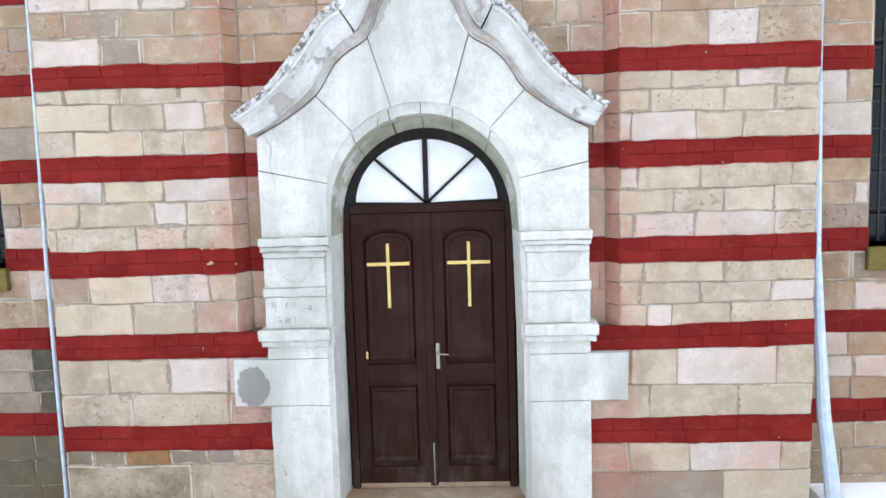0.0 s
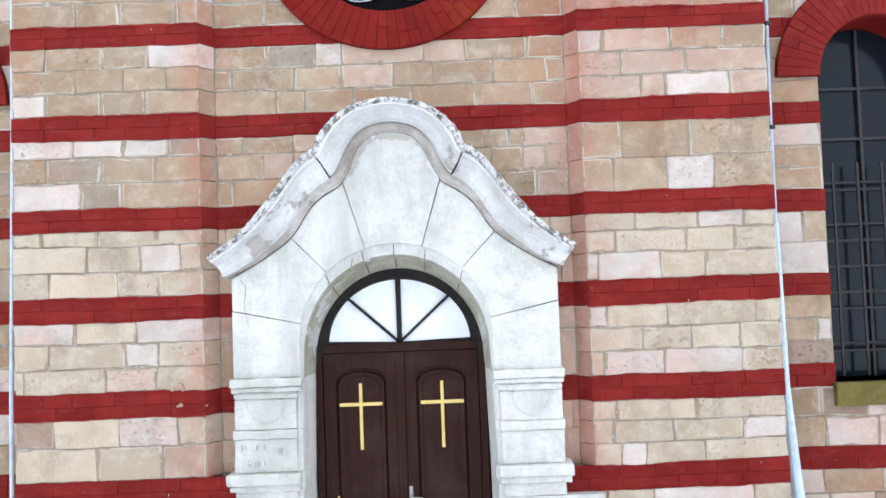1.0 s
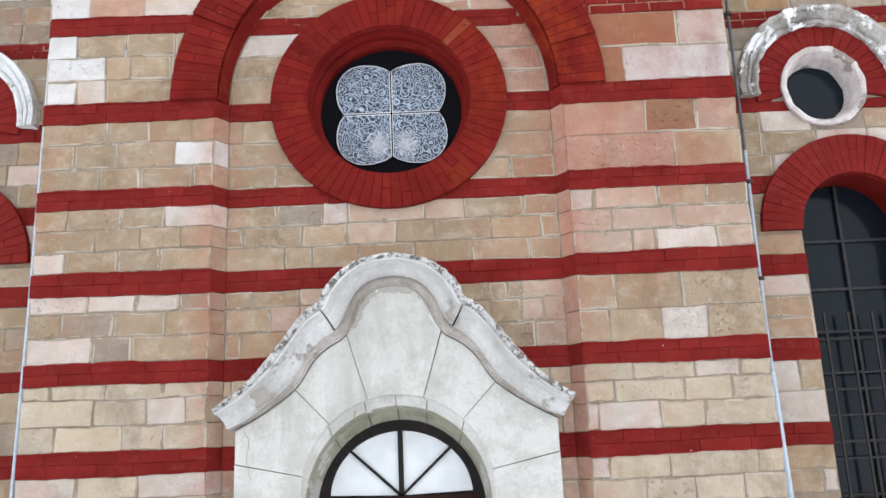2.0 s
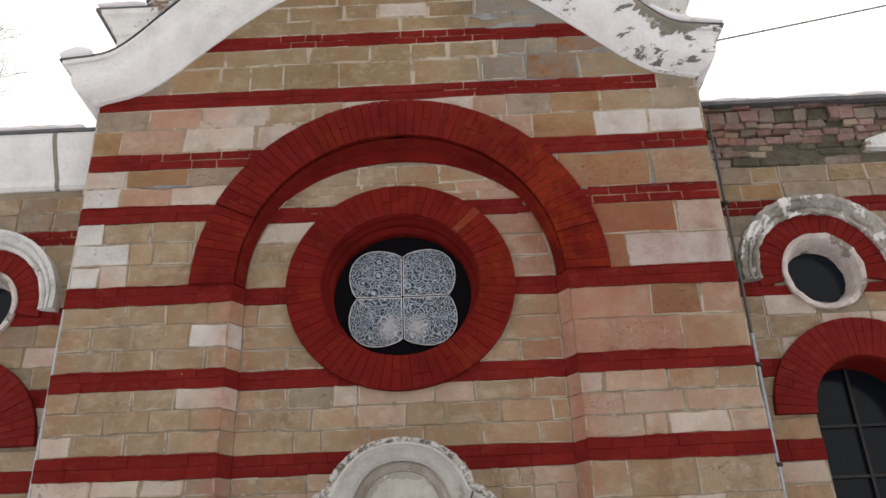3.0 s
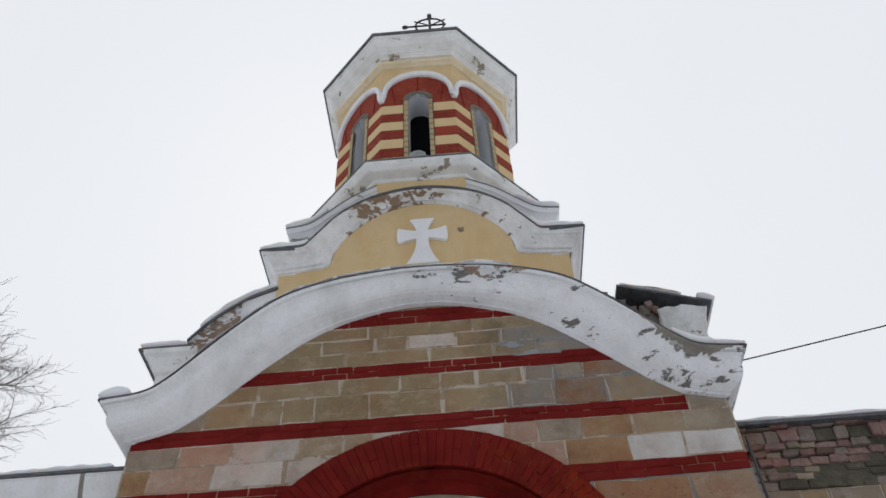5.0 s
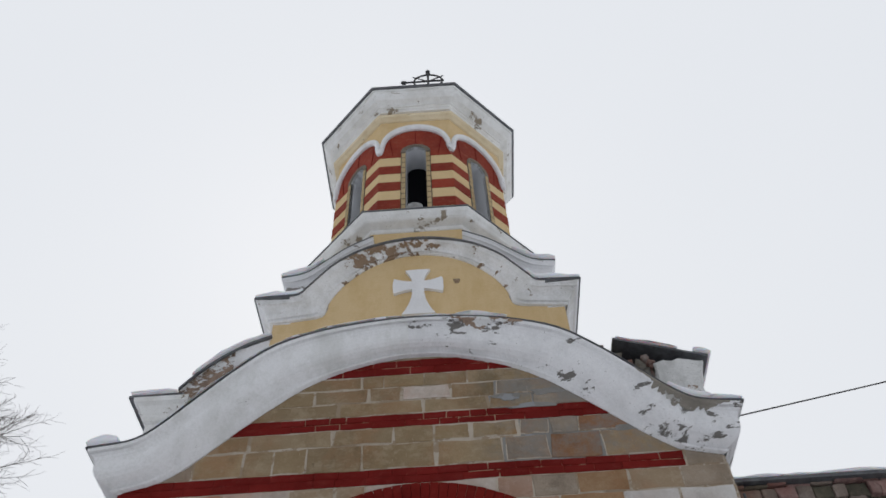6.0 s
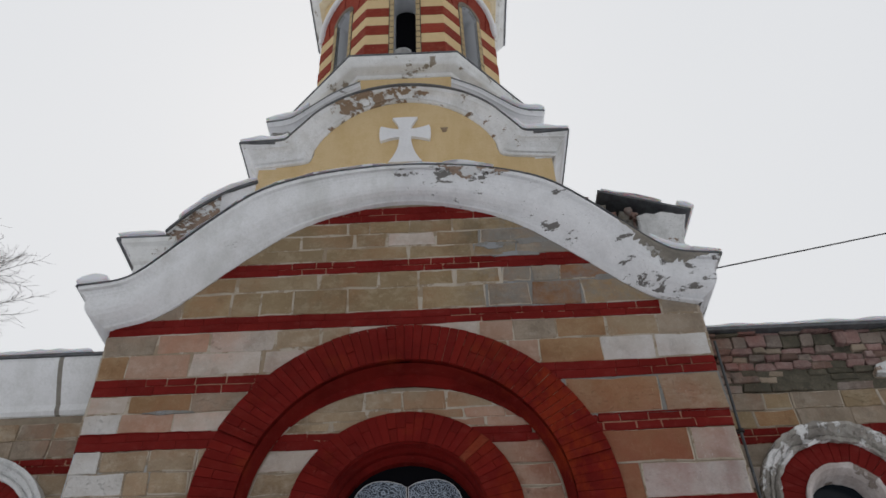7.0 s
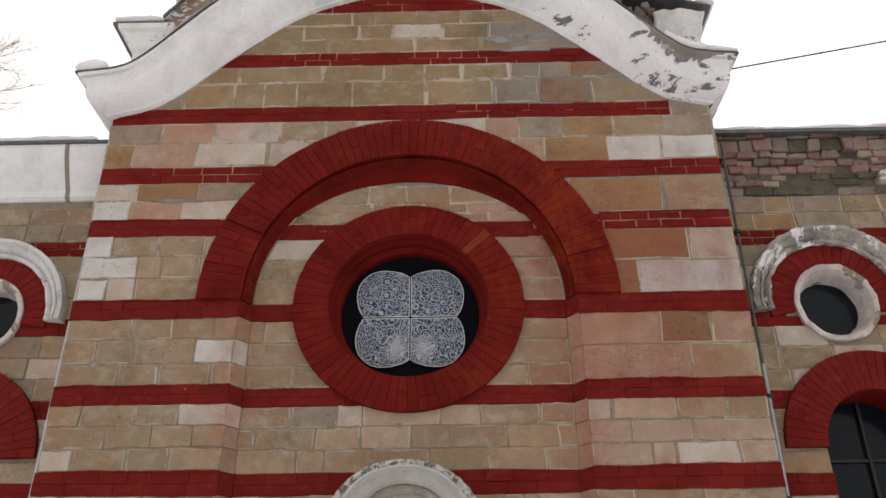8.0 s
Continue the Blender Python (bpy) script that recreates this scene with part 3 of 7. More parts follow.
# ---- central block: mortar core with openings ----
door_hole = [(0.72, 0.0)] + arc(0, 2.40, 0.72, 0, 180, 20) + [(-0.72, 0.0)]
rose_hole = arc(0, ARCH_Z - 0.035, 0.74, 0, 351, 39)
FLUSH = 1.40             # below this height the wall runs flush up to the portal
front_wall = thing("wall_front", "striped church front of tan sandstone blocks and red-painted brick bands", "wall", "structure")
block_top = [(x, z + 0.1) for x, z in reversed(GABLE_LOW)]
core = part("wall_core", fill([[(-HALF + 0.01, -0.1), (-0.72, -0.1), (-0.72, 0.0)] + list(reversed(door_hole))[1:-1] + [(0.72, 0.0), (0.72, -0.1), (HALF - 0.01, -0.1)] + [(min(HALF - 0.01, max(-HALF + 0.01, x)), z) for x, z in block_top], rose_hole], DEEP + 0.008, 0.62), MORTAR, front_wall)
niche_front = [(1.0, -0.1), (1.0, FLUSH), (NICHE, FLUSH)] + arc(0, ARCH_Z, NICHE, 0, 180, 28) + [(-NICHE, FLUSH), (-1.0, FLUSH), (-1.0, -0.1)]
part("pilaster_core", fill([[(-HALF + 0.01, -0.1)] + list(reversed(niche_front)) + [(HALF - 0.01, -0.1)] + [(min(HALF - 0.01, max(-HALF + 0.01, x)), z) for x, z in block_top]], 0.008, DEEP + 0.008), MORTAR, front_wall)

# ---- courses of stone and brick ----
STONE_PARTS, BRICK_PARTS = [0], [0]
heaps = {}


def outside_openings(poly, front):
    """Trims an outline by the rose, the niche's arch and the portal; None if nothing is left."""
    cx, cz = sum(p[0] for p in poly) / len(poly), sum(p[1] for p in poly) / len(poly)
    r = math.hypot(cx, cz - ARCH_Z)
    if front:
        if cz > ARCH_Z + 0.01:
            near = min(math.hypot(x, z - ARCH_Z) for x, z in poly)
            if near < 1.56:
                if r < 1.4:
                    return None
                poly = cut(poly, cx / r, (cz - ARCH_Z) / r, 1.56 + ARCH_Z * (cz - ARCH_Z) / r)
    else:
        near = min(math.hypot(x, z - ARCH_Z) for x, z in poly)
        if near < 0.86 or r < 1.0:
            if r < 0.80:
                return None
            poly = cut(poly, cx / r, (cz - ARCH_Z) / r, 0.84 + ARCH_Z * (cz - ARCH_Z) / r)
        if cz > ARCH_Z - 0.1:
            for k in range(40):
                a = math.pi * k / 39
                if len(poly) > 2:
                    poly = cut(poly, -math.cos(a), -math.sin(a), -NICHE_IN + 0.004 - ARCH_Z * math.sin(a))
        if cz < 2.95:
            if abs(cx) < 1.0:
                return None
            poly = cut(poly, math.copysign(1, cx), 0, 1.0)
        elif cz < 4.1:
            reach = 1.15 - (cz - 2.95) * 0.88
            if abs(cx) < reach - 0.1:
                return None
            poly = cut(poly, math.copysign(1, cx), 0, reach - 0.25)
    return poly if size_of(poly) > 0.0012 else None


def lay(poly, face, material, kind, parent, single, key):
    """Lays one piece on the wall's face at depth y = face."""
    proud = random.uniform(-0.003, 0.006) if poly[0][1] < 6.38 else random.uniform(0.0, 0.007)
    pointed = kind == "stone" and material is not DAMP and random.random() < (0.6 if poly[0][1] < 6.0 else 0.5)
    v, f = slab(poly, face + 0.03, face - proud, 0.004 if kind == "brick" else random.uniform(0.009, 0.015) if pointed else 0.006)
    n = len(poly)
    if single:
        ob = link_mesh(kind, v, f, material, parent)
        if pointed:
            # lime pointing smeared over the stone's edges
            ob.data.materials.append(POINTING)
            for i in range(n, 2 * n):
                ob.data.polygons[i].material_index = 1
        return ob
    if pointed:
        heaps.setdefault((key, "stone", "pointing"), (Heap(), POINTING, parent))[0].add(v, f[n:2 * n])
        f = f[:n] + f[2 * n:]
    heaps.setdefault((key, kind, material.name), (Heap(), material, parent))[0].add(v, f)


def wave(x, z):
    """How far the bed joints wander up and down."""
    return 0.013 * noise.noise(Vector((x * 0.9, z * 4.3, 2.0))) + 0.006 * noise.noise(Vector((x * 3.7, z * 9.0, 7.0)))


def ragged(x0, x1, z0, z1, gap, wob):
    """An uneven four-sided outline that follows its bed joints."""
    w = lambda: random.uniform(-wob, wob)
    at = (0.0, 0.25, 0.5, 0.75, 1.0) if x1 - x0 > 0.2 and wob > 0.004 else (0.0, 0.5, 1.0)
    a, b, c, d = x0 + gap, x1 - gap, z0 + gap, z1 - gap
    lean_a, lean_b = w(), w()
    low = [(a + (b - a) * k, c + wave(a + (b - a) * k, z0) + w() * 0.6) for k in at]
    high = [(a + (b - a) * k, d + wave(a + (b - a) * k, z1) + w() * 0.6) for k in reversed(at)]
    low[0], low[-1] = (a + lean_a, low[0][1]), (b + lean_b, low[-1][1])
    high[0], high[-1] = (b - lean_b, high[0][1]), (a - lean_a, high[-1][1])
    if wob > 0.004 and x1 - x0 > 0.12 and z1 - z0 > 0.07:
        # knocked-off corners
        r = lambda: random.uniform(0.003, 0.014)
        (ax, az), (bx, bz), (cx, cz), (dx, dz) = low[0], low[-1], high[0], high[-1]
        low = [(ax, az + r()), (ax + r(), az)] + low[1:-1] + [(bx - r(), bz), (bx, bz + r())]
        high = [(cx, cz - r()), (cx - r(), cz)] + high[1:-1] + [(dx + r(), dz), (dx, dz - r())]
    return low + [(b + w() * 0.5, (c + d) / 2)] + high + [(a + w() * 0.5, (c + d) / 2)]


def course(x0, x1, z0, z1, joints, tones, face, parent, trim=None, key="block"):
    """One course of stones from x0 to x1; joints: the upright joints between; tones: a letter a stone."""
    xs = [x0, *joints, x1]
    for i in range(len(xs) - 1):
        a, b = xs[i], xs[i + 1]
        # repointed roughly with cement towards one side high up
        patched = key == "block" and (z0 > 7.6 and a > 0.55 or 6.38 < z0 < 6.5 and a > 1.3)
        gap = random.uniform(0.003, 0.009) if patched else 0.0028 if z0 < 6.3 else random.uniform(0.0015, 0.0055)
        poly = ragged(a, b, z0, z1, gap, 0.013 if patched else 0.0075)
        tone = tones[i % len(tones)]
        if trim:
            poly = trim(poly)
        if not poly:
            continue
        if z0 > 6.38 and key == "block":
            # wide joints filled with cement
            cx, cz = sum(p[0] for p in poly) / len(poly), sum(p[1] for p in poly) / len(poly)
            bed = [(x + (gap + 0.012 if x > cx else -gap - 0.012), z + (gap + 0.008 if z > cz else -gap - 0.008)) for x, z in poly]
            heaps.setdefault((key, "joint_mortar", "cement" if patched else "lime"), (Heap(), CEMENT_SMEAR if patched else POINTING, parent))[0].add(*slab(bed, face + 0.03, face + random.uniform(0.0015, 0.0045)))
        single = z1 < 4.75 and key == "block" and STONE_PARTS[0] < 300
        STONE_PARTS[0] += single
        lay(poly, face, STONES[tone], "stone", parent, single, key)


def broken(x0, x1, mean):
    """Joints at chance, about mean apart."""
    n = max(1, round((x1 - x0) / mean))
    return [x0 + (x1 - x0) * (k + random.uniform(-0.22, 0.22)) / n for k in range(1, n)]


def brick_band(x0, x1, z0, z1, face, parent, trim=None, key="block", mean=0.235):
    h = (z1 - z0) / 2
    for row in range(2):
        xs = [x0, *broken(x0, x1, mean * (1 if row else 1.25)), x1]
        for a, b in zip(xs, xs[1:]):
            worn = noise.noise(Vector(((a + b) * 0.45, z0 * 2.3, 5.0))) + (-1.0 if z0 < 6.2 else 0.34 if a > 0.2 else 0.03) > 0.24
            poly = ragged(a, b, z0 + row * h, z0 + row * h + h, 0.0055 if worn else 0.0006, 0.0035 if worn else 0.0012)
            if trim:
                poly = trim(poly)
            if not poly:
                continue
            single = z1 < 4.3 and key == "block" and BRICK_PARTS[0] < 300
            BRICK_PARTS[0] += single
            lay(poly, face, RED, "brick", parent, single, key)
            bed = [(x, z) for x, z in poly]
            cx, cz = sum(p[0] for p in bed) / len(bed), sum(p[1] for p in bed) / len(bed)
            bed = [(x + (0.006 if x > cx else -0.006), z + (0.005 if z > cz else -0.005)) for x, z in bed]
            m = WORN_JOINT if worn else MORTAR_RED
            heaps.setdefault((key, "joint_mortar", m.name), (Heap(), m, parent))[0].add(*slab(bed, face + 0.03, face + random.uniform(0.0037, 0.006)))


def on_front(poly):
    poly = outside_openings(poly, True)
    if poly and max(z for _, z in poly) > 7.3:
        cx = sum(p[0] for p in poly) / len(poly)
        slope = (gable_at(cx + 0.05) - gable_at(cx - 0.05)) / 0.1
        poly = cut(poly, slope, -1, slope * cx - gable_at(cx) - 0.03)
        if len(poly) < 3 or size_of(poly) < 0.001:
            return None
    return poly


def in_niche(poly):
    return outside_openings(poly, False)


def splay(side, z0, z1, tone):
    """The slanting edge of a pilaster, one piece a course."""
    m = RED if tone == "red" else STONES[tone]
    a, b = (side * NICHE, -0.001), (side * NICHE_IN, DEEP - 0.002)
    za, zb = z0 + wave(a[0], z0) + 0.003, z1 + wave(a[0], z1) - 0.003
    v = [(a[0], a[1], za), (b[0], b[1], za), (b[0], b[1], zb), (a[0], a[1], zb)]
    v += [(x + side * 0.02, y + 0.03, z) for x, y, z in v]
    f = [(0, 1, 2, 3), (4, 7, 6, 5), (0, 4, 5, 1), (1, 5, 6, 2), (2, 6, 7, 3), (3, 7, 4, 0)]
    if side < 0:
        f = [tuple(reversed(q)) for q in f]
    heaps.setdefault(("splay", "splayed_edge", m.name), (Heap(), m, front_wall))[0].add(v, f)


for z0, z1 in BANDS:
    if z1 < 1.5:
        brick_band(-HALF, -1.1, z0, z1, 0.0, front_wall, on_front)
        brick_band(1.1, HALF, z0, z1, 0.0, front_wall, on_front)
    elif z0 < 6.7:
        brick_band(-HALF, -NICHE, z0, z1, 0.0, front_wall, on_front)
        brick_band(NICHE, HALF, z0, z1, 0.0, front_wall, on_front)
        if z1 < 5.7:
            splay(-1, z0, z1, "red")
            splay(1, z0, z1, "red")
        brick_band(-NICHE_IN, NICHE_IN, z0, z1, DEEP, front_wall, in_niche)
    else:
        brick_band(-HALF, 2.47 if z0 < 7.5 and z0 > 7.4 else HALF, z0, z1, 0.0, front_wall, on_front)
        if 7.4 < z0 < 7.5:
            course(2.47, HALF, z0, z1, [], "g", 0.0, front_wall, on_front)
LEFT, MID, RIGHT, FULL = (-HALF, -NICHE, 0.0, on_front), (-NICHE_IN, NICHE_IN, DEEP, in_niche), (NICHE, HALF, 0.0, on_front), (-HALF, HALF, 0.0, on_front)


def lay_course(zone, z0, z1, joints, tones):
    x0, x1, face, trim = zone
    if z0 > 7.5:
        tones = tones.replace("t", "h")
    if z1 < 4.8:
        tones = tones.replace("p", "q")
    if z1 < 3.4:
        # paler, more even stone at the foot of the wall
        tones = tones.translate(str.maketrans("potb", "qtiq"))
    if z1 < 1.45:
        # below the niche the courses run on to the portal
        if zone is MID:
            return
        x0, x1 = (x0, -1.1) if zone is LEFT else (1.1, x1)
        joints = [x for x in joints if abs(abs(x) - 1.1) > 0.1]
        course(x0, x1, z0, z1, joints, tones, face, front_wall, trim)
        return
    if zone is MID and abs((z0 + z1) / 2 - ARCH_Z) < 0.86:
        # stones end against the ring of the rose
        edge = math.sqrt(0.90 ** 2 - ((z0 + z1) / 2 - ARCH_Z) ** 2)
        joints = [x for x in joints if abs(x) > edge + 0.12] + [-edge, edge]
        joints.sort()
    if zone is MID and z1 < 3.3:
        joints = sorted(set(joints) | {-0.97, 0.97})
    if zone is MID and 3.3 < z1 < 4.1:
        joints = sorted(set(joints) | {-0.75, -0.2, 0.2, 0.75})
    if zone is FULL and z0 > 7.5:
        # the course ends where the cornice comes down over it
        x1 = max(k * 0.02 for k in range(142) if gable_at(k * 0.02) > z0 - 0.02) + 0.12
        x0 = -x1
        joints = [x for x in joints if x0 + 0.1 < x < x1 - 0.1]
    course(x0, x1, z0, z1, joints, tones, face, front_wall, trim)
    if zone is LEFT and z1 < 5.7:
        splay(-1, z0, z1, tones[len(joints) % len(tones)])
    if zone is RIGHT and z1 < 5.7:
        splay(1, z0, z1, "p" if z0 > 1.4 else tones[0])


lay_course(LEFT, 0.465, 0.59, [-2.62, -2.36, -2.02, -1.72, -1.5], "cgxcct")
lay_course(LEFT, -0.1, 0.465, [-1.86], "ti")
lay_course(RIGHT, 0.36, 0.59, [1.49, 1.94, 2.61], "piwt")
lay_course(RIGHT, -0.1, 0.36, [2.19], "gti")
lay_course(MID, 0.34, 0.59, [1.24], "tppp")
lay_course(MID, -0.1, 0.34, [1.28], "ippo")
lay_course(LEFT, 1.03, 1.31, [-2.45, -1.98, -1.52], "iiww")
lay_course(LEFT, 0.775, 1.03, [-2.28, -1.54], "iipi")
lay_course(RIGHT, 1.03, 1.31, [1.5, 1.84, 2.57], "iiwii")
lay_course(RIGHT, 0.775, 1.03, [1.64, 2.29], "iit")
lay_course(MID, 1.03, 1.31, [-1.27], "wwww")
lay_course(MID, 0.775, 1.03, [], "iipp")
lay_course(LEFT, 1.74, 1.95, [-2.54, -2.06, -1.63], "gtwi")
lay_course(LEFT, 1.485, 1.74, [-2.22, -1.75], "itp")
lay_course(RIGHT, 1.8, 1.95, [1.6, 2.18], "tii")
lay_course(RIGHT, 1.64, 1.8, [1.56, 2.01, 2.52], "iitw")
lay_course(RIGHT, 1.485, 1.64, [1.62, 1.80, 2.23], "iwiiw")
lay_course(MID, 1.74, 1.95, [1.29], "pppb")
lay_course(MID, 1.485, 1.74, [], "ptpp")
lay_course(LEFT, 2.49, 2.66, [-2.38, -1.92], "wiw")
lay_course(LEFT, 2.31, 2.49, [-2.58, -2.01, -1.76], "itwi")
lay_course(LEFT, 2.13, 2.31, [-2.76, -2.16, -1.78], "tipt")
lay_course(RIGHT, 2.49, 2.66, [1.56, 2.0, 2.65], "wiit")
lay_course(RIGHT, 2.31, 2.49, [1.81, 2.17, 2.53], "itii")
lay_course(RIGHT, 2.13, 2.31, [1.52, 1.97, 2.54], "twwt")
lay_course(MID, 2.49, 2.66, [], "ppbt")
lay_course(MID, 2.13, 2.49, [], "oppt")
lay_course(LEFT, 3.215, 3.33, [-2.62, -2.2, -1.76], "itii")
lay_course(LEFT, 3.02, 3.215, [-2.29, -1.88, -1.59], "tiwt")
lay_course(LEFT, 2.83, 3.02, [-2.57, -2.06, -1.75], "iiti")
lay_course(RIGHT, 3.2, 3.33, [1.79, 2.26, 2.6], "itwi")
lay_course(RIGHT, 3.03, 3.2, [1.64, 2.17, 2.52], "tiit")
lay_course(RIGHT, 2.83, 3.03, [1.51, 1.97, 2.3], "wwti")
lay_course(MID, 3.2, 3.33, [-1.28, 1.18], "itip")
lay_course(MID, 2.83, 3.2, [1.25], "iitp")
lay_course(LEFT, 3.88, 4.02, [-2.38, -2.0, -1.66], "wwwg")
lay_course(LEFT, 3.69, 3.88, [-2.58, -2.17, -1.76], "tgtt")
lay_course(LEFT, 3.49, 3.69, [-2.32, -2.02], "wgt")
lay_course(RIGHT, 3.74, 4.02, [1.72, 2.22], "ttt")
lay_course(RIGHT, 3.49, 3.74, [1.65, 2.05, 2.4], "ttwt")
lay_course(MID, 3.88, 4.02, [-1.13, 0.89, 1.0], "ttppt")
lay_course(MID, 3.69, 3.88, [-0.98, 0.99, 1.17], "tppwt")
lay_course(MID, 3.49, 3.69, [-1.21, -0.7, 1.09], "ttppt")
lay_course(LEFT, 4.545, 4.72, [-2.58, -2.15, -1.8], "tttw")
lay_course(LEFT, 4.37, 4.545, [-2.35, -1.99, -1.67], "tttt")
lay_course(LEFT, 4.19, 4.37, [-2.58, -2.16, -1.83], "wttt")
lay_course(RIGHT, 4.545, 4.72, [1.61, 2.12, 2.5], "wptt")
lay_course(RIGHT, 4.37, 4.545, [1.74, 2.23], "ppp")
lay_course(RIGHT, 4.19, 4.37, [1.89, 2.06, 2.55], "ppwp")
lay_course(MID, 4.545, 4.72, [-0.93, -0.56, -0.36, 0.26, 0.58, 1.06], "tgwpptttt")
lay_course(MID, 4.37, 4.545, [-1.21, -0.73, -0.37, 0.03, 0.33, 0.79, 1.19], "tttptttt")
lay_course(MID, 4.19, 4.37, [-0.87, -0.65, -0.28, 0.17, 0.63, 1.09], "tttttttt")
lay_course(LEFT, 5.27, 5.46, [-2.29, -1.95, -1.61], "tttt")
lay_course(LEFT, 5.06, 5.27, [-2.56, -2.21, -1.75], "tttv")
lay_course(LEFT, 4.87, 5.06, [-2.34, -2.02, -1.59], "tttt")
lay_course(RIGHT, 5.165, 5.46, [2.08, 2.5], "pbp")
lay_course(RIGHT, 4.87, 5.165, [2.29], "pt")
lay_course(MID, 5.27, 5.46, [-1.22], "tttt")
lay_course(MID, 5.06, 5.27, [], "ttt")
lay_course(MID, 4.87, 5.06, [-0.95, 0.98], "ttttt")
lay_course(LEFT, 6.04, 6.25, [-2.6, -2.18, -1.77], "vttt")
lay_course(LEFT, 5.83, 6.04, [-2.34, -2.14, -1.8], "vttt")
lay_course(LEFT, 5.62, 5.83, [-2.57, -2.34], "vwt")
lay_course(RIGHT, 5.93, 6.25, [2.43], "bw")
lay_course(RIGHT, 5.62, 5.93, [1.70, 1.95], "tbv")
lay_course(MID, 6.04, 6.25, [], "wtp")
lay_course(MID, 5.83, 6.04, [], "ttp")
lay_course(MID, 5.62, 5.83, [], "ttp")
lay_course(LEFT, 6.6, 6.785, [-2.47, -1.91], "wog")
lay_course(LEFT, 6.405, 6.6, [-2.51, -2.04], "vpw")
lay_course(RIGHT, 6.405, 6.785, [2.28], "ot")
lay_course(MID, 6.6, 6.785, [-0.38, -0.02, 0.36, 0.79], "tttttt")
lay_course(MID, 6.405, 6.5, [-0.66, 0.0, 0.42, 0.72], "tttppp")
lay_course(MID, 6.5, 6.6, [-0.88, -0.35, 0.13, 0.53, 0.89], "ttttppp")
lay_course(FULL, 7.23, 7.46, [-2.35, -1.84, -1.23, -0.79, -0.51, 0.71, 1.03, 1.43, 1.91, 2.4], "gpwttwpgotgg")
lay_course(FULL, 6.965, 7.23, [-2.58, -2.0, -1.32, -0.92, 0.73, 0.96, 1.26, 1.83, 2.32], "opwwttpovv")
lay_course(FULL, 7.93, 8.13, [-1.68, -0.86, -0.25, 0.13, 0.5, 0.97, 1.28, 1.55], "ttttttggbg")
lay_course(FULL, 7.63, 7.93, [-2.19, -1.7, -1.42, -1.09, -0.57, 0.15, 0.81, 1.25, 1.74], "gttttttgbt")
lay_course(FULL, 8.66, 8.83, [-0.59, -0.37, 0.05, 0.5], "tttttgg")
lay_course(FULL, 8.47, 8.66, [-1.09, -0.52, -0.18, 0.33, 0.78], "tttwtgg")
lay_course(FULL, 8.3, 8.47, [-0.82, 0.04, 0.7, 1.16], "ttttgc")


def blob(x, z, w, h, turn=0.0):
    """An uneven patch outline."""
    pts, k = [], random.uniform(0, 50)
    for i in range(30):
        a = 2 * math.pi * i / 30
        r = 1 + 0.6 * noise.noise(Vector((math.cos(a) * 1.3 + k, math.sin(a) * 1.3, k))) + 0.22 * noise.noise(Vector((math.cos(a) * 4 + k, math.sin(a) * 4, k)))
        u, q = r * w / 2 * math.cos(a), r * h / 2 * math.sin(a)
        pts.append((x + u * math.cos(turn) - q * math.sin(turn), z + u * math.sin(turn) + q * math.cos(turn)))
    return pts


# cement smeared over the joints high on the wall
smears = Heap()
for x, z, w, h in ((1.15, 8.30, 0.5, 0.05), (0.9, 8.43, 0.3, 0.07), (1.3, 8.47, 0.34, 0.06), (2.05, 7.94, 0.3, 0.06), (-2.1, 6.60, 0.4, 0.03)):
    smears.add(*slab(blob(x, z, w, h * 1.25), 0.02, -0.0072 - 0.004 * abs(math.sin(x * 37 + z * 11)), 0.001))
tagged(smears.link("cement_smear", CEMENT_SMEAR, front_wall, "blue-grey cement smeared over joints"), kind="stuff")
# red paint brushed past the edges of the bands
stray = Heap()
for z0, z1 in BANDS[:9]:
    for sg in (-1, 1):
        inner_x = 1.12 if z1 < 1.5 else NICHE if z0 < 5.5 else math.sqrt(max(0, 1.79 ** 2 - (z0 - ARCH_Z) ** 2)) + 0.01
        n = 60
        for edge, out in ((z0, -1), (z1, 1)):
            rows = []
            for k in range(n + 1):
                x = sg * (inner_x + (HALF - 0.004 - inner_x) * k / n)
                zz = edge + wave(x, edge)
                reach = 0.003 + 0.011 * max(0.0, 0.35 + noise.noise(Vector((x * 2.7, edge * 5, 3.0))) + 0.7 * noise.noise(Vector((x * 14, edge * 5, 9.0))))
                rows.append([(x, 0.01, zz - out * 0.004), (x, -0.0066, zz - out * 0.004), (x, -0.0066, zz + out * reach), (x, 0.01, zz + out * reach)])
            stray.add(*loft(rows, True))
tagged(stray.link("stray_paint", RED, front_wall, "red paint brushed past the bands"), kind="stuff")
# flecks of white paint dropped on the bands
flecks = Heap()
for k in range(26):
    x, (z0, z1) = random.uniform(-2.7, 2.7), random.choice(BANDS[:8])
    if abs(x) > 1.45:
        q = random.uniform(0.002, 0.005)
        flecks.add(*slab(blob(x, random.uniform(z0, z1), q * 2, q * random.uniform(1, 4)), 0.01, -0.0072, 0))
# a few larger splashes beside the door
for x, z, w in ((-1.66, 2.145, 0.03), (-1.605, 2.165, 0.045), (-1.585, 2.14, 0.028), (-1.60, 2.03, 0.03), (-1.625, 2.02, 0.02), (-1.415, 2.02, 0.014)):
    flecks.add(*slab(blob(x, z, w, w * 0.9), 0.01, -0.0105, 0.001))
tagged(flecks.link("paint_fleck", BLUSH, front_wall, "white paint flecks"), kind="stuff")

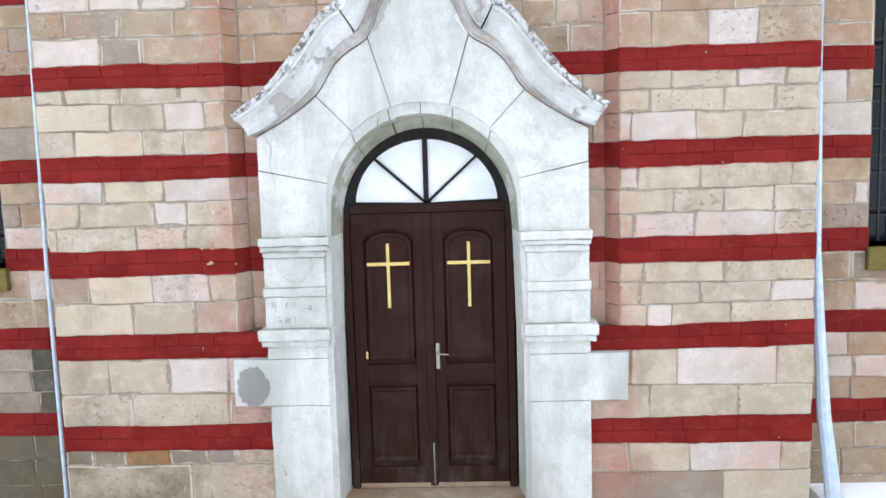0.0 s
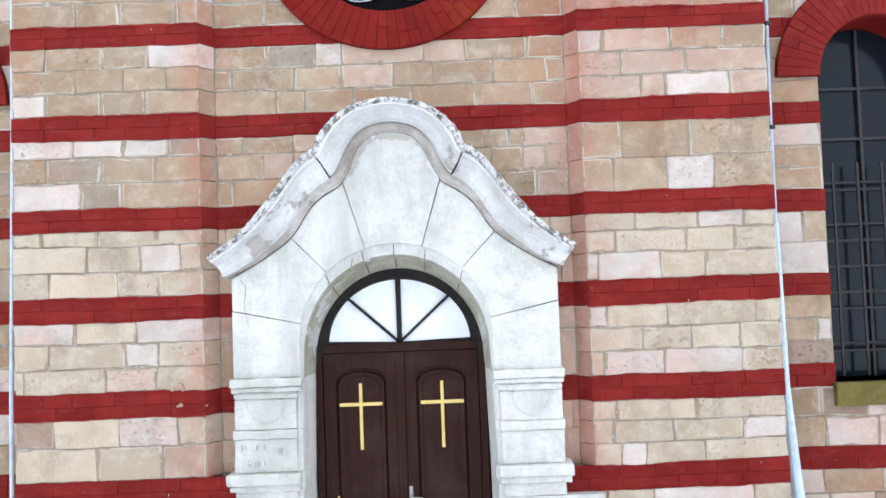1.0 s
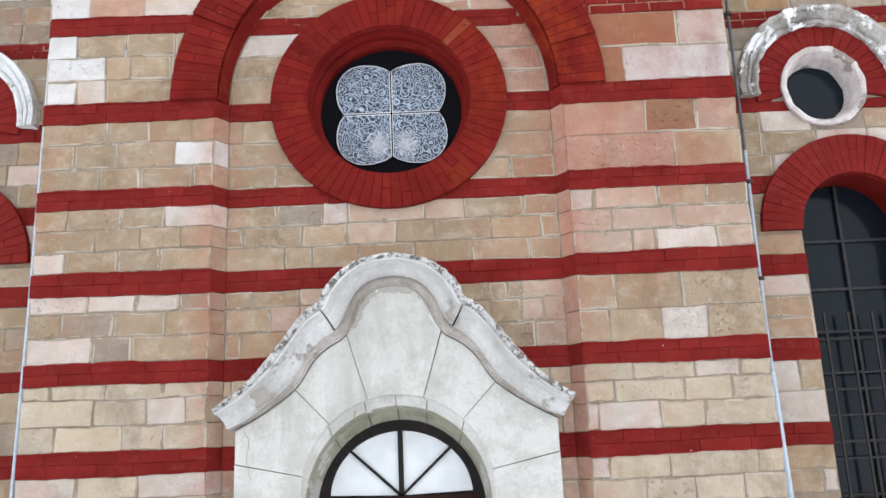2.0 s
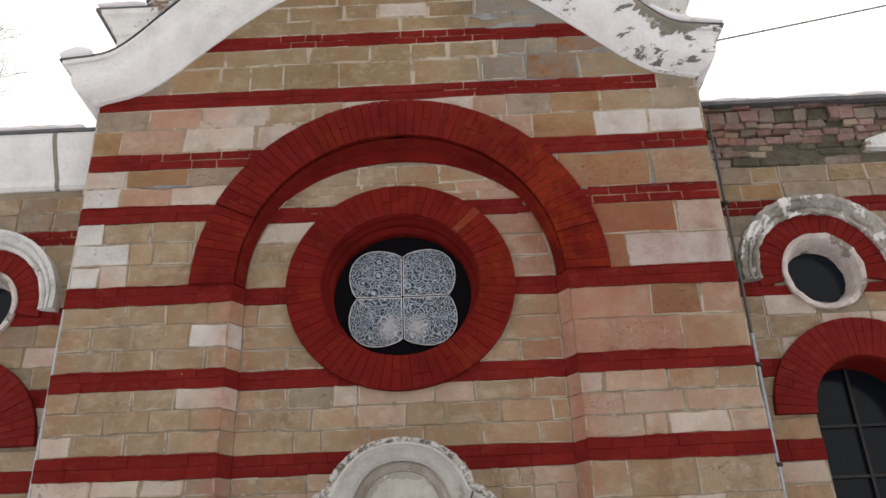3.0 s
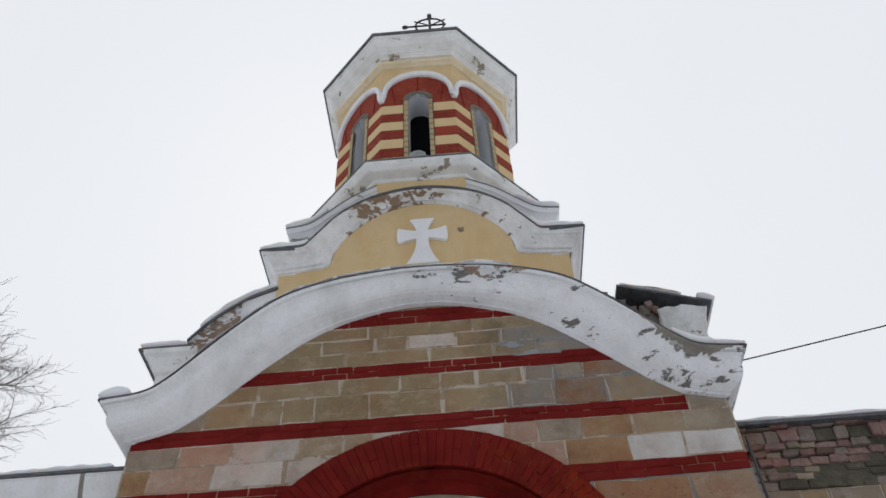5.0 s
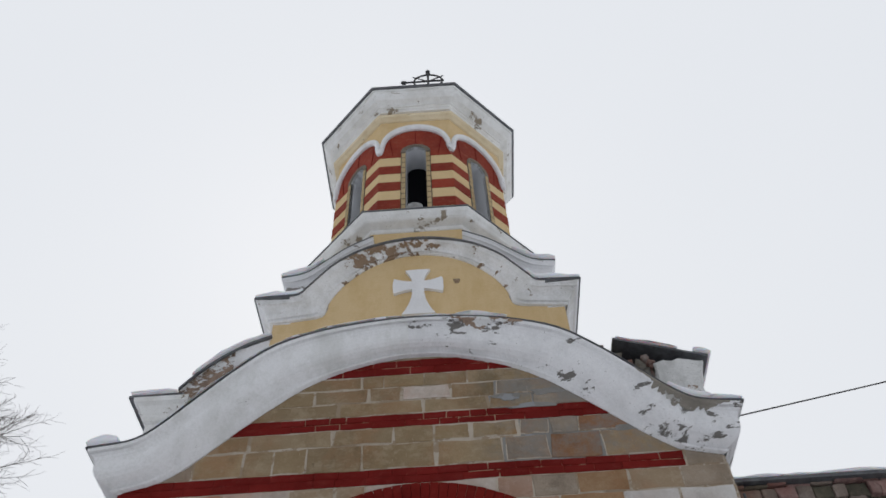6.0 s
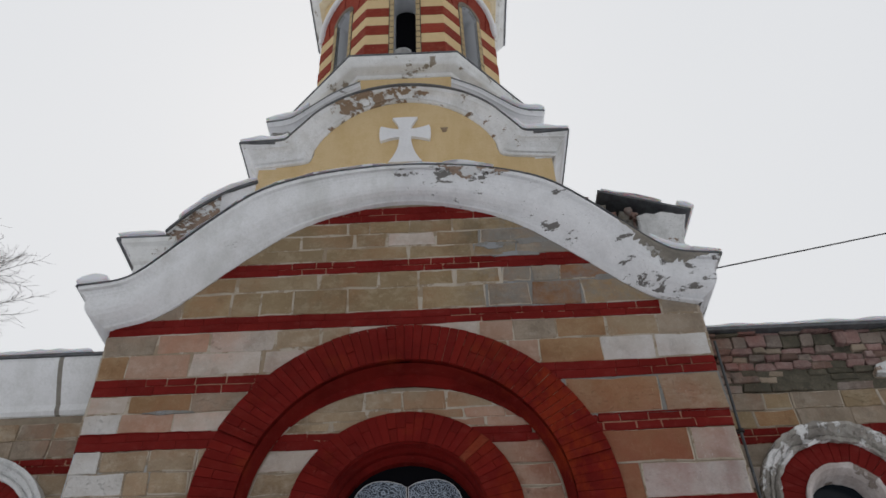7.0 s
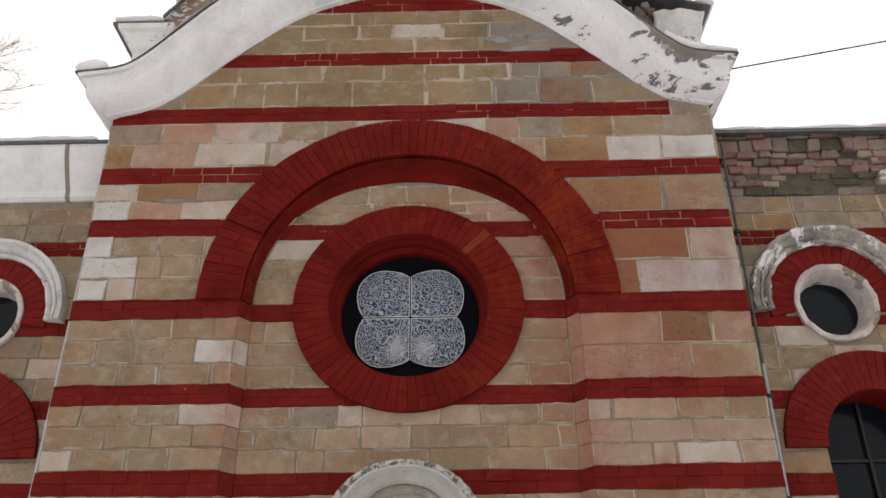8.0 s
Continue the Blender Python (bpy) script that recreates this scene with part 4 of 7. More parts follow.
for (key, kind, _), (heap, material, parent) in heaps.items():
    ob = heap.link("stonework" if kind == "stone" else "brickwork" if kind == "brick" else kind, material, parent)
    tagged(ob, kind="stuff")
heaps.clear()


def ring(cx, cz, r0, r1, a0, a1, n, back, front, material, parent, singles, name="brick", split=0.35, odd=None, steps=(), worn=(1, 0), squash=1.0):
    """Radial bricks of an arch or a round window."""
    heap = Heap()
    for k in range(n):
        e = 0.027 if worn[0] <= k <= worn[1] else 0.02
        b0, b1 = a0 + (a1 - a0) * (k + e) / n, a0 + (a1 - a0) * (k + 1 - e) / n
        cuts = [r0, r1]
        if random.random() < split:
            cuts = [r0, r0 + (r1 - r0) * random.choice((0.45, 0.6)), r1]
        for ra, rb in zip(cuts, cuts[1:]):
            poly = [(cx + r * math.cos(radians(b)), cz + r * math.sin(radians(b)) * squash) for r, b in ((ra + 0.0015, b0), (rb - 0.0015, b0), (rb - 0.0015, b1), (ra + 0.0015, b1))]
            v, f = slab(poly, back, front - random.uniform(0, 0.005) - (steps[k * len(steps) // n] if steps else 0), 0.003)
            if singles:
                link_mesh(name, v, f, odd[1] if odd and odd[0](k) and random.random() < 0.8 else material, parent)
            else:
                heap.add(v, f)
    heap.link("brickwork", material, parent)


# ---- brick arch over the niche ----
niche_arch = thing("niche_arch", "round red-painted brick arch over the shallow niche", "arch")
ring(0, ARCH_Z, 1.40, 1.79, 0, 180, 64, 0.03, -0.035, RED_ARCH, niche_arch, True, steps=(0.0, 0.012, 0.012, 0.022, 0.022, 0.03, 0.03, 0.03, 0.022, 0.022, 0.022, 0.004, 0.0), worn=(9, 27))
mortar_ring = [[(r * math.cos(radians(a)), y, ARCH_Z + r * math.sin(radians(a))) for r, y in ((1.405, 0.05), (1.405, -0.031), (1.785, -0.031), (1.785, 0.05))] for a in range(0, 181, 4)]
part("arch_mortar", to_bm(*loft(mortar_ring, True)), MORTAR_RED, niche_arch)
for k0, k1, y in ((9, 14, -0.043), (15, 24, -0.053), (25, 27, -0.061)):
    worn_ring = [[(r * math.cos(radians(180 * k / 64)), q + 0.002, ARCH_Z + r * math.sin(radians(180 * k / 64))) for r, q in ((1.41, 0.04), (1.41, y), (1.78, y), (1.78, 0.04))] for k in range(k0, k1 + 2)]
    part("worn_mortar", to_bm(*loft(worn_ring, True)), WORN_JOINT, niche_arch, "pale joints where the red paint has worn off")
soffit = [[(r * math.cos(radians(a)), y, ARCH_Z + r * math.sin(radians(a))) for r, y in ((1.40, -0.03), (1.40, 0.0), (NICHE_IN, DEEP - 0.004), (1.40, DEEP + 0.05))] for a in range(0, 181, 4)]
part("arch_soffit", to_bm(*loft(soffit, True)), RED_ARCH, niche_arch, smooth=False)
rows = []
for k in range(25):
    a, t = 40 + 100 * k / 24, math.sin(math.pi * k / 24) * 0.11
    rows.append([(r * math.cos(radians(a)), y, ARCH_Z + r * math.sin(radians(a))) for r, y in ((NICHE_IN + 0.025, DEEP + 0.03), (NICHE_IN + 0.025, DEEP - 0.012), (NICHE_IN - 0.012 - t, DEEP - 0.012), (NICHE_IN - 0.012 - t, DEEP + 0.03))])
part("painted_strip", to_bm(*loft(rows, True)), RED_ARCH, niche_arch)

# ---- rose window ----
ROSE_Z, FLAT = ARCH_Z - 0.018, 0.968      # the ring is a little flatter than a circle
rose = thing("rose_window", "round window in red brick rings with lace-patterned quatrefoil glass", "window")
ring(0, ROSE_Z, 0.68, 0.985, 90, 450, 68, DEEP + 0.02, DEEP - 0.05, RED_ARCH, rose, True, squash=FLAT, odd=(lambda k: k in (53, 57, 59), ORANGE))
profile = [(0.975, DEEP + 0.03), (0.975, DEEP - 0.046), (0.70, DEEP - 0.046), (0.675, DEEP - 0.02), (0.67, DEEP + 0.05), (0.66, DEEP + 0.075), (0.652, DEEP + 0.10), (0.65, DEEP + 0.15), (0.632, DEEP + 0.17), (0.612, DEEP + 0.20), (0.606, 0.48), (0.72, 0.48)]
part("moulded_reveal", to_bm(*loft([[(r * math.cos(radians(a)), y, ROSE_Z + r * FLAT * math.sin(radians(a))) for r, y in profile] for a in range(0, 361, 6)])), RED_ARCH, rose, "stepped red-painted brick reveal")
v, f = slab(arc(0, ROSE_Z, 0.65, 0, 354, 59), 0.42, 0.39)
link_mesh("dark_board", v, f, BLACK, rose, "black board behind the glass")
for sx in (-1, 1):
    for sz in (-1, 1):
        # one petal: a square corner at the middle, swelling into a round lobe
        xm, zm, cx, cz, e = 0.474, 0.458, 0.235, 0.215, 2 / 2.05
        lobe = [(0.009, 0.009), (xm - 0.062, 0.009), (xm - 0.030, 0.06), (xm - 0.010, 0.12), (xm - 0.002, 0.17)]
        lobe += [(cx + (xm - cx) * math.cos(radians(a)) ** e, cz + (zm - cz) * math.sin(radians(a)) ** e) for a in range(0, 90, 6)]
        lobe += [(cx, zm), (0.17, zm - 0.004), (0.12, zm - 0.014), (0.06, zm - 0.034), (0.009, zm - 0.064)]
        lobe = [(sx * x, sz * z + ROSE_Z - 0.016) for x, z in lobe]
        v, f = slab(lobe, 0.382, 0.372)
        pane = link_mesh("pane", v, f, LACE, rose, "lace-patterned glass petal")
        rim = [(x, 0.369, z) for x, z in lobe]
        v, f = tube(rim + [rim[0]], 0.0034, 5)
        link_mesh("rim", v, f, PANE_WHITE, pane, "white rim")

# ---- portal ----
portal = thing("portal", "whitewashed stone door surround with moulded capitals and curved hood", "portal")
FACE = -0.08


def weathered(bm, amp=0.006):
    """Rounds and dents a block's faces and edges."""
    bmesh.ops.subdivide_edges(bm, edges=[e for e in bm.edges if e.calc_length() > 0.06], cuts=7, use_grid_fill=True)
    for v in bm.verts:
        q = v.co * 11 + Vector((3.1, 1.7, 0.4))
        d = noise.noise_vector(q) * amp + noise.noise_vector(q * 3.3) * amp * 0.6
        v.co += Vector((d.x * 0.7, d.y, d.z * 0.7))
    return bm


def jamb_block(side, x0, x1, z0, z1, y=FACE, name="jamb_block", material=MARBLE, w=0.008):
    xs = sorted((side * x0, side * x1))
    return part(name, weathered(bevelled_box((xs[0], y, z0), (xs[1], 0.14, z1), w), 0.011 if "mould" in name or name == "capital" else 0.006), material, portal)


for s in (-1, 1):
    jamb_block(s, 0.745, 1.195, 0.0, 0.94)
    jamb_block(s, 0.745, 1.46 if s < 0 else 1.47, 0.943, 1.30, FACE + 0.002)
    jamb_block(s, 0.745, 1.195, 1.303, 1.40)
    jamb_block(s, 0.72, 1.235, 1.40, 1.445, FACE - 0.03, "base_moulding")
    jamb_block(s, 0.71, 1.25, 1.447, 1.53, FACE - 0.055, "base_moulding", w=0.015)
    jamb_block(s, 0.74, 1.195, 1.533, 1.77)
    jamb_block(s, 0.735, 1.205, 1.772, 1.84, FACE - 0.015, "string_moulding", w=0.012)
    block = jamb_block(s, 0.74, 1.19, 1.842, 2.06, FACE - 0.004)
    v, f = tube([(s * 0.965 + 0.14 * math.cos(radians(a)), FACE - 0.003, 2.055 - 0.17 * math.sin(radians(a))) for a in range(0, 181, 12)], 0.008, 6)
    link_mesh("carved_roundel", v, f, MARBLE, block)
    jamb_block(s, 0.725, 1.19, 2.062, 2.113, FACE - 0.03, "capital", w=0.02)
    jamb_block(s, 0.70, 1.20, 2.115, 2.15, FACE - 0.055, "capital", w=0.012)
    jamb_block(s, 0.69, 1.205, 2.152, 2.213, FACE - 0.075, "capital", w=0.012)
for s in (-1, 1):
    jamb_block(s, 0.708, 0.743, 0.0, 2.08, FACE + 0.04, "inner_jamb")
    jamb_block(s, 0.692, 0.743, 1.41, 1.53, FACE + 0.012, "base_moulding", w=0.01)
    jamb_block(s, 0.698, 0.738, 1.775, 1.84, FACE + 0.025, "string_moulding", w=0.008)
    jamb_block(s, 0.694, 0.723, 2.082, 2.125, FACE + 0.02, "capital", w=0.006)
outline = []
for a in range(0, 360, 6):
    c, q = math.cos(radians(a)), math.sin(radians(a))
    r = 1 + 0.12 * noise.noise(Vector((c * 1.6, q * 1.6, 4.2))) + 0.16 * noise.noise(Vector((c * 5, q * 5, 1.1)))
    outline.append((-1.32 + 0.118 * r * c, 1.095 + 0.15 * r * q))
# worn scratched writing under the string moulding
for x, z, w, h in ((-1.14, 1.715, 0.007, 0.05), (-1.115, 1.715, 0.007, 0.042), (-1.04, 1.715, 0.03, 0.034), (-0.975, 1.715, 0.008, 0.042), (-0.885, 1.685, 0.007, 0.05), (-0.855, 1.685, 0.007, 0.05), (-0.87, 1.68, 0.022, 0.007), (-1.09, 1.60, 0.03, 0.04), (-1.045, 1.60, 0.008, 0.045), (-1.02, 1.60, 0.008, 0.045), (-0.985, 1.602, 0.02, 0.036)):
    v, f = slab([(x - w / 2, z - h / 2), (x + w / 2, z - h / 2), (x + w / 2, z + h / 2), (x - w / 2, z + h / 2)], FACE + 0.01, FACE - 0.0075)
    link_mesh("worn_stroke", v, f, SCRATCH, portal)
v, f = slab(outline, FACE + 0.01, FACE - 0.0095, 0.002)
link_mesh("cement_patch", v, f, PATCH, portal, "grey cement patch")
# hood outlines on the right half
HOOD_TOP = [(1.305, 3.10), (1.10, 3.24), (0.91, 3.44), (0.70, 3.71), (0.62, 3.79), (0.535, 3.845), (0.50, 3.93), (0.40, 4.05), (0.27, 4.135), (0.13, 4.175), (0, 4.19)]
HOOD_LOW = [(1.22, 2.945), (1.05, 3.02), (0.755, 3.22), (0.61, 3.43), (0.50, 3.53), (0.38, 3.60), (0.31, 3.70), (0.265, 3.82), (0.19, 3.92), (0.10, 3.965), (0, 3.98)]
top, low = spline(mirrored(HOOD_TOP), 4), spline(mirrored(HOOD_LOW), 4)
# voussoirs between the arch and the hood
joint_angles = [0, 12, 46, 73, 107, 134, 168, 180]
names = ["voussoir", "voussoir", "voussoir", "keystone", "voussoir", "voussoir", "voussoir"]


def outer_reach(a):
    """How far a joint runs from the arch's middle before it meets the surround's edge."""
    c, s = math.cos(radians(a)), math.sin(radians(a))
    best = 1.19 / abs(c) if abs(c) > 1e-6 else 9
    for (xa, za), (xb, zb) in zip(low, low[1:]):
        za, zb = za - 0.006 - 2.45, zb - 0.006 - 2.45
        den = c * (zb - za) - s * (xb - xa)
        if abs(den) > 1e-9:
            t = (xa * (zb - za) - za * (xb - xa)) / den
            u = (xa * s - za * c) / den if abs(den) > 1e-9 else -1
            px, pz = t * c, t * s
            if t > 0 and min(xa, xb) - 1e-6 <= px <= max(xa, xb) + 1e-6:
                best = min(best, t)
    return best


for a0, a1, nm in zip(joint_angles, joint_angles[1:], names):
    n = 10
    if a0 == 0 or a1 == 180:
        # the lowest stone stands on the capital in one piece with its springer
        g = 1 if a0 == 0 else -1
        swing = [11.8 * k / n for k in range(n + 1)]
        outline = [(g * 1.19, 2.215), (g * 0.705, 2.215)] + [(g * 0.705 * math.cos(radians(a)), 2.45 + 0.705 * math.sin(radians(a))) for a in swing] + [(g * outer_reach(11.8) * math.cos(radians(11.8)), 2.45 + outer_reach(11.8) * math.sin(radians(11.8)))]
        part("springer", fill([outline], FACE, 0.14), MARBLE, portal)
        continue
    rows = []
    for k in range(n + 1):
        a = a0 + 0.17 + (a1 - a0 - 0.34) * k / n
        c, s = math.cos(radians(a)), math.sin(radians(a))
        ro = outer_reach(a)
        y = FACE - (0.012 if nm == "keystone" else 0)
        rows.append([(r * c, yy, 2.45 + r * s) for r, yy in ((0.705, 0.14), (0.705, y + 0.008), (0.713, y), (ro - 0.006, y), (ro, y + 0.008), (ro, 0.14))])
    part(nm, to_bm(*loft(rows, True)), MARBLE, portal)
# hood: a cove between the two outlines, with a thin rough top edge
prof = [(0.20, 0.02), (0.20, 0.082), (0.21, 0.092), (0.225, 0.094), (0.24, 0.090), (0.27, 0.082), (0.34, 0.076), (0.46, 0.082), (0.58, 0.108), (0.68, 0.155), (0.72, 0.180), (0.725, 0.205), (0.80, 0.212), (0.80, 0.195), (1.0, 0.195)]


def hood_at(xl, zl, xt, zt, k, y):
    """A place on the hood: k runs from the lower outline to the top; the cove below 0.2 narrows towards the ends."""
    wide = 0.26 - 0.21 * min(1.0, max(0.0, (abs(xl) - 0.30) / 0.85))
    k = k * wide / 0.2 if k < 0.2 else wide + (k - 0.2) * (0.8 - wide) / 0.6
    return (xl + (xt - xl) * k, y, zl + (zt - zl) * k)


rows = []
for (xl, zl), (xt, zt) in zip(low, top):
    r = [hood_at(xl, zl, xt, zt, k, FACE - d) for k, d in prof[:-2]]
    rows.append([hood_at(xl, zl, xt, zt, 0.20, 0.14)] + r + [(xl + (xt - xl) * 0.80, 0.14, zl + (zt - zl) * 0.80)])
# stained bead and cove under it
cove_prof = [(0.0, 0.004), (0.0, 0.010), (0.02, 0.018), (0.045, 0.018), (0.06, 0.010), (0.10, 0.013), (0.15, 0.030), (0.185, 0.056), (0.198, 0.078)]
cove = [[(xl, 0.10, zl)] + [hood_at(xl, zl, xt, zt, k, FACE - d) for k, d in cove_prof] + [hood_at(xl, zl, xt, zt, 0.198, 0.10)] for (xl, zl), (xt, zt) in zip(low, top)]
part("hood_cove", weathered(to_bm(*loft(cove, True)), 0.003), HOOD_STAIN, portal, "beige-stained moulding under the hood")
n3 = len(rows)
step = [0, 19, n3 - 20, n3 - 1]
for i in range(3):
    piece = rows[step[i]:step[i + 1] + 1]
    if i > 0:
        piece[0] = [tuple(a + (b - a) * 0.3 for a, b in zip(u, w)) for u, w in zip(piece[0], piece[1])]
    if i == 1:
        piece = [[(x, y - 0.012, z + 0.006) for x, y, z in r] for r in piece]
    part("hood_moulding", to_bm(*loft(piece, True)), HOOD, portal)
rows = []
for i in range((len(low) - 1) * 5 + 1):
    a, u = min(i // 5, len(low) - 2), i / 5 - min(i // 5, len(low) - 2)
    (xl, zl), (xt, zt) = [tuple(p + (r - p) * u for p, r in zip(line[a], line[a + 1])) for line in (low, top)]
    q = lambda k, y: (xl + (xt - xl) * k, y, zl + (zt - zl) * k)
    e = lambda n: 0.016 * noise.noise(Vector((xt * 26, zt * 26, n * 3.7))) + 0.012 * noise.noise(Vector((xt * 70, zt * 70, n * 3.7)))
    rows.append([q(0.802, 0.14), q(0.80, FACE - 0.20), q(0.815 + e(1), FACE - 0.222 + e(2) * 0.8), q(0.86 + e(3), FACE - 0.238 + e(4)), q(0.92 + e(5), FACE - 0.242 + e(6)), q(0.99 + e(7), FACE - 0.232 + e(8)), q(1.04 + e(9) * 1.6, FACE - 0.17), q(1.02, 0.14)])
part("hood_edge", to_bm(*loft(rows, True)), MARBLE_EDGE, portal, "rough lichened top edge of the hood")
link_mesh("open_joint", *tube([(x + 0.004 * noise.noise(Vector((x * 17, z * 17, 2.0))), FACE - 0.0015, z - 0.003 + 0.005 * noise.noise(Vector((x * 13, z * 13, 5.0)))) for x, z in low[2:-2]], 0.0038, 6), DAMP, portal, "dark open joint under the hood")
rows = []
for x, z in low:
    if abs(x) < 0.36:
        d = Vector((-x, 3.55 - z)).normalized()
        w = 0.075 * (0.6 + 0.7 * noise.noise(Vector((x * 5, z * 5, 1.0))) + 0.5 * noise.noise(Vector((x * 21, z * 21, 4.0)))) * (1 - (abs(x) / 0.36) ** 6) + 0.006
        rows.append([(x + d.x * 0.004, FACE + 0.02, z + d.y * 0.004), (x + d.x * 0.004, FACE - 0.0150, z + d.y * 0.004), (x + d.x * w, FACE - 0.0135, z + d.y * w), (x + d.x * w, FACE + 0.02, z + d.y * w)])
part("water_stain", to_bm(*loft(rows, True)), STAIN, portal, "brown-grey water stain under the hood")
# splayed reveal down to the door frame
rows = []
outer = [(0.745, 0.0), (0.745, 1.4), (0.72, 2.2)] + arc(0, 2.45, 0.708, 0, 180, 28) + [(-0.72, 2.2), (-0.745, 1.4), (-0.745, 0.0)]
inner = [(0.675, 0.0), (0.675, 1.4), (0.655, 2.2)] + [(x, 2.30 + (z - 2.30) * 1.06) for x, z in arc(0, 2.30, 0.648, 0, 180, 28)] + [(-0.655, 2.2), (-0.675, 1.4), (-0.675, 0.0)]
for (xo, zo), (xi, zi) in zip(outer, inner):
    q = lambda k, y: (xo + (xi - xo) * k, y, zo + (zi - zo) * k)
    rows.append([q(0, FACE + 0.012), q(0.25, FACE + 0.03), q(0.45, FACE + 0.05), q(0.55, FACE + 0.09), q(0.6, 0.12), q(1, 0.30), q(1, 0.62), q(-0.25, 0.62), q(-0.25, FACE + 0.02)])
bevel_rows = [[r[0], r[1], r[2], (r[2][0], 0.0, r[2][2]), (r[0][0] * 1.02, 0.0, r[0][2] + 0.01)] for r in rows[2:-2]]
part("arch_bevel", to_bm(*loft(bevel_rows, True)), MARBLE, portal, "pale rounded arch edge")
part("arch_reveal", to_bm(*loft([[r[2]] + r[3:7] + [(r[2][0], 0.62, r[2][2])] for r in rows[2:-2]], True)), REVEAL, portal, "greenish weathered arch reveal")
for a in joint_angles[2:-2] + [90]:
    # joints of the arch stones run on through the reveal
    (xo, zo), (xi, zi) = [line[3 + round(28 * a / 180)] for line in (outer, inner)]
    q = lambda k, y: (xo + (xi - xo) * k * 1.01, y, zo + (zi - zo) * k * 1.01)
    link_mesh("open_joint", *tube([q(0.05, FACE + 0.012), q(0.45, FACE + 0.048), q(0.58, 0.10), q(0.8, 0.20), q(1.0, 0.30)], 0.0028, 5), DAMP, portal)


def crack(points, r, seed):
    """A hairline crack wandering along the face of the surround."""
    line = [(x + 0.012 * noise.noise(Vector((x * 20, z * 20, seed))), FACE - 0.0005, z) for x, z in spline(points, 5)]
    link_mesh("crack", *tube(line, r, 5, r * 0.4), REVEAL, portal)


crack([(-1.12, 2.93), (-1.085, 2.84), (-1.10, 2.74), (-1.075, 2.62), (-1.08, 2.50)], 0.0035, 1)
crack([(-0.30, 3.05), (-0.315, 3.0), (-0.31, 2.97)], 0.004, 2)
part("jamb_reveal", to_bm(*loft(rows[:3], True)), MARBLE, portal)
part("jamb_reveal", to_bm(*loft(rows[-3:], True)), MARBLE, portal)
part("threshold", bevelled_box((-0.74, 0.02, 0.0), (0.74, 0.56, 0.125), 0.012), TAN, portal, "worn sandstone threshold")
part("step", bevelled_box((-1.0, -0.42, -0.05), (1.0, 0.02, 0.06), 0.02), TAN, portal, "worn sandstone step")

# ---- door ----
DY = 0.30
door = thing("door_1", "dark-stained wooden double door with gold crosses, closed", "door", "structure")


def bar(name, x0, x1, z0, z1, y0, y1, parent, material=WOOD, w=0.006, label=""):
    return part(name, bevelled_box((x0, y0, z0), (x1, y1, z1), w), material, parent, label)


frame_rows = []
for (xo, zo), k in zip([(0.655, 0.125), (0.655, 1.2), (0.655, 2.29)] + [(x, 2.30 + (z - 2.30) * 1.06) for x, z in arc(0, 2.30, 0.647, 0, 180, 24)[1:-1]] + [(-0.655, 2.29), (-0.655, 1.2), (-0.655, 0.125)], range(99)):
    d = Vector((xo, zo - 2.30 if zo > 2.3 else 0)).normalized() * 0.05
    xi, zi = xo - d.x, zo - d.y
    frame_rows.append([(xo + 0.02, DY + 0.06, zo), (xo, DY, zo), (xi, DY, zi), (xi, DY + 0.06, zi)])
part("door_frame", to_bm(*loft(frame_rows[:3], True)), WOOD, door)
part("door_frame", to_bm(*loft(frame_rows[-3:], True)), WOOD, door)
part("arched_head", to_bm(*loft(frame_rows[2:-2], True)), FRAME, door, "dark arched frame head")
bar("transom", -0.60, 0.60, 2.345, 2.41, DY - 0.01, DY + 0.06, door)
